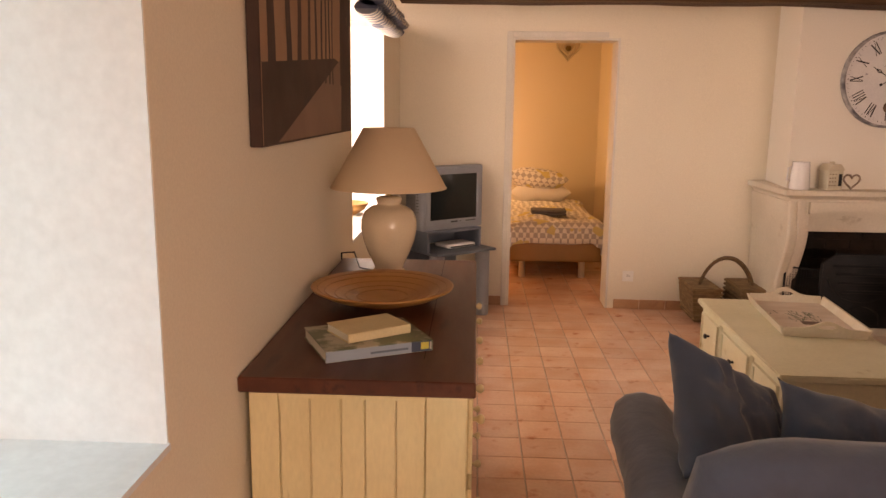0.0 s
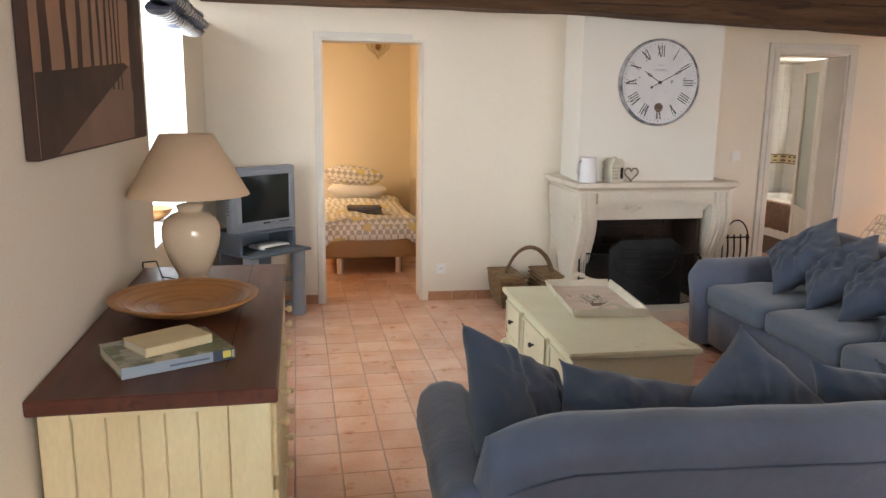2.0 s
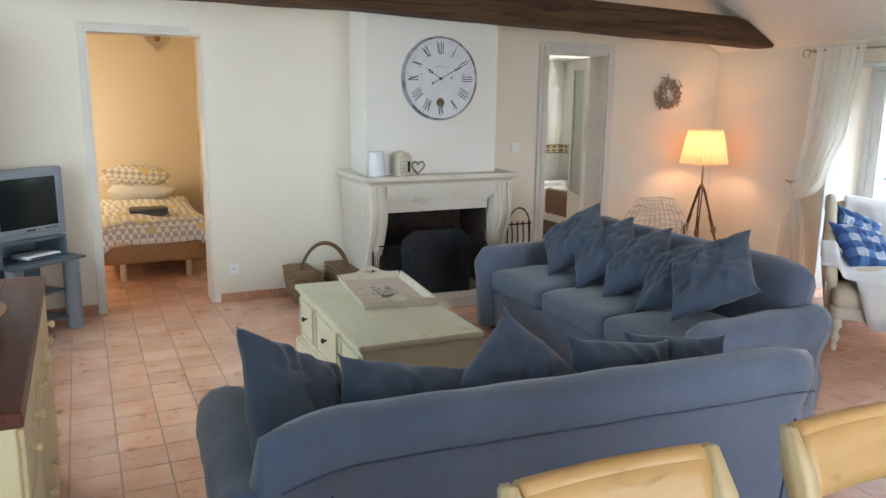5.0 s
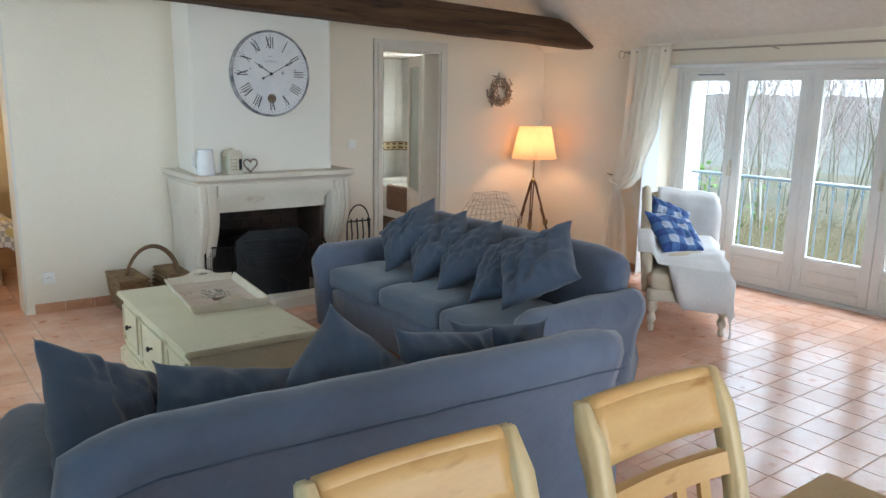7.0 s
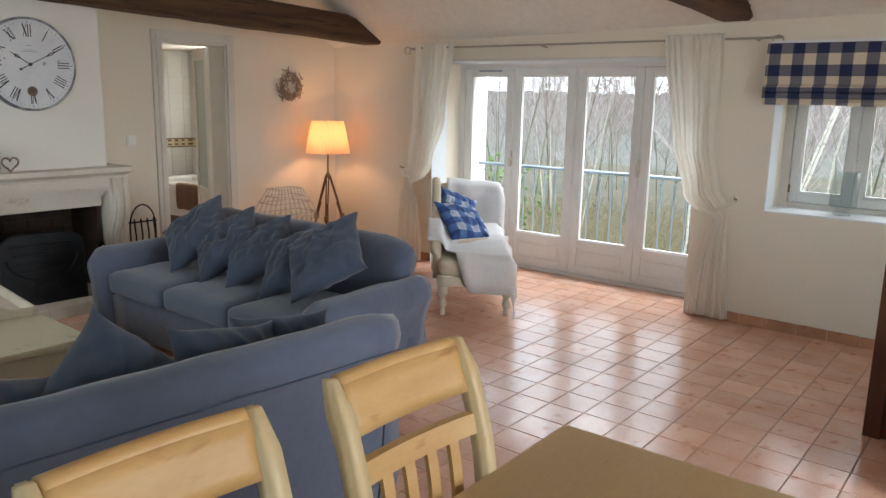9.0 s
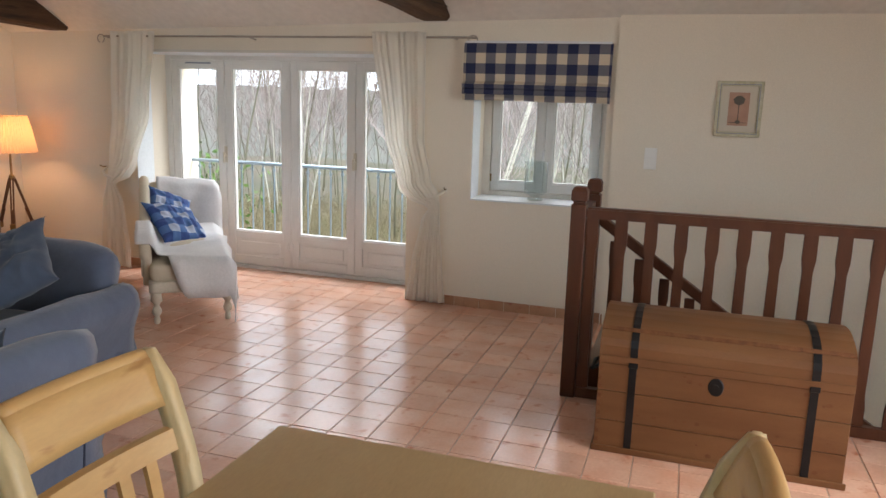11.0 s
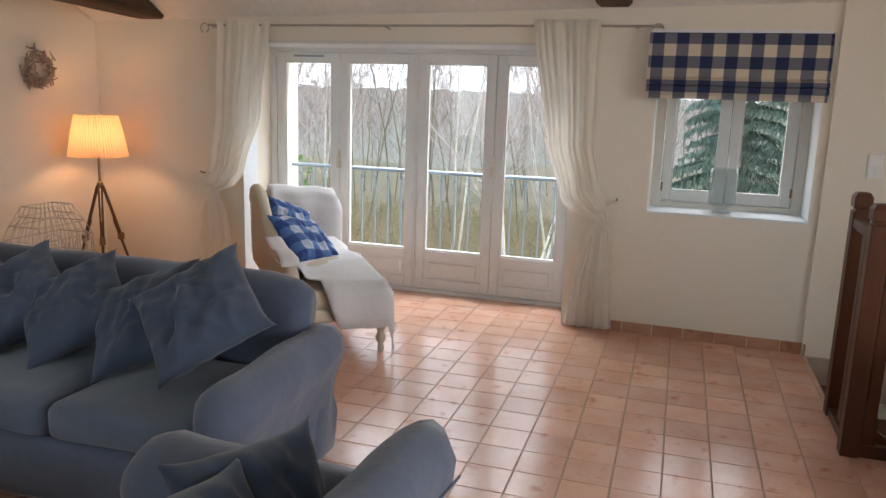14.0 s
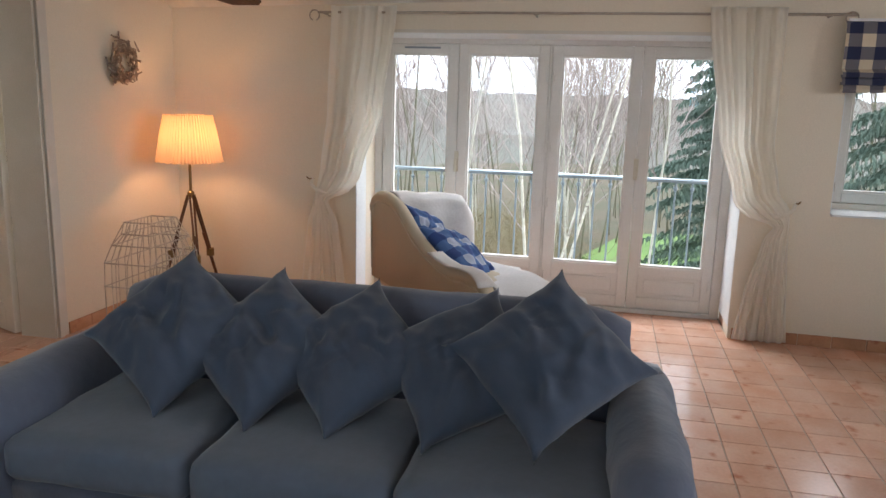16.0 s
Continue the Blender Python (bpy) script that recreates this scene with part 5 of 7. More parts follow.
# ---- coffee table ----
ct = thing("coffee_table", pose(1.665, 3.70, 0, 0, 0, -1.5), "cream painted coffee table with drawers and small dark knobs, plinth base", "table")
TX, TY, TH = 0.345, 0.68, 0.44
part("tabletop", boxes((-TX, TX, -TY, TY, TH - 0.03, TH), (-TX + 0.012, TX - 0.012, -TY + 0.012, TY - 0.012, TH - 0.045, TH - 0.03), bevel=0.006, seg=2), M_CREAM2, ct)
part("body", boxes((-TX + 0.03, TX - 0.03, -TY + 0.03, TY - 0.03, 0.08, TH - 0.045)), M_CREAM2, ct)
part("plinth", boxes((-TX, TX, -TY, TY, 0.0, 0.085), (-TX + 0.012, TX - 0.012, -TY + 0.012, TY - 0.012, 0.085, 0.10), bevel=0.005), M_CREAM2, ct)
for sx in (-1, 1):
    xf = sx * (TX - 0.03)
    for y0, y1 in ((0.30, 0.62), (-0.22, 0.22), (-0.62, -0.30)):
        z0, z1 = 0.14, 0.37
        a = sorted((xf, xf + sx * 0.008))
        dr = part("drawer", boxes((a[0], a[1], y0, y1, z0, z1), bevel=0.002), M_CREAM2, ct)
        b = sorted((xf + sx * 0.008, xf + sx * 0.016))
        part("bead", boxes((b[0], b[1], y0, y1, z1 - 0.014, z1), (b[0], b[1], y0, y1, z0, z0 + 0.014), (b[0], b[1], y0, y0 + 0.014, z0 + 0.014, z1 - 0.014), (b[0], b[1], y1 - 0.014, y1, z0 + 0.014, z1 - 0.014), bevel=0.002), M_CREAM2, dr)
        bm = bmesh.new()
        lathe(bm, [(0.007, 0), (0.006, 0.012), (0.014, 0.018), (0.016, 0.026), (0.009, 0.032)], 12, axis=Matrix.Translation((xf + sx * 0.008, (y0 + y1) / 2, 0.265)) @ Matrix.Rotation(radians(90 * sx), 4, "Y"))
        part("knob", bm, M_BLACK, dr, "small dark round knob")
    for y in (-0.26, 0.26):
        for o in (-0.014, 0.014):
            b = sorted((xf, xf + sx * 0.010))
            part("moulding", boxes((b[0], b[1], y + o - 0.006, y + o + 0.006, 0.10, TH - 0.045), bevel=0.003), M_CREAM2, ct)

tr = thing("tray", pose(1.79, 3.955, 0.441, 0, 0, -6), "whitewashed wooden tray with cut-out handles and a printed sprig of herbs", "tray")
part("base_board", boxes((-0.19, 0.19, -0.335, 0.335, 0.0, 0.012)), mat("blush_board", (0.66, 0.56, 0.48), (0.58, 0.47, 0.39), rough=0.5, scale=4, stretch=(1, 4, 1)), tr)


def handle_end(y, s):
    bm = bmesh.new()
    n = 16
    top = [(-0.20 + 0.40 * i / n, 0.05 + 0.045 * math.exp(-((i / n - 0.5) / 0.17) ** 2)) for i in range(n + 1)]
    hole = lambda x: 0.012 * math.sqrt(max(0, 1 - (x / 0.05) ** 2))
    for i in range(n):
        (xa, za), (xb, zb) = top[i], top[i + 1]
        ha, hb = hole(xa), hole(xb)
        segs = [(0.0, 0.058 - ha, 0.0, 0.058 - hb), (0.058 + ha, za, 0.058 + hb, zb)] if (ha or hb) else [(0.0, za, 0.0, zb)]
        for l0, h0, l1, h1 in segs:
            lo = [Vector((xa, y + s * 0.35 * l0, l0)), Vector((xb, y + s * 0.35 * l1, l1)), Vector((xb, y + s * 0.35 * h1, h1)), Vector((xa, y + s * 0.35 * h0, h0))]
            hi = [p + Vector((0, s * 0.012, 0)) for p in lo]
            loft(bm, [lo, hi])
    bmesh.ops.remove_doubles(bm, verts=bm.verts[:], dist=0.0004)
    part("handle_end", bm, M_PWOOD, tr)


handle_end(-0.335, -1)
handle_end(0.335, 1)
for s in (-1, 1):
    bm = bmesh.new()
    ps = [(s * 0.19, -0.345, 0), (s * 0.21, -0.352, 0.05), (s * 0.222, -0.352, 0.05), (s * 0.202, -0.345, 0)]
    loft(bm, [[Vector(p) for p in ps], [Vector((p[0], -p[1], p[2])) for p in ps]])
    part("side_rail", bm, M_PWOOD, tr)
bm = bmesh.new()
rnd = random.Random(2)
for k in range(80):
    x, y = rnd.gauss(0, 0.045), rnd.uniform(-0.10, 0.13)
    a, L = rnd.gauss(0.2, 0.6), rnd.uniform(0.02, 0.06)
    w = 0.0025
    c, s_ = math.cos(a), math.sin(a)
    v = [(x - w, y, 0.0127), (x + w, y, 0.0127), (x + w + L * s_, y - L * c, 0.0127), (x - w + L * s_, y - L * c, 0.0127)]
    bm.faces.new([bm.verts.new(p) for p in v])
part("printed_sprig", bm, plain("herb_print", (0.10, 0.13, 0.08), 0.6), tr)
part("printed_bowl", boxes((-0.045, 0.05, -0.155, -0.09, 0.0121, 0.0128)), plain("bowl_print", (0.12, 0.07, 0.05), 0.6), tr)

# ---- sideboard ----
sbd = thing("sideboard", pose(-0.325, 2.41, 0), "cream painted plank-sided sideboard with a dark mahogany-stained top", "cabinet")
CX, CY, CH = 0.283, 0.745, 0.892
part("worktop", boxes((-0.303, 0.303, -0.768, 0.768, CH - 0.042, CH), bevel=0.004), M_MAHOG, sbd)
part("worktop_joint", boxes((0.16, 0.162, -0.6, 0.768, CH - 0.0005, CH + 0.0004), (-0.30, -0.298, -0.5, 0.5, CH - 0.0005, CH + 0.0004)), M_SOOT, sbd)
part("body", boxes((-CX, CX, -CY + 0.012, CY - 0.012, 0.04, CH - 0.042)), M_CREAM, sbd)
for s in (-1, 1):
    y = s * (CY - 0.012)
    edges = [-0.283, -0.205, -0.125, -0.045, 0.018, 0.098, 0.175, 0.283]
    for a, b in zip(edges, edges[1:]):
        stile = a == edges[0] or b == edges[-1]
        yy = sorted((y, y + s * (0.014 if stile else 0.007)))
        part("plank", boxes((a + 0.0015, b - 0.0015, yy[0], yy[1], 0.06, CH - 0.046), bevel=0.002), M_CREAM, sbd)
    yy = sorted((y, y + s * 0.012))
    part("top_rail", boxes((-0.205, 0.175, y + (s * 0.007 if s > 0 else -0.012), y + (0.012 if s > 0 else -0.007), CH - 0.062, CH - 0.043)), M_CREAM, sbd)
part("plinth", boxes((-CX - 0.006, CX + 0.008, -CY - 0.004, CY + 0.004, 0.0, 0.07), bevel=0.003), M_CREAM, sbd)
for i in range(3):
    y0 = -0.72 + i * 0.485
    for z0, z1 in ((0.62, 0.83), (0.12, 0.58)):
        dr = part("drawer", boxes((CX, CX + 0.014, y0, y0 + 0.47, z0, z1), bevel=0.004), M_CREAM, sbd)
        for f in (0.12, 0.35):
            bm = bmesh.new()
            lathe(bm, [(0.007, 0), (0.006, 0.010), (0.012, 0.016), (0.015, 0.024), (0.010, 0.032), (0.003, 0.034)], 14, axis=Matrix.Translation((CX + 0.013, y0 + f, (z0 + z1) / 2)) @ Matrix.Rotation(radians(90), 4, "Y"))
            part("knob", bm, M_CHAIRP, dr, "turned wooden knob", smooth=True)

# ---- table lamp, bowl, books ----
ZT = 0.8925
tl = thing("table_lamp", pose(-0.385, 2.90, ZT), "cream glazed urn table lamp with beige conical shade, switched off", "lamp")
bm = bmesh.new()
lathe(bm, [(0.001, 0), (0.066, 0), (0.068, 0.008), (0.062, 0.016), (0.056, 0.022), (0.066, 0.045), (0.088, 0.09), (0.106, 0.14), (0.114, 0.185), (0.113, 0.22), (0.10, 0.255), (0.074, 0.275), (0.05, 0.283), (0.046, 0.29), (0.052, 0.30), (0.052, 0.312), (0.035, 0.318), (0.012, 0.32)], 40)
part("urn_base", bm, M_URN, tl, smooth=True)
bm = bmesh.new()
lathe(bm, [(0.011, 0.318), (0.011, 0.37), (0.016, 0.372), (0.016, 0.40), (0.001, 0.402)], 12)
part("lamp_holder", bm, M_BRASS, tl)
bm = bmesh.new()
lathe(bm, [(0.236, 0.352), (0.103, 0.592), (0.100, 0.592), (0.233, 0.352), (0.236, 0.352)], 56, cap=False)
part("shade", bm, M_SHADE, tl, smooth=True)
bm = bmesh.new()
tube(bm, [(-0.06, -0.02, 0.01), (-0.13, 0.05, 0.006), (-0.17, 0.16, 0.05), (-0.24, 0.24, 0.03), (-0.255, 0.30, -0.1)], 0.0035, 6)
part("cable", bm, M_BLACK, tl)

wb = thing("wooden_bowl", pose(-0.350, 2.40, ZT), "wide shallow turned wooden dish with concentric grooves on a small foot", "bowl")
bm = bmesh.new()
lathe(bm, [(0.001, 0.0), (0.085, 0.0), (0.088, 0.008), (0.12, 0.013), (0.19, 0.032), (0.245, 0.060), (0.248, 0.066), (0.243, 0.068), (0.19, 0.047), (0.12, 0.028), (0.06, 0.022), (0.001, 0.020)], 64)
part("dish", bm, M_BOWL, wb, smooth=True)
bm = bmesh.new()
for r, z in ((0.225, 0.0612), (0.20, 0.0515), (0.165, 0.0405), (0.13, 0.031), (0.09, 0.0258)):
    tube(bm, [(r * math.cos(a), r * math.sin(a), z) for a in [2 * math.pi * k / 48 for k in range(48)]], 0.0014, 4, closed=True)
part("groove", bm, M_GROOVE, wb)


def book(at, sx, sy, h, cover, label, marks=()):
    b = thing("book", at, label, "book", "books on the sideboard")
    part("pages", boxes((-sx / 2 + 0.003, sx / 2 - 0.004, -sy / 2 + 0.004, sy / 2 - 0.004, 0.003, h - 0.003)), plain("paper", (0.72, 0.68, 0.58), 0.9), b)
    part("cover", boxes((-sx / 2, sx / 2, -sy / 2, sy / 2, 0, 0.0028), (-sx / 2, sx / 2, -sy / 2, sy / 2, h - 0.0028, h), (-sx / 2, sx / 2, -sy / 2 - 0.001, -sy / 2 + 0.002, 0.0028, h - 0.0028), bevel=0.0008), cover, b)
    for nm, bx, mt in marks:
        part(nm, boxes(bx), mt, b)
    return b


M_BK1 = mat("photo_cover", (0.42, 0.40, 0.34), (0.10, 0.13, 0.07), rough=0.3, scale=14, bump=0, local=True, lo=0.45, hi=0.55)
book(pose(-0.338, 1.935, ZT, 0, 0, 26), 0.31, 0.245, 0.033, M_BK1, "large hardback guide book with pale blue spine and photograph cover",
     (("spine_band", (-0.155, 0.09, -0.1242, -0.1232, 0.002, 0.031), plain("blue_spine", (0.30, 0.36, 0.42), 0.35)), ("spine_band", (0.09, 0.15, -0.1244, -0.1232, 0.002, 0.031), plain("navy_spine", (0.05, 0.07, 0.11), 0.35)),
      ("spine_badge", (0.118, 0.142, -0.1250, -0.1243, 0.008, 0.028), plain("yellow_badge", (0.65, 0.55, 0.12), 0.4)), ("title_bar", (0.145, 0.15, -0.1248, -0.1243, 0.006, 0.028), plain("pale_bar", (0.5, 0.5, 0.45), 0.4)),
      ("title_bar", (-0.03, 0.08, -0.1248, -0.1241, 0.012, 0.018), plain("grey_letters", (0.12, 0.16, 0.2), 0.4))))
book(pose(-0.335, 1.945, ZT + 0.0335, 0, 0, 36), 0.20, 0.14, 0.026, mat("cream_book", (0.66, 0.55, 0.34), (0.60, 0.49, 0.29), rough=0.6, scale=8), "smaller cream hardback book lying on the large one")

# ---- dining chairs and table ----
def chair(m, label):
    """x across, the back towards +y, seat towards -y."""
    c = thing("dining_chair", m, label, "chair", "dining chairs")
    W = 0.215

    def back_y(z):
        t = max(0, (z - 0.45) / 0.61)
        return 0.0 + 0.035 * math.sin(math.pi * t * 0.9) * -1 + 0.10 * t ** 2.2
    for sx in (-1, 1):
        bm = bmesh.new()
        rings = []
        for i in range(17):
            z = 1.06 * i / 16
            y = back_y(z) + (0.08 * (1 - z / 0.45) if z < 0.45 else 0)
            t = 0.020 if z < 0.95 else 0.024
            w = 0.018 + 0.006 * (z > 0.5)
            x = sx * (W - 0.022)
            k = 1.0 if i < 16 else 0.6
            rings.append([(x - w * k, y - t * k, z), (x + w * k, y - t * k, z), (x + w * k, y + t * k, z), (x - w * k, y + t * k, z)])
        loft(bm, rings)
        es = [e for e in bm.edges if abs(e.verts[0].co.z - e.verts[1].co.z) > 0.01]
        bmesh.ops.bevel(bm, geom=es, offset=0.006, segments=2, affect="EDGES")
        part("back_stile", bm, M_CHAIRP, c, smooth=True)
        part("front_leg", boxes((sx * (W - 0.045) - 0.02, sx * (W - 0.045) + 0.02, -0.40, -0.36, 0, 0.43), bevel=0.005), M_CHAIRP, c)

    def rail(z0, z1, th, name, bow=0.012, x=W - 0.04, top=False):
        bm = bmesh.new()
        rings = []
        n = 14
        for i in range(n + 1):
            f = -1 + 2 * i / n
            dy = bow * (1 - f * f)
            ring = []
            zs = [z0 + (z1 - z0) * k / 4 for k in range(5)]
            for z in zs:
                ring.append((f * x, back_y(z) + dy - th / 2, z))
            for z in zs[::-1]:
                ring.append((f * x, back_y(z) + dy + th / 2, z))
            rings.append(ring)
        loft(bm, rings)
        if top:
            tube(bm, [(-x + 2 * x * i / n, back_y(1.05) + bow * (1 - (2 * i / n - 1) ** 2) + 0.006, 1.046) for i in range(n + 1)], 0.020, 10)
        part(name, bm, M_CHAIR, c, smooth=top)
    rail(0.950, 1.050, 0.026, "top_rail", top=True)
    rail(0.855, 0.900, 0.022, "mid_rail")
    rail(0.50, 0.54, 0.022, "lower_rail")
    for k in range(4):
        x = -0.105 + 0.07 * k
        bm = bmesh.new()
        rings = []
        for i in range(9):
            z = 0.535 + 0.325 * i / 8
            y = back_y(z) + 0.018 * (1 - (x / W) ** 2)
            rings.append([(x - 0.015, y - 0.006, z), (x + 0.015, y - 0.006, z), (x + 0.015, y + 0.006, z), (x - 0.015, y + 0.006, z)])
        loft(bm, rings)
        part("slat", bm, M_CHAIR, c)
    part("seat", boxes((-0.22, 0.22, -0.42, 0.02, 0.43, 0.46), bevel=0.01, seg=2), M_CHAIR, c)
    part("seat_rail", boxes((-0.19, 0.19, -0.39, -0.37, 0.36, 0.43), (-0.19, -0.17, -0.37, 0.0, 0.36, 0.43), (0.17, 0.19, -0.37, 0.0, 0.36, 0.43)), M_CHAIRP, c)
    return c


CHL = "cream painted slat-back dining chair with rubbed golden top rail"
ch = chair(pose(0.885, 0.490, 0, 0, 0, -3), CHL)
copy_thing(ch, pose(1.455, 0.465, 0, 0, 0, -3))
copy_thing(ch, pose(1.49, -0.60, 0, 0, 0, 180))
copy_thing(ch, pose(0.90, -0.60, 0, 0, 0, 180))
tb = thing("dining_table", pose(1.28, -0.06, 0, 0, 0, 0), "waxed light wood dining table with cream painted legs", "table")
part("tabletop", boxes((-0.72, 0.715, -0.47, 0.485, 0.728, 0.76), bevel=0.004), M_TABLE, tb)
part("apron", boxes((-0.65, 0.65, 0.40, 0.42, 0.63, 0.728), (-0.65, 0.65, -0.42, -0.40, 0.63, 0.728), (-0.65, -0.63, -0.40, 0.40, 0.63, 0.728), (0.63, 0.65, -0.40, 0.40, 0.63, 0.728)), M_CHAIRP, tb)
for sx in (-1, 1):
    for sy in (-1, 1):
        bm = bmesh.new()
        lathe(bm, [(0.025, 0), (0.03, 0.05), (0.022, 0.08), (0.034, 0.3), (0.04, 0.5), (0.028, 0.56), (0.036, 0.60), (0.036, 0.728)], 16, at=(sx * 0.62, sy * 0.39, 0))
        part("leg", bm, M_CHAIRP, tb, smooth=True)


# ---- television corner ----
st = thing("tv_stand", pose(-0.25, 5.42, 0, 0, 0, 40) @ Matrix.Diagonal((1, 1, 0.85, 1)), "grey corner television stand with curved silver front columns", "tv stand")
part("shelf", boxes((-0.24, 0.32, -0.22, 0.20, 0.60, 0.622), bevel=0.006), M_GREYD, st)
part("lower_shelf", boxes((-0.22, 0.22, -0.12, 0.19, 0.10, 0.12), (-0.22, 0.22, -0.12, 0.19, 0.33, 0.345)), M_GREYD, st)
part("rear_board", boxes((-0.22, 0.24, 0.17, 0.19, 0.0, 0.60)), M_GREYD, st)
for x in (-0.19, 0.265):
    bm = bmesh.new()
    lathe(bm, [(0.052, 0.0), (0.055, 0.01), (0.055, 0.60)], 20, at=(x, -0.12 if x > 0 else -0.15, 0))
    part("column", bm, M_GREYTV, st, smooth=False)
ris = thing("tv_riser", pose(-0.252, 5.445, 0.5295, 0, 0, 40) @ Matrix.Diagonal((1.05, 0.8, 1.13, 1)), "grey shelf riser under the television, open at the front", "shelf")
part("riser_box", boxes((-0.24, 0.24, -0.15, 0.25, 0.115, 0.132), (-0.24, -0.222, -0.15, 0.25, 0, 0.115), (0.222, 0.24, -0.15, 0.25, 0, 0.115), (-0.222, 0.222, 0.23, 0.25, 0, 0.115), bevel=0.002), M_GREYD, ris)
bx = thing("decoder_box", pose(-0.252, 5.445, 0.5305, 0, 0, 40) @ pose(0.08, -0.02, 0), "flat white set-top box on the riser shelf", "decoder")
bm = soft_block(0.26, 0.18, 0.035, 0.015, 6, at=(0, 0, 0.0175))
part("case", bm, M_WHITE, bx, smooth=True)
part("front_strip", boxes((-0.11, 0.11, -0.092, -0.088, 0.010, 0.02)), M_BLACK, bx)
tv = thing("television", pose(-0.258, 5.46, 0.681, 0, 0, 40) @ Matrix.Diagonal((1.08, 0.8, 1.08, 1)), "silver-grey cathode-ray television, switched off", "television")
bm = bmesh.new()
rr = lambda sx, z0, z1, y: [(-sx, y, z0), (sx, y, z0), (sx, y, z1), (-sx, y, z1)]
loft(bm, [rr(0.255, 0.0, 0.425, -0.13), rr(0.262, 0.0, 0.43, -0.10), rr(0.262, 0.0, 0.43, -0.02), rr(0.23, 0.02, 0.40, 0.03), rr(0.16, 0.05, 0.30, 0.33)])
bmesh.ops.bevel(bm, geom=bm.edges[:], offset=0.006, segments=2, affect="EDGES")
part("casing", bm, M_GREYTV, tv)
part("bezel", boxes((-0.235, 0.235, -0.142, -0.13, 0.375, 0.41), (-0.235, 0.235, -0.142, -0.13, 0.035, 0.068), (-0.235, -0.20, -0.142, -0.13, 0.068, 0.375), (0.20, 0.235, -0.142, -0.13, 0.068, 0.375), bevel=0.004), M_GREYTV, tv)
bm = bmesh.new()
n = 8
g = [[bm.verts.new((-0.2 + 0.4 * i / n, -0.133 - 0.010 * (1 - (2 * i / n - 1) ** 2) * (1 - (2 * j / n - 1) ** 2), 0.068 + 0.307 * j / n)) for j in range(n + 1)] for i in range(n + 1)]
for i in range(n):
    for j in range(n):
        bm.faces.new((g[i][j], g[i + 1][j], g[i + 1][j + 1], g[i][j + 1]))
part("screen", bm, M_SCREEN, tv, smooth=True)
part("maker_badge", boxes((-0.03, 0.03, -0.1435, -0.1415, 0.046, 0.056)), M_BLACK, tv)
part("button_row", boxes((0.10, 0.19, -0.1435, -0.1415, 0.048, 0.054), (0.05, 0.06, -0.1435, -0.1415, 0.048, 0.054)), M_BLACK, tv)
bm = bmesh.new()
for i in range(9):
    box(bm, -0.262, -0.2595, -0.07, -0.03, 0.12 + i * 0.02, 0.128 + i * 0.02)
part("side_vents", bm, M_BLACK, tv)
bm = bmesh.new()
tube(bm, [(-0.42, 4.9, 0.45), (-0.44, 4.8, 0.2), (-0.38, 4.7, 0.02), (-0.2, 4.9, 0.012), (-0.1, 5.3, 0.012)], 0.004, 6)
cb = thing("cable", pose(0, 0, 0), "thin black power cable hanging behind the sideboard", "cable")
part("wire", bm, M_BLACK, cb)

# ---- west wall: canvas, blind, ledge dish ----
cv = thing("canvas_picture", pose(-0.627, 2.53, 1.95), "large unframed canvas print of a sepia avenue of bare trees", "picture")
M_CV1 = mat("sepia_print", (0.30, 0.165, 0.105), (0.38, 0.225, 0.15), rough=0.7, scale=2.5, bump=0.1, bscale=250)
M_CV2 = mat("sepia_path", (0.25, 0.15, 0.11), (0.20, 0.12, 0.09), rough=0.7, scale=4, bump=0.1, bscale=250)
M_CV3 = mat("sepia_dark", (0.035, 0.018, 0.014), (0.07, 0.035, 0.025), rough=0.7, scale=4, bump=0.1, bscale=250)
part("canvas", boxes((0, 0.034, -0.71, 0.71, -0.49, 0.49), bevel=0.003), M_CV3, cv)


def poly(bm, pts, x=0.0348):
    bm.faces.new([bm.verts.new((x, y, z)) for y, z in pts])


bm = bmesh.new()
poly(bm, [(-0.705, -0.485), (0.705, -0.485), (0.705, 0.485), (-0.705, 0.485)], 0.0344)
part("printed_sky", bm, M_CV1, cv)
bm = bmesh.new()

poly(bm, [(-0.70, -0.485), (0.70, -0.485), (0.70, -0.24), (0.33, -0.20), (-0.70, -0.27)])
part("print_ground", bm, M_CV3, cv)
bm = bmesh.new()
poly(bm, [(-0.55, -0.483), (0.45, -0.483), (0.48, -0.2), (0.44, -0.2)], 0.0352)
part("print_path", bm, M_CV2, cv)
rnd = random.Random(4)
for y, w, lean_ in ((-0.60, 0.035, 0.02), (-0.40, 0.028, -0.02), (-0.27, 0.024, 0.03), (-0.12, 0.018, 0.0), (-0.02, 0.016, 0.01), (0.08, 0.014, 0.0), (0.15, 0.012, 0.01), (0.22, 0.012, 0), (0.28, 0.01, 0.0), (0.56, 0.05, -0.03), (0.48, 0.03, 0.0), (0.64, 0.035, 0.01)):
    L = [(y - w * (1.3 - 0.6 * k / 8) + lean_ * k / 8 + 0.006 * math.sin(k * 1.7 + y * 30), -0.30 + 0.78 * k / 8) for k in range(9)]
    Rr = [(p[0] + 2 * w * (1.2 - 0.6 * k / 8), p[1]) for k, p in enumerate(L)]
    bm = bmesh.new()
    poly(bm, L + Rr[::-1], 0.0356)
    part("printed_tree", bm, M_CV3, cv)
bm = bmesh.new()
poly(bm, [(0.40, 0.05), (0.70, -0.05), (0.70, 0.485), (0.30, 0.485), (0.36, 0.25)], 0.0354)
part("printed_foliage", bm, M_CV3, cv)


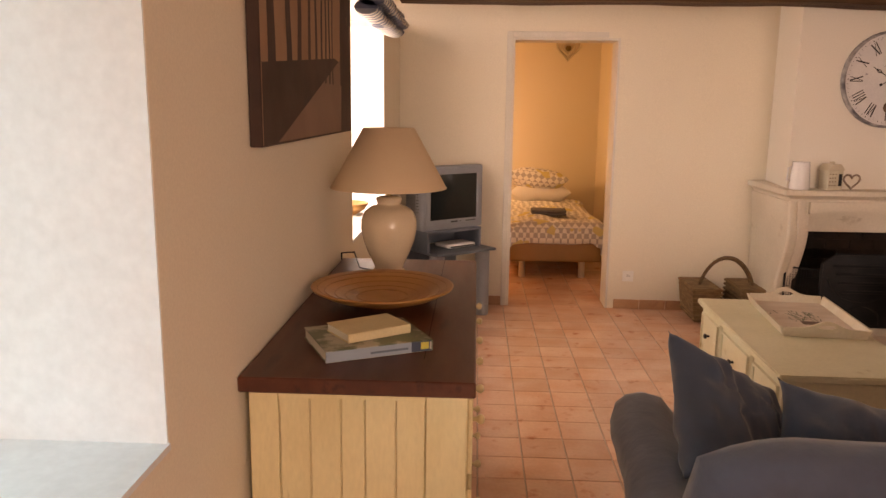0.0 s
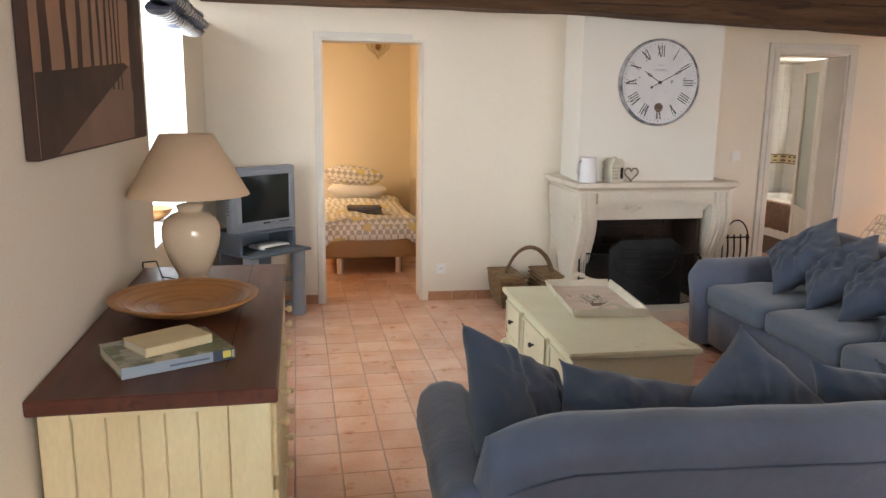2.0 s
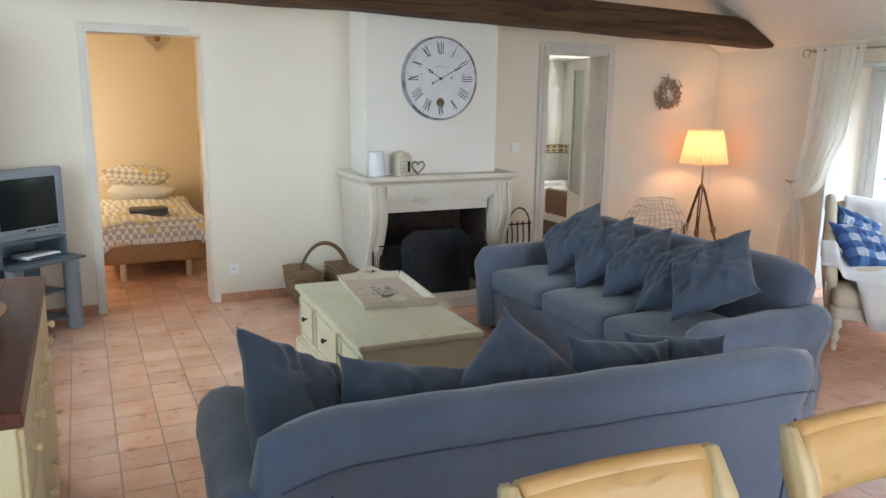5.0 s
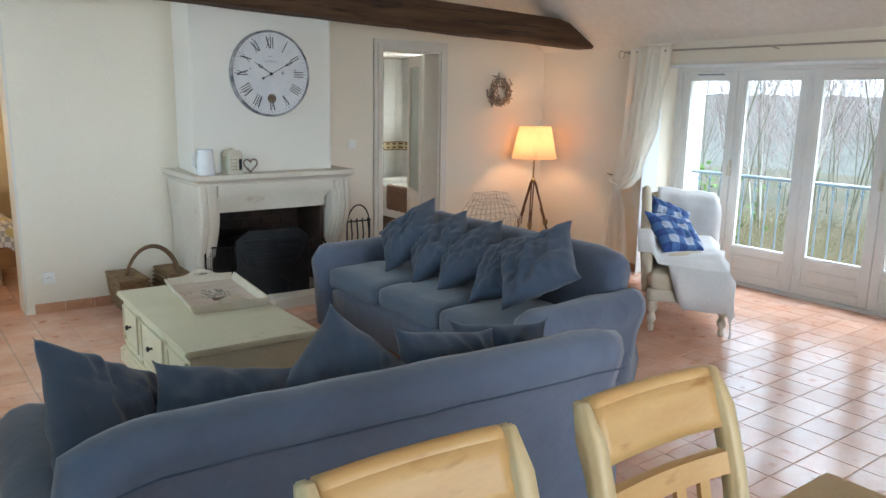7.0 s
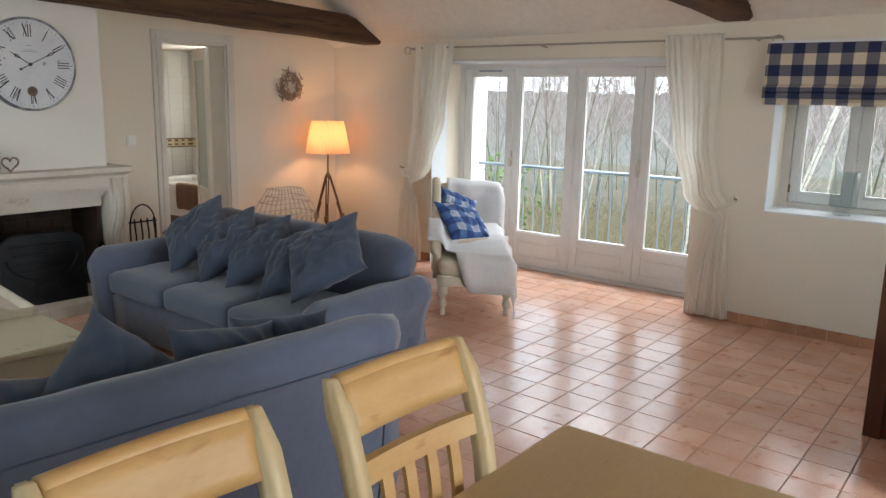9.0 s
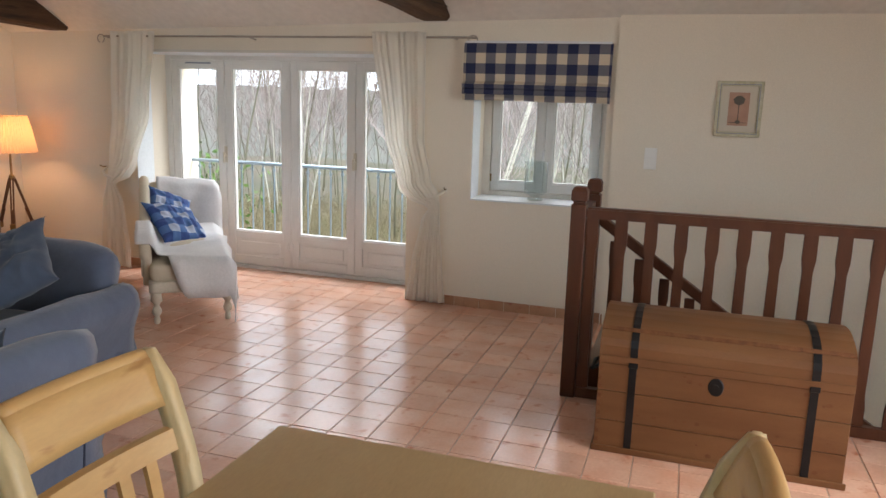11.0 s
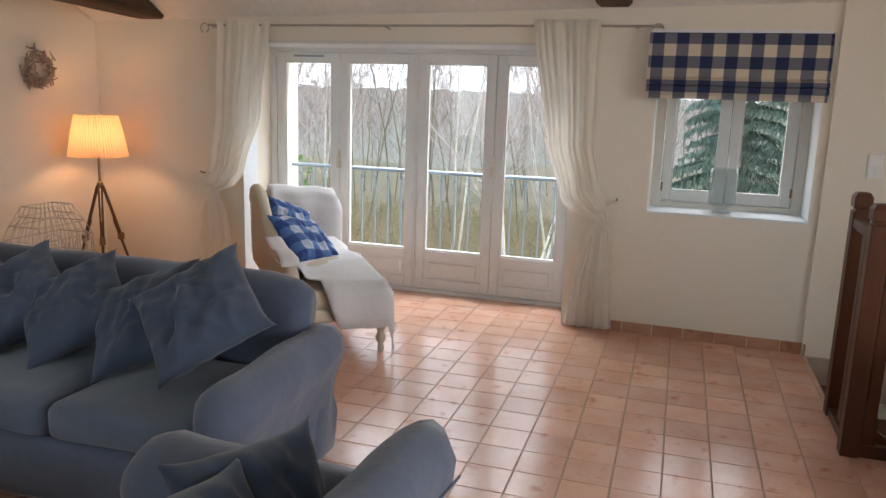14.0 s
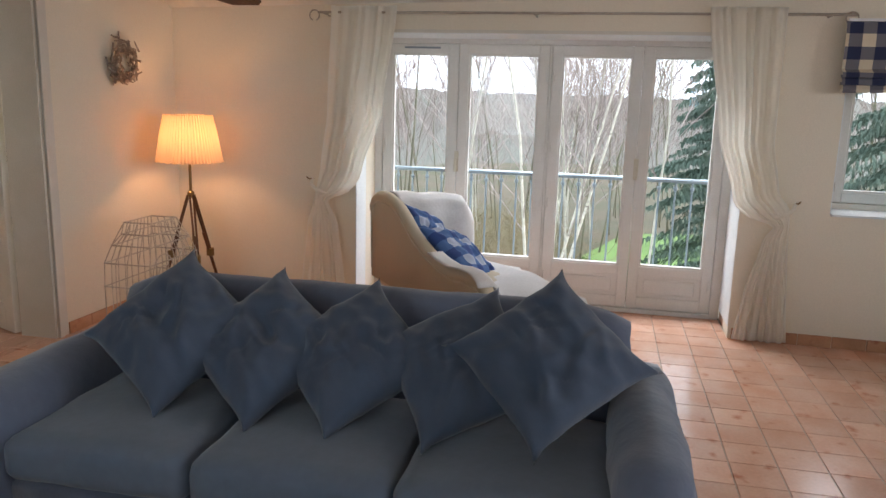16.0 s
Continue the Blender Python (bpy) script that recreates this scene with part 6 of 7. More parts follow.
def roman_blind(at, W, H, mats, label, folds=2, deep=0.05):
    t = thing("roman_blind", at, label, "blind")
    bm = bmesh.new()
    pts = [(0.0, 0.0), (0.012, -0.01)]
    n = 14
    for k in range(n):
        f = k / (n - 1)
        pts.append((0.014 + 0.012 * math.sin(math.pi * f), -0.01 - f * (H - 0.12)))
    z = -(H - 0.12) - 0.01
    for f in range(folds):
        pts += [(deep, z - 0.02), (deep + 0.006, z - 0.05), (0.022, z - 0.052), (0.018, z - 0.035)]
        z -= 0.045
    pts += [(0.03, z - 0.03), (0.026, z - 0.05), (0.008, z - 0.048)]
    rings = []
    m = 26
    for i in range(m + 1):
        y = -W / 2 + W * i / m
        rings.append([(x + 0.004 * noise.noise(Vector((y * 4, zz * 6, 2))), y, zz + 0.004 * noise.noise(Vector((y * 3, 9, 1)))) for x, zz in pts])
    loft(bm, rings, cap=False, closed=False)
    part("fabric", bm, mats, t, smooth=False)
    part("head_rail", boxes((-0.0, 0.018, -W / 2 + 0.01, W / 2 - 0.01, -0.004, 0.012)), M_WHITE, t)
    return t


M_PLAID = check("blue_plaid", (0.62, 0.53, 0.40), (0.15, 0.145, 0.17), (0.018, 0.026, 0.075), 0.0745, ("Y", "Z"))
roman_blind(pose(5.91, 0.575, 2.03, 0, 0, 180 + 1.7), 1.08, 0.385, M_PLAID, "partly raised dark blue and cream check roman blind")
M_PLAID2 = check("grey_blue_print", (0.55, 0.52, 0.46), (0.16, 0.19, 0.25), (0.07, 0.09, 0.15), 0.035, ("Y", "Z"))
for i, (y, z) in enumerate(((4.12, 2.12),)):
    b = thing("roman_blind", pose(-0.62, y, z), "gathered roman blind in a grey-blue patterned fabric, pulled up", "blind")
    for k in range(3):
        bm = bmesh.new()
        rings = []
        for j in range(31):
            yy = -0.64 + 1.28 * j / 30
            r = 0.05 + 0.012 * noise.noise(Vector((yy * 5, k, 3)))
            cz = -k * 0.05 + 0.02 * noise.noise(Vector((yy * 2.3, k * 3.1, 7)))
            rings.append([(0.06 + 0.03 * (k % 2) + 1.2 * r * math.cos(a) + 0.01 * noise.noise(Vector((yy * 9, a, k))), yy, cz + 0.7 * r * math.sin(a)) for a in [2 * math.pi * q / 10 for q in range(10)]])
        loft(bm, rings)
        part("fold", bm, M_PLAID2, b, smooth=True)
ld = thing("wooden_dish", pose(-0.80, 4.35, 0.924), "small pale turned wooden dish on the window ledge", "bowl")
bm = bmesh.new()
lathe(bm, [(0.001, 0), (0.05, 0.0), (0.10, 0.03), (0.125, 0.07), (0.118, 0.07), (0.09, 0.035), (0.001, 0.02)], 32)
part("dish", bm, M_BOWL, ld, smooth=True)

# ---- curtains and rod ----
def edge(rows, z):
    """Outer and inner y of a curtain at height z, between rows of (z, outer y, inner y) from the top down."""
    for (z0, a0, b0), (z1, a1, b1) in zip(rows, rows[1:]):
        if z >= z1:
            f = min(1.0, max(0.0, (z0 - z) / (z0 - z1)))
            f = f * f * (3 - 2 * f) * 0.5 + f * 0.5
            return a0 + (a1 - a0) * f, b0 + (b1 - b0) * f
    return rows[-1][1:]


def curtain(rows, tie, label, mirror, sag):
    """Muslin that gathers to its tieback, sags over it on the inner side and falls to the floor."""
    t = thing("curtain", pose(0, 0, 0), label, "curtain", "muslin curtains")
    ty, tz = tie
    zt = rows[0][0]
    levels, m = 60, 90
    rnd = random.Random(mirror + 3)
    waves = [(k, rnd.uniform(0, 6), rnd.uniform(0.5, 1.0)) for k in (2, 4, 6, 9)]
    bm = bmesh.new()
    vs = []
    for k in range(levels + 1):
        z = zt + 0.03 - (zt + 0.03 - 0.012) * k / levels
        yo, yi = edge(rows, z)
        w = abs(yi - yo)
        near = math.exp(-((z - tz) / 0.10) ** 2)
        row = []
        for i in range(m + 1):
            u = i / m
            g = 0.0
            for c, ph, am in waves:
                g += am * math.sin(2 * math.pi * c * u ** 1.15 + ph + 0.8 * noise.noise(Vector((u * 2, z * 1.4, c + mirror)))) / (1 + 0.16 * c)
            x = 5.925 + (0.007 + 0.012 * min(1, w / 0.3)) * g * (1 - 0.5 * near) + 0.012 * noise.noise(Vector((u * 4, z * 2.5, mirror)))
            x -= 0.05 * near * math.sin(math.pi * u)
            drop = sag * u ** 1.6 * math.exp(-((z - tz - 0.06) / 0.14) ** 2)
            row.append(bm.verts.new((min(x, 5.962), yo + (yi - yo) * u + 0.004 * math.cos(7 * u + 3 * z), max(z - drop, 0.008))))
        vs.append(row)
    for a, b in zip(vs, vs[1:]):
        for i in range(len(a) - 1):
            bm.faces.new((a[i], b[i], b[i + 1], a[i + 1]))
    o = part("cloth", bm, M_CURT, t, smooth=True)
    sm = o.modifiers.new("thickness", "SOLIDIFY")
    sm.thickness = 0.002
    bm = bmesh.new()
    tube(bm, [(5.985, ty - mirror * 0.05, tz + 0.03), (5.90, ty - mirror * 0.02, tz), (5.855, ty + mirror * 0.03, tz - 0.03), (5.88, ty + mirror * 0.09, tz - 0.05), (5.955, ty + mirror * 0.10, tz - 0.04)], 0.012, 8)
    part("tieback", bm, M_CURT, t, smooth=True)
    bm = bmesh.new()
    tube(bm, [(6.0, ty - mirror * 0.045, tz + 0.03), (5.93, ty - mirror * 0.05, tz + 0.035), (5.90, ty - mirror * 0.055, tz + 0.05)], 0.006, 6)
    part("tieback_hook", bm, M_BRASS, t)


curtain([(2.08, 4.33, 3.87), (1.40, 4.37, 3.97), (1.01, 4.42, 4.12), (0.88, 4.45, 4.22), (0.80, 4.47, 4.37), (0.60, 4.52, 4.29), (0.19, 4.56, 4.235), (0.0, 4.57, 4.23)], (4.46, 0.89), "sheer white muslin curtain tied back beside the french doors", -1, 0.05)
curtain([(2.08, 1.43, 1.875), (1.30, 1.43, 1.755), (0.98, 1.37, 1.64), (0.89, 1.30, 1.55), (0.79, 1.29, 1.38), (0.68, 1.285, 1.44), (0.3, 1.25, 1.52), (0.0, 1.22, 1.56)], (1.30, 0.89), "sheer white muslin curtain tied back near the small window", 1, 0.07)
rod = thing("curtain_rod", pose(5.95, 0, 2.07), "thin grey-brown iron curtain rod with ring ends on brackets", "curtain rod")
M_ROD = mat("rod_iron", (0.38, 0.33, 0.28), (0.46, 0.40, 0.34), rough=0.5, scale=20, metal=0.5, bump=0)
bm = bmesh.new()
tube(bm, [(0, 1.04, 0), (0, 4.44, 0)], 0.0085, 8)
part("pole", bm, M_ROD, rod)
for y, s in ((1.10, -1), (4.44, 1)):
    bm = bmesh.new()
    tube(bm, [(0, y + 0.035 * s * math.cos(a) + 0.03 * s, -0.02 + 0.035 * math.sin(a)) for a in [math.pi * k / 8 for k in range(-3, 12)]], 0.005, 6)
    part("ring_end", bm, M_ROD, rod)
for y in (1.2, 2.95, 4.38):
    bm = bmesh.new()
    tube(bm, [(0.06, y, -0.02), (0.04, y, -0.02), (0, y, -0.012)], 0.006, 6)
    tube(bm, [(-0.01, y - 0.03, 0.0), (-0.015, y, -0.015), (-0.01, y + 0.03, 0.0)], 0.006, 6)
    part("bracket", bm, M_ROD, rod)

# ---- chaise longue ----
SIDE = ((1.68, 0.80), (1.63, 0.87), (1.55, 0.895), (1.38, 0.892), (1.26, 0.865), (1.14, 0.805), (0.99, 0.715), (0.785, 0.643), (0.60, 0.606), (0.46, 0.594), (0.33, 0.612), (0.20, 0.612), (0.12, 0.58), (0.08, 0.53))


def side_top(x):
    """Height of the chaise's scrolled side at x along its length: a rolled crest, a long fall and a small scroll at its end."""
    for (x0, z0), (x1, z1) in zip(SIDE, SIDE[1:]):
        if x >= x1:
            return z0 + (z1 - z0) * min(1.0, max(0.0, (x0 - x) / (x0 - x1)))
    return SIDE[-1][1]


CHM = pose(4.72, 2.70, 0, 0, 0, 39)
cl = thing("chaise_longue", CHM, "cream upholstered chaise longue with whitewashed turned legs", "chaise")
for x in (0.06, 1.52):
    for y in (-0.24, 0.24):
        bm = bmesh.new()
        lathe(bm, [(0.012, 0), (0.02, 0.01), (0.022, 0.04), (0.014, 0.055), (0.026, 0.07), (0.034, 0.095), (0.026, 0.12), (0.018, 0.135), (0.03, 0.155), (0.04, 0.17), (0.036, 0.20), (0.036, 0.25)], 18, at=(x, y, 0))
        part("leg", bm, M_PWOOD, cl, smooth=True)
bm = soft_block(1.62, 0.58, 0.09, 0.02, 8, at=(0.80, 0, 0.275))
part("seat_rail", bm, M_PWOOD, cl, smooth=True)
bm = soft_block(1.60, 0.57, 0.15, 0.055, 14, puff=0.03, wrinkle=0.004, at=(0.80, 0, 0.375))
part("seat_pad", bm, M_CANVASB, cl, smooth=True)
bm = bmesh.new()
sec = [(1.30, 0.40), (1.34, 0.60), (1.38, 0.74), (1.42, 0.83), (1.47, 0.87), (1.53, 0.87), (1.57, 0.83), (1.565, 0.775), (1.52, 0.73), (1.50, 0.62), (1.48, 0.30), (1.32, 0.30)]
loft(bm, [[(x + 0.12 + 0.01 * (1 if abs(y) < 0.27 else -0.5), y, 0.3 + (z - 0.3) * (0.93 if y > -0.1 else 0.88) - (0.012 if abs(y) > 0.27 else 0)) for x, z in sec] for y in [-0.29, -0.275, -0.2, -0.1, 0, 0.1, 0.2, 0.275, 0.29]])
part("head_end", bm, M_CANVASB, cl, smooth=True)
bm = bmesh.new()
rings = []
for k in range(41):
    x = 1.68 - 1.60 * k / 40
    top = side_top(x)
    r = min(0.03, (top - 0.36) / 4)
    rings.append([(x, 0.262, 0.28), (x, 0.258, top - 2.2 * r), (x, 0.266, top - 0.6 * r), (x, 0.288, top), (x, 0.318, top - 0.1 * r), (x, 0.340, top - 0.8 * r), (x, 0.338, top - 1.8 * r), (x, 0.322, top - 2.6 * r), (x, 0.320, 0.28)])
loft(bm, rings)
part("side_back", bm, M_CANVASB, cl, smooth=True)
bm = bmesh.new()
pts = []
for k in range(41):
    x = 1.68 - 1.60 * k / 40
    pts.append((x, 0.326, side_top(x) - 0.075))
pts = [(1.67, 0.324, 0.34)] + pts + [(0.09, 0.324, 0.34)]
tube(bm, pts, 0.006, 6)
part("scroll_moulding", bm, M_PWOOD, cl, smooth=True)


def drape(name_label, fn, nu, nv, fringe=None):
    t = thing("throw", CHM, name_label, "throw", "white throws")
    bm = bmesh.new()
    g = [[bm.verts.new(fn(i / nu, j / nv)) for j in range(nv + 1)] for i in range(nu + 1)]
    for i in range(nu):
        for j in range(nv):
            bm.faces.new((g[i][j], g[i + 1][j], g[i + 1][j + 1], g[i][j + 1]))
    o = part("cloth", bm, M_THROW, t, smooth=True)
    s = o.modifiers.new("thickness", "SOLIDIFY")
    s.thickness = 0.006
    if fringe:
        bm = bmesh.new()
        rnd = random.Random(6)
        for k in range(70):
            p = fn(*fringe(k / 69))
            tube(bm, [p, p + Vector((rnd.gauss(0, 0.006), rnd.gauss(0, 0.006), -0.03)), p + Vector((rnd.gauss(0, 0.012), rnd.gauss(0, 0.012), -0.075))], 0.003, 4, r1=0.0015)
        part("fringe", bm, M_THROW, t)
    return t


def seat_cover(u, v):
    """u along the seat from head to foot, v across from the wall side to the room side."""
    k = min(1.0, max(0.0, (v - 0.12) / 0.35))
    x = 1.35 - (1.25 + 0.19 * k * k * (3 - 2 * k)) * u
    reach = min(1.0, max(0.0, (0.95 - x) / 0.25))
    y0 = 0.25 + 0.115 * reach
    y = y0 - (y0 + 0.35) * v
    z = 0.487 + 0.012 * math.sin(x * 7 + y * 9) + 0.014 * noise.noise(Vector((x * 5, y * 6, 1)))
    if y > 0.21:
        k = min(1.0, (y - 0.21) / 0.05)
        z += reach * max(0.0, side_top(x) + 0.014 - z) * k * k * (3 - 2 * k)
    if y < -0.255:
        d = -0.255 - y
        y, z = -0.30 - 0.015 * math.sin(x * 17), z - d * 2.3 - 0.10 * max(0, u - 0.55)
    if x < 0.0:
        d = -x
        x, z = -0.035 - 0.008 * math.sin(y * 22), z - d * (3.2 - 1.5 * (y > 0.2))
    return Vector((x, y, z))


drape("crumpled white fringed throw spread over the chaise seat", seat_cover, 44, 30, lambda f: (0.55 + 0.45 * f, 1.0))


def head_cover(u, v):
    """u over the head end from the front to the rear, v across."""
    path = [(1.27, 0.50), (1.31, 0.62), (1.35, 0.76), (1.41, 0.86), (1.47, 0.90), (1.54, 0.90), (1.60, 0.85), (1.61, 0.74), (1.60, 0.62), (1.60, 0.48)]
    k = u * (len(path) - 1)
    i = min(int(k), len(path) - 2)
    a, b = path[i], path[i + 1]
    x, z = a[0] + (b[0] - a[0]) * (k - i), a[1] + (b[1] - a[1]) * (k - i)
    y = 0.20 - 0.66 * v
    x -= 0.10 * v * v
    w = 0.012 * math.sin(y * 25 + z * 6) + 0.012 * noise.noise(Vector((u * 6, v * 5, 3)))
    if y < -0.29:
        d = -0.29 - y
        z -= d * 3.0
        y = -0.312 - 0.012 * math.sin(x * 30)
    z = 0.3 + (z - 0.3) * (0.955 - 0.06 * v)
    return Vector((x + 0.10 + w * (1 if u < 0.5 else -1), y, z + 0.5 * w))


drape("white cloth draped over the head of the chaise", head_cover, 36, 26)
M_PLAIDC = check("blue_white_check", (0.46, 0.52, 0.64), (0.07, 0.15, 0.36), (0.03, 0.07, 0.23), 0.075, ("X", "Z"))
CM = CHM
throw_cushion(CM @ pose(0.86, 0.06, 0.575) @ pose(0, 0, 0, 0, 0, -42) @ pose(0, 0, 0, -52, 0, 0) @ pose(0, 0, 0, 0, 18, 0), 0.47, 0.14, 61, "blue and white checked cushion leaning on the chaise head", M_PLAIDC, group="checked cushions")
throw_cushion(CM @ pose(1.18, 0.10, 0.64) @ pose(0, 0, 0, 0, 0, -50) @ pose(0, 0, 0, -40, 0, 0) @ pose(0, 0, 0, 0, 30, 0), 0.40, 0.12, 62, "blue and white checked cushion behind another on the chaise", M_PLAIDC, group="checked cushions")

# ---- floor lamp, cage, wreath ----
fl = thing("floor_lamp", pose(5.65, 5.28, 0), "lit tripod floor lamp with pleated cream shade, dark wooden legs", "lamp")
bm = bmesh.new()
rings = []
n = 120
for r0, z in ((0.225, 1.035), (0.205, 1.13), (0.185, 1.24), (0.158, 1.355)):
    rings.append([((r0 + 0.004 * math.cos(i * math.pi)) * math.cos(2 * math.pi * i / n), (r0 + 0.004 * math.cos(i * math.pi)) * math.sin(2 * math.pi * i / n), z + 0.003 * math.sin(i * 1.3)) for i in range(n)])
loft(bm, rings, cap=False)
M_LSHADE = bpy.data.materials.new("pleated_shade_lit")
M_LSHADE.use_nodes = True
sn, sl_ = M_LSHADE.node_tree.nodes, M_LSHADE.node_tree.links
sn.remove(sn["Principled BSDF"])
dfz, trz, mxs = sn.new("ShaderNodeBsdfDiffuse"), sn.new("ShaderNodeBsdfTranslucent"), sn.new("ShaderNodeMixShader")
dfz.inputs[0].default_value, trz.inputs[0].default_value = (0.66, 0.54, 0.42, 1), (0.66, 0.47, 0.32, 1)
mxs.inputs[0].default_value = 0.55
sl_.new(dfz.outputs[0], mxs.inputs[1])
sl_.new(trz.outputs[0], mxs.inputs[2])
sl_.new(mxs.outputs[0], sn["Material Output"].inputs[0])
part("shade", bm, M_LSHADE, fl)
bm = bmesh.new()
tube(bm, [(0, 0, 0.80), (0, 0, 1.12)], 0.010, 10)
lathe(bm, [(0.016, 0.78), (0.024, 0.79), (0.024, 0.82), (0.014, 0.83)], 16)
tube(bm, [(-0.155, 0, 1.348), (0.155, 0, 1.348)], 0.003, 5)
tube(bm, [(0, -0.155, 1.348), (0, 0.155, 1.348)], 0.003, 5)
part("stem", bm, M_BRASS, fl)
for k in range(3):
    a = radians(100 + 120 * k)
    bm = bmesh.new()
    c, s = math.cos(a), math.sin(a)
    for o in (-0.012, 0.012):
        tube(bm, [(0.02 * c - o * s, 0.02 * s + o * c, 0.80), (0.16 * c - o * s * 0.7, 0.16 * s + o * c * 0.7, 0.36)], 0.008, 6)
    tube(bm, [(0.10 * c, 0.10 * s, 0.52), (0.27 * c, 0.27 * s, 0.0)], 0.013, 8, r1=0.009)
    part("leg", bm, M_TRIPOD, fl)
    bm = bmesh.new()
    box(bm, -0.02, 0.02, -0.022, 0.022, -0.03, 0.03, bevel=0.004, m=Matrix.Translation((0.155 * c, 0.155 * s, 0.37)) @ Matrix.Rotation(a, 4, "Z"))
    part("leg_clamp", bm, M_BRASS, fl)
bm = bmesh.new()
tube(bm, [(0, 0, 0.62), (0.0, 0, 0.30), (0.16, 0.02, 0.22), (0.0, 0.05, 0.24), (-0.12, 0.0, 0.30)], 0.003, 5)
part("brace_chain", bm, M_BRASS, fl)

cg = thing("wire_basket", pose(4.99, 5.17, 0, 0, 0, 0), "rusty-white wire house-shaped basket standing behind the sofa", "basket")
bm = bmesh.new()


def cage_ring(w, d, z):
    return [(-w, -d, z), (w, -d, z), (w, d, z), (-w, d, z)]


for w, d, z in ((0.271, 0.15, 0.01), (0.271, 0.15, 0.18), (0.271, 0.15, 0.36), (0.262, 0.15, 0.50), (0.213, 0.13, 0.60), (0.156, 0.10, 0.66), (0.139, 0.09, 0.73)):
    tube(bm, cage_ring(w, d, z), 0.0045, 5, closed=True)
for i in range(9):
    f = -1 + i / 4
    for s in (-1, 1):
        tube(bm, [(f * 0.27, s * 0.15, 0.01), (f * 0.27, s * 0.15, 0.36), (f * 0.262, s * 0.15, 0.50), (f * 0.213, s * 0.13, 0.60), (f * 0.156, s * 0.10, 0.66), (f * 0.139, s * 0.09, 0.73)], 0.0032, 4)
for i in range(5):
    f = -1 + i / 2
    for s in (-1, 1):
        tube(bm, [(s * 0.27, f * 0.15, 0.01), (s * 0.27, f * 0.15, 0.36), (s * 0.262, f * 0.15, 0.5), (s * 0.213, f * 0.13, 0.60), (s * 0.139, f * 0.09, 0.73)], 0.0032, 4)
part("wire_frame", bm, M_WIRE, cg)
for s in (-1, 1):
    bm = bmesh.new()
    tube(bm, [(s * 0.13 + 0.115 * math.cos(a), -0.155, 0.42 + 0.13 * math.sin(a)) for a in [2 * math.pi * k / 20 for k in range(20)]], 0.004, 5, closed=True)
    tube(bm, [(s * 0.13 + 0.055 * math.cos(a), -0.155, 0.42 + 0.06 * math.sin(a)) for a in [2 * math.pi * k / 14 for k in range(14)]], 0.004, 5, closed=True)
    part("scroll", bm, M_WIRE, cg)

wx, wy = 5.46, ny(5.46)
wr_ = thing("wreath", pose(wx, wy - 0.045, 1.69), "round wreath of grey-brown driftwood twigs hung on the wall", "wreath")
rnd = random.Random(11)
twig = None
for k in range(120):
    a = rnd.uniform(0, 2 * math.pi)
    r = rnd.gauss(0.105, 0.026)
    bm = bmesh.new()
    p = Vector((r * math.cos(a), rnd.uniform(-0.03, 0.03), r * math.sin(a)))
    d = Vector((-math.sin(a) + rnd.gauss(0, 0.6), rnd.gauss(0, 0.35), math.cos(a) + rnd.gauss(0, 0.6))).normalized() * rnd.uniform(0.025, 0.05)
    tube(bm, [p - d, p + Vector((0, 0, rnd.gauss(0, 0.004))), p + d], rnd.uniform(0.005, 0.009), 5, r1=0.004)
    part("twig", bm, M_TWIG, wr_)
bm = bmesh.new()
tube(bm, [(0, 0.03, 0.13), (0, 0.035, 0.18), (0.01, 0.04, 0.20)], 0.006, 5)
part("hanging_loop", bm, M_TWIG, wr_)

# ---- chest ----
HX = 3.775
chs = thing("chest", pose(HX, -0.755, 0), "old waxed pine dome-topped trunk with dark iron straps and lock", "chest")
L2, Dp = 0.535, 0.55
for i, (z0, z1) in enumerate(((0.0, 0.155), (0.157, 0.30), (0.302, 0.435))):
    part("plank", boxes((0.0, 0.022, -L2, L2, z0 + 0.001, z1), bevel=0.002), M_PINE, chs)
    for s in (-1, 1):
        y = sorted((s * L2, s * (L2 - 0.022)))
        part("end_plank", boxes((0.0225, Dp - 0.02, y[0], y[1], z0 + 0.001, z1), bevel=0.002), M_PINE, chs)
part("back_board", boxes((Dp - 0.02, Dp, -L2, L2, 0, 0.435)), M_PINE, chs)
part("base_moulding", boxes((-0.012, 0.0, -L2 - 0.012, L2 + 0.012, 0.0, 0.03), (-0.012, Dp, L2, L2 + 0.012, 0.0, 0.03), bevel=0.003), M_PINE, chs)


def lid_arc(extra=0.0, n=12):
    return [(Dp / 2 - (Dp / 2 + extra) * math.cos(math.pi * k / n) * 1.0, 0.52 + (0.125 + extra) * math.sin(math.pi * k / n)) for k in range(n + 1)]


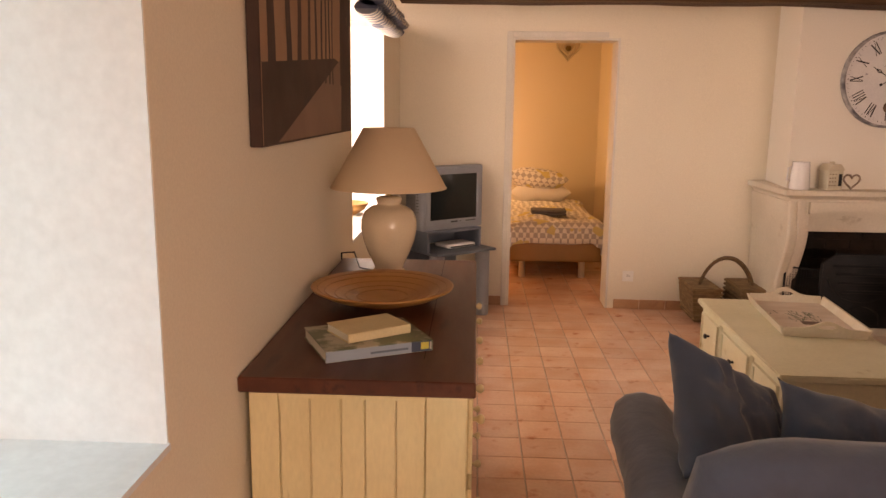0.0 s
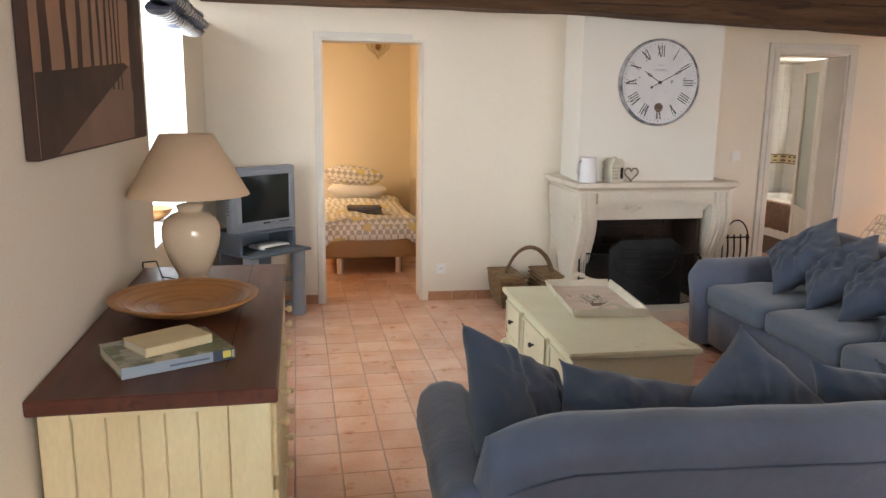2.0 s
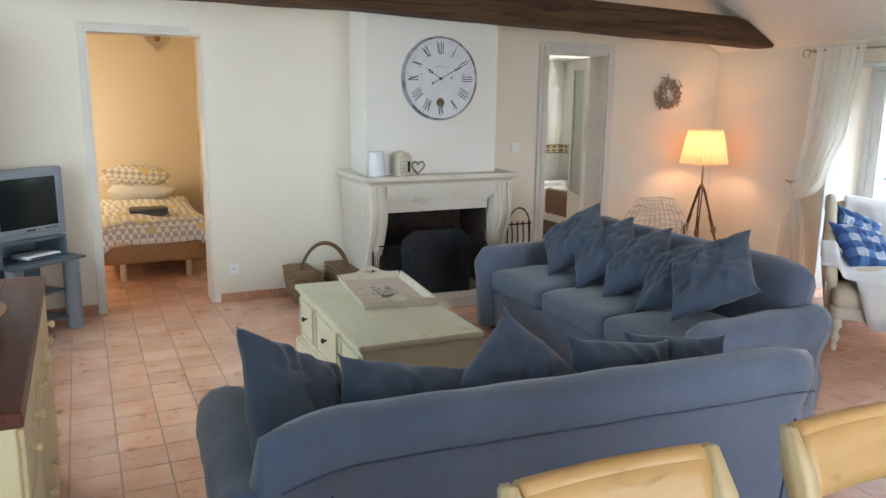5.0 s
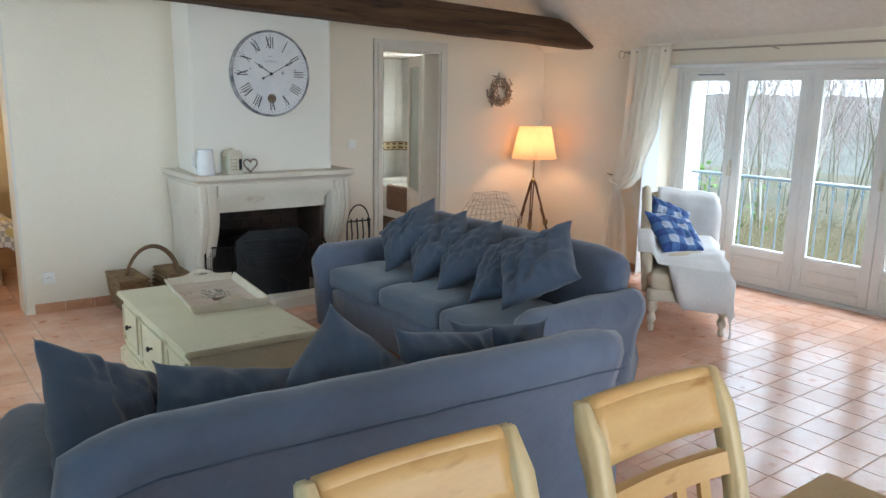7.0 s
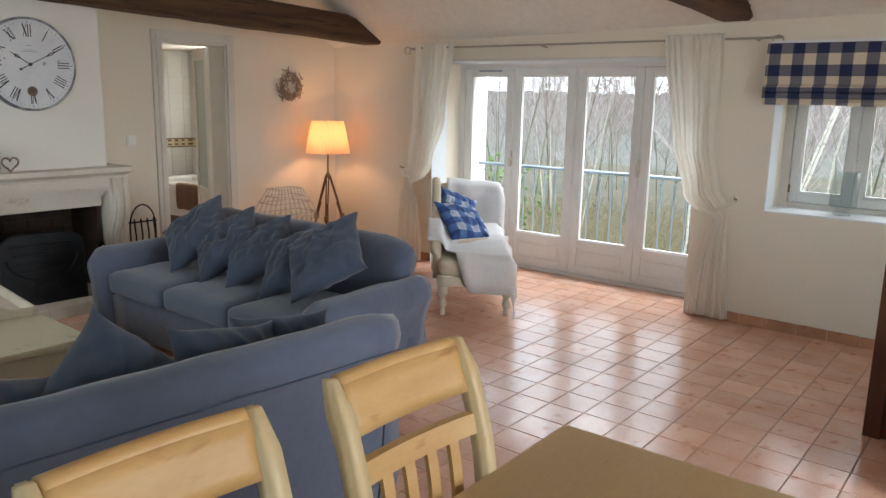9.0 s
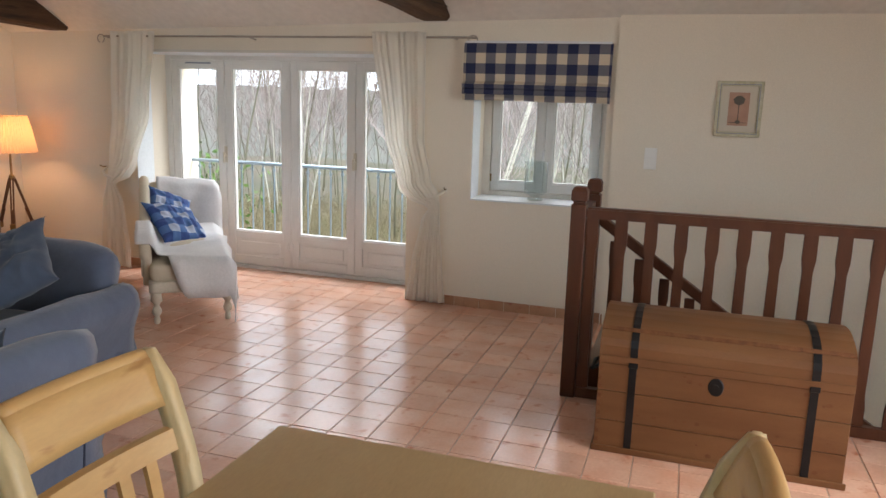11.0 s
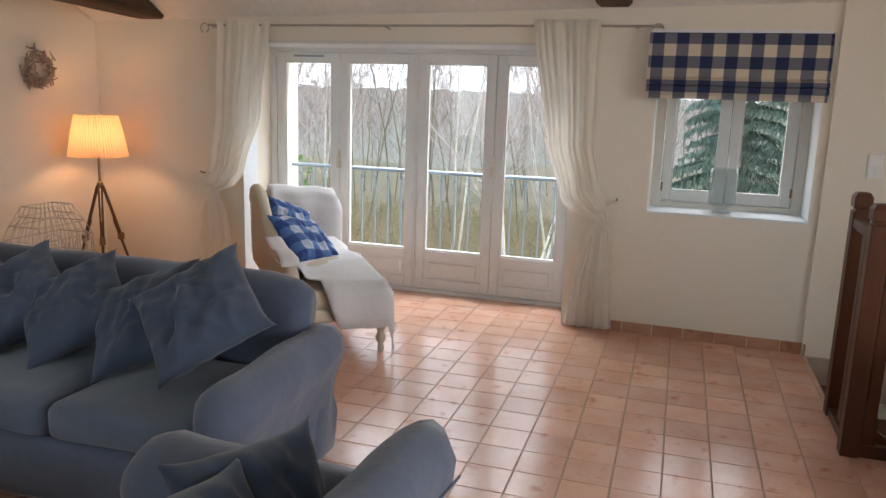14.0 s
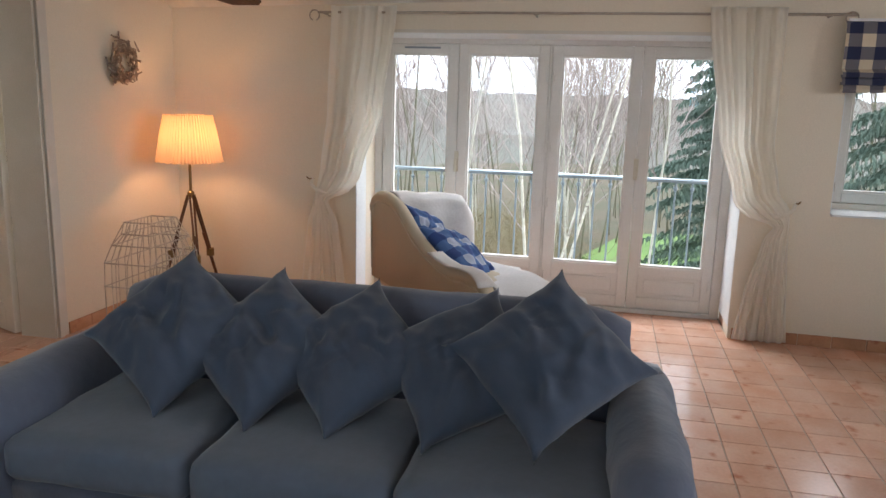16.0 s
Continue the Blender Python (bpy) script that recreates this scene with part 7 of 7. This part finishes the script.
bm = bmesh.new()
arc = [(0, 0.439)] + lid_arc() + [(Dp, 0.439)]
prism(bm, arc, -L2, L2)
part("lid", bm, M_PINE, chs)
part("lid_edge", boxes((-0.006, -0.0, -L2, L2, 0.437, 0.475), bevel=0.002), M_PINE, chs)
bm = bmesh.new()
prism(bm, [(0.036, 0.585), (0.036, 0.59), (0.05, 0.601), (0.05, 0.596)], -L2 + 0.002, L2 - 0.002)
part("lid_joint", bm, M_KNOT, chs)
for y in (0.38, -0.38):
    bm = bmesh.new()
    box(bm, -0.0035, 0, y - 0.017, y + 0.017, 0.03, 0.52)
    a0, a1 = lid_arc(0.0), lid_arc(0.0035)
    loft(bm, [[(x, y - 0.017, z), (X_, y - 0.017, Z_), (X_, y + 0.017, Z_), (x, y + 0.017, z)] for (x, z), (X_, Z_) in zip(a0, a1)])
    part("iron_strap", bm, M_IRON, chs)
    part("strap_hinge", boxes((-0.009, 0, y - 0.021, y + 0.021, 0.425, 0.45), bevel=0.002), M_IRON, chs)
bm = bmesh.new()
lathe(bm, [(0.001, 0.007), (0.012, 0.007), (0.012, 0.003), (0.03, 0.003), (0.034, 0.0)], 20, axis=Matrix.Translation((0, 0.017, 0.385)) @ Matrix.Scale(1.25, 4, (0, 0, 1)) @ Matrix.Rotation(radians(-90), 4, "Y"))
part("lock_plate", bm, M_IRON, chs)
for i in range(9):
    part("dovetail_joint", boxes((-0.0012, 0.0, L2 - 0.020, L2 - 0.002, 0.045 + i * 0.044, 0.066 + i * 0.044)), M_KNOT, chs)
bm = bmesh.new()
tube(bm, [(0.2, L2, 0.36), (0.2, L2 + 0.05, 0.33), (0.34, L2 + 0.05, 0.33), (0.34, L2, 0.36)], 0.009, 8)
part("end_handle", bm, M_IRON, chs)
rnd = random.Random(3)
bm = bmesh.new()
for k in range(26):
    y, z = rnd.uniform(-L2 + 0.05, L2 - 0.05), rnd.choice((rnd.uniform(0.05, 0.42), rnd.uniform(0.05, 0.42), 0.2))
    r = rnd.uniform(0.004, 0.013)
    vs = [bm.verts.new((-0.0008, y + r * 1.1 * math.cos(a), z + r * 0.8 * math.sin(a))) for a in [2 * math.pi * q / 9 for q in range(9)]]
    bm.faces.new(vs)
part("knot", bm, M_KNOT, chs)

# ---- stair wall: picture, switches ----
pc = thing("framed_picture", pose(5.903, -0.822, 1.606), "small framed print of a topiary tree in a pale gilt frame", "picture")
part("frame", boxes((-0.02, 0, -0.148, 0.148, 0.152, 0.184), (-0.02, 0, -0.148, 0.148, -0.184, -0.152), (-0.02, 0, -0.148, -0.116, -0.152, 0.152), (-0.02, 0, 0.116, 0.148, -0.152, 0.152), bevel=0.004), mat("pale_gilt", (0.50, 0.44, 0.28), (0.60, 0.56, 0.42), rough=0.45, scale=30, bump=0.3), pc)
part("inner_line", boxes((-0.0215, -0.02, -0.128, 0.128, 0.160, 0.165), (-0.0215, -0.02, -0.128, 0.128, -0.165, -0.160), (-0.0215, -0.02, 0.122, 0.127, -0.160, 0.160), (-0.0215, -0.02, -0.127, -0.122, -0.160, 0.160)), M_GREYTV, pc)
part("mount", boxes((-0.008, -0.004, -0.116, 0.116, -0.152, 0.152)), plain("cream_mount", (0.62, 0.56, 0.46), 0.8), pc)
part("print", boxes((-0.010, -0.0085, -0.065, 0.065, -0.11, 0.11)), mat("blush_print", (0.50, 0.30, 0.22), (0.44, 0.25, 0.18), rough=0.8, scale=12), pc)
bm = bmesh.new()
for cy, cz, r in ((0, 0.058, 0.036), (0, -0.085, 0.016)):
    bm.faces.new([bm.verts.new((-0.0108, cy + r * (1 + 0.08 * math.sin(a * 7)) * math.cos(a), cz + r * 0.85 * math.sin(a))) for a in [2 * math.pi * q / 28 for q in range(28)]])
box(bm, -0.0109, -0.0104, -0.003, 0.003, -0.07, 0.03)
box(bm, -0.0109, -0.0104, -0.055, 0.055, -0.092, -0.088)
part("print_tree", bm, plain("print_ink", (0.13, 0.11, 0.09), 0.8), pc)


def wall_plate(name, m, w, h, label, rockers=()):
    t = thing(name, m, label, "switch" if "switch" in name else "socket")
    part("plate", boxes((-w / 2, w / 2, -0.009, 0, -h / 2, h / 2), bevel=0.002), M_SWITCH, t)
    for x0, x1, z0, z1 in rockers:
        part("rocker", boxes((x0, x1, -0.013, -0.009, z0, z1), bevel=0.0015), M_SWITCH, t)
    return t


sw = wall_plate("light_switch", pose(5.904, -0.275, 1.245, 0, 0, -90), 0.085, 0.15, "white double light switch plate on the stair wall", ((-0.034, -0.001, -0.066, -0.008), (0.001, 0.034, -0.066, -0.008), (-0.034, 0.034, 0.008, 0.066)))
sw = wall_plate("light_switch", pose(3.75, ny(3.75) - 0.001, 1.195), 0.085, 0.085, "white square switch plate between fireplace and bathroom door", ((-0.03, 0.03, -0.03, 0.03),))
so = wall_plate("wall_socket", pose(1.19, ny(1.2) - 0.001, 0.265), 0.085, 0.085, "white earthed wall socket above the skirting")
bm = bmesh.new()
lathe(bm, [(0.001, 0.0095), (0.020, 0.0095), (0.024, 0.013), (0.026, 0.0095)], 20, cap=False, axis=Matrix.Rotation(radians(90), 4, "X"))
part("well", bm, M_SWITCH, so)
part("contact", boxes((-0.011, -0.006, -0.0105, -0.0093, -0.003, 0.003), (0.006, 0.011, -0.0105, -0.0093, -0.003, 0.003), (-0.003, 0.003, -0.0105, -0.0093, 0.006, 0.012)), M_BLACK, so)

# ---- vase on the sill ----
vs_ = thing("glass_vase", pose(6.10, 0.57, 0.869), "clear glass hurricane vase on a thick foot", "vase")
bm = bmesh.new()
lathe(bm, [(0.001, 0.0), (0.055, 0.0), (0.06, 0.006), (0.05, 0.02), (0.03, 0.03), (0.05, 0.04), (0.088, 0.06), (0.088, 0.30), (0.084, 0.30), (0.084, 0.066), (0.001, 0.05)], 32)
g_ = part("glass_body", bm, M_VASE, vs_, smooth=True)

# ---- by the fireplace ----
tk = thing("fire_tools", pose(3.76, 5.60, 0), "black wrought iron fire tool set on a hooped stand", "fire tools")
bm = bmesh.new()
tube(bm, [(-0.12, 0, 0), (-0.12, 0, 0.46)] + [(-0.12 * math.cos(a), 0, 0.46 + 0.19 * math.sin(a)) for a in [math.pi * k / 12 for k in range(1, 12)]] + [(0.12, 0, 0.46), (0.12, 0, 0)], 0.007, 6)
tube(bm, [(-0.13, 0, 0.50), (0.13, 0, 0.50)], 0.008, 6)
tube(bm, [(-0.14, -0.08, 0.008), (0.14, 0.08, 0.008)], 0.008, 6)
tube(bm, [(-0.14, 0.08, 0.008), (0.14, -0.08, 0.008)], 0.008, 6)
part("stand", bm, M_IRON, tk)
for x in (-0.09, -0.03, 0.03, 0.09):
    bm = bmesh.new()
    tube(bm, [(x, -0.02, 0.53), (x, -0.025, 0.48), (x + 0.012, -0.02, 0.38), (x, -0.02, 0.25), (x, -0.02, 0.08)], 0.007, 6)
    box(bm, x - 0.022, x + 0.022, -0.028, -0.012, 0.03, 0.10, bevel=0.005)
    part("tool", bm, M_IRON, tk)

lb = thing("log_basket", pose(1.86, 5.50, 0, 0, 0, 0), "woven brown log basket with a bentwood handle", "basket")
for s in (-1, 1):
    bm = bmesh.new()
    rings = []
    for k in range(9):
        f = k / 8
        w = 0.13
        x = s * (0.15 + 0.01 * math.sin(f * 3))
        z = 0.02 + 0.26 * f
        d = 0.17 + 0.03 * f
        rings.append([(x - 0.10 * (1 if s > 0 else 1) + s * 0.03 * f, -d, z), (x + 0.10 + s * 0.03 * f, -d, z), (x + 0.10 + s * 0.03 * f, d, z), (x - 0.10 + s * 0.03 * f, d, z)])
    loft(bm, rings)
    part("side_pouch", bm, M_BASKET, lb)
    bm = bmesh.new()
    for k in range(8):
        z = 0.04 + k * 0.032
        d = 0.173 + 0.03 * (z / 0.28)
        x = s * (0.15 + 0.03 * (z / 0.28))
        tube(bm, [(x - 0.104, -d, z), (x + 0.104, -d, z + 0.006), (x + 0.104, d, z), (x - 0.104, d, z + 0.004)], 0.009, 5, closed=True)
    part("weave", bm, M_BASKET, lb)
bm = bmesh.new()
tube(bm, [(-0.21 * math.cos(a), -0.05, 0.16 + 0.33 * math.sin(a)) for a in [math.pi * k / 20 for k in range(21)]], 0.013, 8)
tube(bm, [(-0.20 * math.cos(a), -0.03, 0.16 + 0.315 * math.sin(a)) for a in [math.pi * k / 20 for k in range(21)]], 0.008, 6)
part("handle", bm, M_WICKER, lb, smooth=True)

zm = 1.0465
jg = thing("white_jug", pose(2.165, 5.07, zm), "tall white glazed ceramic jug on the mantel shelf", "jug")
bm = bmesh.new()
lathe(bm, [(0.001, 0), (0.062, 0), (0.066, 0.01), (0.062, 0.09), (0.054, 0.18), (0.056, 0.185), (0.050, 0.185), (0.056, 0.09), (0.058, 0.012), (0.001, 0.01)], 32)
part("body", bm, M_WHITE, jg, smooth=True)
bm = bmesh.new()
tube(bm, [(-0.052, 0, 0.16), (-0.085, 0, 0.14), (-0.088, 0, 0.07), (-0.06, 0, 0.05)], 0.006, 6)
part("handle", bm, M_WHITE, jg, smooth=True)
hs = thing("house_lantern", pose(2.37, 5.07, zm, 0, 0, 12), "cream metal lantern shaped as a little house with cut-out windows", "lantern")
part("lantern_body", boxes((-0.055, 0.055, -0.05, 0.05, 0, 0.135), bevel=0.002), mat("cream_tin", (0.66, 0.62, 0.50), (0.58, 0.53, 0.42), rough=0.5, scale=20), hs)
bm = bmesh.new()
prism(bm, [(-0.062, 0.135), (0.062, 0.135), (0.03, 0.175), (-0.03, 0.175)], -0.055, 0.055)
box(bm, -0.012, 0.012, -0.012, 0.012, 0.175, 0.19)
part("roof", bm, M_PWOOD, hs)
part("window_opening", boxes((0.022, 0.046, -0.0515, -0.05, 0.03, 0.11)), M_BLACK, hs)
bm = bmesh.new()
for i in range(3):
    for j in range(4):
        box(bm, -0.045 + i * 0.02, -0.038 + i * 0.02, -0.0515, -0.05, 0.03 + j * 0.025, 0.037 + j * 0.025)
part("pierced_pattern", bm, M_WICKER, hs)
ht = thing("wooden_heart", pose(2.505, 5.06, zm), "small grey driftwood heart on the mantel", "ornament")
bm = bmesh.new()
hp = []
for k in range(28):
    a = 2 * math.pi * k / 28
    hp.append((0.0034 * 16 * math.sin(a) ** 3, 0, 0.062 + 0.0034 * (13 * math.cos(a) - 5 * math.cos(2 * a) - 2 * math.cos(3 * a) - math.cos(4 * a))))
tube(bm, hp, 0.0068, 6, closed=True)
part("heart", bm, M_TWIG, ht, smooth=True)

# ---- bedroom ----
bed = thing("bed", pose(0.70, 7.78, 0), "single divan bed with tan base on steel legs, made up", "bed")
for x in (-0.28, 0.28):
    for y in (-0.93, 0.85):
        bm = bmesh.new()
        lathe(bm, [(0.03, 0), (0.03, 0.15)], 16, at=(x, y, 0))
        part("leg", bm, M_CHROME, bed)
part("divan_base", soft_block(0.90, 1.96, 0.19, 0.02, 6, at=(0, 0, 0.245)), mat("tan_leatherette", (0.34, 0.19, 0.085), (0.30, 0.165, 0.07), rough=0.5, scale=4), bed, smooth=True)
part("mattress", soft_block(0.89, 1.95, 0.12, 0.04, 8, at=(0, 0, 0.40)), plain("ivory_ticking", (0.68, 0.60, 0.48), 0.9), bed, smooth=True)


def tri_print(name):
    m = mat(name, (0.66, 0.63, 0.58), (0.62, 0.59, 0.54), rough=0.9, local=True)
    n, l = m.node_tree.nodes, m.node_tree.links
    tc = n.new("ShaderNodeTexCoord")
    mp = n.new("ShaderNodeMapping")
    mp.inputs["Rotation"].default_value = (0, 0, radians(45))
    l.new(tc.outputs["Object"], mp.inputs[0])
    ck_ = n.new("ShaderNodeTexChecker")
    ck_.inputs["Scale"].default_value = 21
    ck_.inputs[1].default_value, ck_.inputs[2].default_value = (0.80, 0.78, 0.76, 1), (0.46, 0.44, 0.44, 1)
    l.new(mp.outputs[0], ck_.inputs[0])
    v = n.new("ShaderNodeTexVoronoi")
    v.inputs["Scale"].default_value = 12
    l.new(tc.outputs["Object"], v.inputs["Vector"])
    sp = n.new("ShaderNodeSeparateColor")
    l.new(v.outputs["Color"], sp.inputs[0])
    gt = n.new("ShaderNodeMath")
    gt.operation, gt.inputs[1].default_value = "GREATER_THAN", 0.88
    l.new(sp.outputs[0], gt.inputs[0])
    x = n.new("ShaderNodeMix")
    x.data_type = "RGBA"
    l.new(gt.outputs[0], x.inputs[0])
    l.new(ck_.outputs[0], x.inputs[6])
    x.inputs[7].default_value = (0.66, 0.56, 0.28, 1)
    l.new(x.outputs[2], n["Principled BSDF"].inputs["Base Color"])
    return m


M_DUV = tri_print("triangle_print")
dv = thing("duvet", pose(0.70, 7.78, 0), "white duvet printed with grey and yellow triangles, spread over the bed", "bedding")
bm = bmesh.new()
nu, nv = 30, 40
g = []
for i in range(nu + 1):
    row = []
    for j in range(nv + 1):
        x = -0.62 + 1.28 * i / nu
        y = -1.06 + 1.75 * j / nv
        z = 0.51 + 0.045 * noise.noise(Vector((x * 3.5, y * 3.5, 0)))
        if abs(x) > 0.43:
            d = abs(x) - 0.43
            x = math.copysign(0.455 + 0.02 * noise.noise(Vector((y * 6, 1, 1))) + d * 0.12, x)
            z -= d * (0.9 if x < 0 else 1.25)
        if y < -0.94:
            z -= (-0.94 - y) * 1.4 * (1 if abs(x) < 0.4 else 1.2)
            y = -0.975 - (-0.94 - y) * 0.1 + 0.015 * noise.noise(Vector((x * 7, 2, 1)))
        row.append(bm.verts.new((x, y, z)))
    g.append(row)
for i in range(nu):
    for j in range(nv):
        bm.faces.new((g[i][j], g[i + 1][j], g[i + 1][j + 1], g[i][j + 1]))
o = part("cover", bm, M_DUV, dv, smooth=True)
s_ = o.modifiers.new("thickness", "SOLIDIFY")
s_.thickness = 0.035
s_.offset = 0
for k, (m, mt, lab) in enumerate(((pose(0.70, 8.50, 0.60) @ pose(0, 0, 0, 80, 0, 0), plain("white_cotton", (0.74, 0.72, 0.70), 0.9), "plain white pillow at the head of the bed"), (pose(0.66, 8.46, 0.76) @ pose(0, 0, 0, 74, 6, 0), M_DUV, "pillow in triangle print lying on the white pillow"))):
    t = thing("pillow", m, lab, "pillow", "bed pillows")
    bm = bmesh.new()
    cushion(bm, 0.66, 0.24, seed=80 + k, wrinkle=0.01)
    bmesh.ops.scale(bm, vec=(1.05, 1, 0.72), verts=bm.verts[:])
    part("case", bm, mt, t, smooth=True)
for k, z in enumerate((0.535, 0.565)):
    t = thing("folded_towel", pose(0.69, 7.25, z), "folded dark grey towel on the foot of the bed", "towel", "folded towels")
    part("towel", soft_block(0.34, 0.2, 0.03, 0.013, 8, wrinkle=0.003, seed=k, at=(0, 0, 0.015)), mat("grey_terry", (0.13, 0.12, 0.12), (0.16, 0.15, 0.15), rough=1, scale=40, bump=0.6, bscale=200), t, smooth=True)
hh_ = thing("hanging_heart", pose(1.03, 9.075, 2.26), "pale openwork heart ornament on the bedroom wall", "ornament")
bm = bmesh.new()
hp = []
for k in range(28):
    a = 2 * math.pi * k / 28
    hp.append((0.0085 * 16 * math.sin(a) ** 3, 0, 0.0085 * (13 * math.cos(a) - 5 * math.cos(2 * a) - 2 * math.cos(3 * a) - math.cos(4 * a))))
tube(bm, hp, 0.012, 6, closed=True)
tube(bm, [(0.6 * x, -0.01, 0.6 * z) for x, y, z in hp], 0.010, 6, closed=True)
part("heart_frame", bm, M_PWOOD, hh_, smooth=True)
bm = bmesh.new()
bmesh.ops.create_icosphere(bm, subdivisions=2, radius=0.035)
part("centre_knob", bm, M_BRASS, hh_, smooth=True)

# ---- bathroom ----
tub = thing("bathtub", pose(5.60, 7.30, 0), "white bathtub with a tiled side panel and brown tiled plinth", "bathtub")
bm = bmesh.new()
rg = lambda a, b, z, r=0.06: [(sx * (a - (r if q else 0)), sy * (b - (0 if q else r)), z) for sx, sy, order in ((1, 1, (0, 1)), (-1, 1, (1, 0)), (-1, -1, (0, 1)), (1, -1, (1, 0))) for q in order]
loft(bm, [rg(0.43, 0.86, 0.50), rg(0.43, 0.86, 0.56), rg(0.42, 0.85, 0.57), rg(0.36, 0.79, 0.57), rg(0.34, 0.77, 0.54), rg(0.27, 0.68, 0.18)], cap=True)
part("tub", bm, plain("white_enamel", (0.8, 0.8, 0.79), 0.12), tub, smooth=False)
part("side_panel", boxes((-0.42, -0.40, -0.85, 0.85, 0.2, 0.50), (-0.40, 0.42, -0.85, -0.83, 0.2, 0.50)), M_BTILE, tub)
part("plinth_tile", boxes((-0.42, -0.395, -0.85, 0.85, 0.0, 0.2), (-0.395, 0.42, -0.85, -0.825, 0.0, 0.2)), plain("brown_tile", (0.10, 0.05, 0.03), 0.3), tub)
tp = thing("bath_mixer", pose(5.93, 7.75, 0.57), "old-fashioned chrome bath mixer with hand shower", "tap")
bm = bmesh.new()
tube(bm, [(0, -0.07, 0), (0, -0.07, 0.10), (0, 0.07, 0.10), (0, 0.07, 0)], 0.012, 8)
tube(bm, [(0, 0, 0.10), (-0.02, 0, 0.22), (-0.03, 0.03, 0.30), (-0.06, 0.05, 0.32)], 0.010, 8)
tube(bm, [(0, 0, 0.10), (-0.09, 0, 0.09), (-0.10, 0, 0.05)], 0.011, 8)
part("mixer", bm, M_CHROME, tp, smooth=True)
tw = thing("bath_towel", pose(5.19, 7.05, 0), "brown towel hung over the bathtub rim", "towel")
bm = bmesh.new()
sec = [(-0.03, 0.30), (-0.035, 0.45), (-0.03, 0.57), (0.0, 0.588), (0.05, 0.585), (0.07, 0.56), (0.08, 0.45)]
sec2 = [(x * 0.75 + 0.004, z - 0.008) for x, z in sec[::-1]]
loft(bm, [[(x + 0.008 * math.sin(k * 1.9), -0.25 + 0.5 * k / 10, z + 0.006 * math.sin(k * 2.7)) for x, z in sec + sec2] for k in range(11)])
part("towel", bm, mat("brown_terry", (0.17, 0.10, 0.07), (0.21, 0.13, 0.09), rough=1, scale=30, bump=0.6, bscale=200), tw, smooth=True)
bw = thing("window_bathroom", pose(0, 0, 0), "narrow frosted bathroom window", "window")
bw["kind"] = "structure"
part("window_frame", boxes((6.20, 6.24, 7.35, 7.39, 1.17, 1.87), (6.20, 6.24, 7.96, 8.0, 1.17, 1.87), (6.20, 6.24, 7.39, 7.96, 1.17, 1.21), (6.20, 6.24, 7.39, 7.96, 1.83, 1.87), (6.20, 6.24, 7.39, 7.96, 1.58, 1.595)), M_TRIM, bw)


# ---- floor tiles: laid last ----
S = 0.205


def tile_mesh(bm, x0, x1, y0, y1):
    g, c, t = 0.0020, 0.0022, 0.0
    a = [bm.verts.new((x, y, -0.004)) for x, y in ((x0 + g, y0 + g), (x1 - g, y0 + g), (x1 - g, y1 - g), (x0 + g, y1 - g))]
    g += c
    b = [bm.verts.new((x, y, t)) for x, y in ((x0 + g, y0 + g), (x1 - g, y0 + g), (x1 - g, y1 - g), (x0 + g, y1 - g))]
    for i in range(4):
        bm.faces.new((a[i], a[(i + 1) % 4], b[(i + 1) % 4], b[i]))
    bm.faces.new(b)


def floor_tiles():
    """Whole tiles of 0.205 m; those near the walk are parts, the rest one joined field."""
    one = bmesh.new()
    tile_mesh(one, -S / 2, S / 2, -S / 2, S / 2)
    me = bpy.data.meshes.new("floor_tile")
    one.to_mesh(me)
    one.free()
    me.materials.append(M_TILE)
    field = bmesh.new()
    holder = thing("tile_paving", pose(0, 0, 0), "terracotta tile paving, matt orange-pink with darker flashing", "floor")
    holder["kind"] = "structure"
    areas = [(WEST, 6.12, YS, 5.81), (6.12, 6.41, 1.58, 4.18), (-1.7, 1.42, 5.81, 9.1), (3.75, 6.05, 5.81, 8.3)]
    n = 0
    for k, (ax0, ax1, ay0, ay1) in enumerate(areas):
        for i in range(math.floor(ax0 / S) - 1, math.ceil(ax1 / S) + 1):
            for j in range(math.floor(ay0 / S) - 1, math.ceil(ay1 / S) + 1):
                x0, x1, y0, y1 = max(i * S, ax0), min((i + 1) * S, ax1), max(j * S, ay0), min((j + 1) * S, ay1)
                if x1 - x0 < 0.02 or y1 - y0 < 0.02:
                    continue
                if k == 0 and x1 > 4.46 and y0 < -0.03:
                    if x0 >= 4.45 or y1 <= -0.03 and x0 > 4.44:
                        if y1 > -0.03:
                            y0 = -0.03
                        else:
                            continue
                    elif y1 <= 0.0:
                        x1 = 4.45
                near = (0 < i * S < 0.7 and 1.8 < y0 < 5.3) or (2.9 < x0 < 5.6 and 0.1 < y0 < 2.4 and not (x0 < 3.7 and y0 > 1.9))
                if near and k == 0 and x1 - x0 > 0.2 and y1 - y0 > 0.2 and n < 295:
                    o = new("tile", me)
                    o.parent = holder
                    o.location = ((x0 + x1) / 2, (y0 + y1) / 2, 0)
                    n += 1
                else:
                    tile_mesh(field, x0, x1, y0, y1)
    f = part("tile_field", field, M_TILE, holder)
    f["kind"] = "stuff"


floor_tiles()
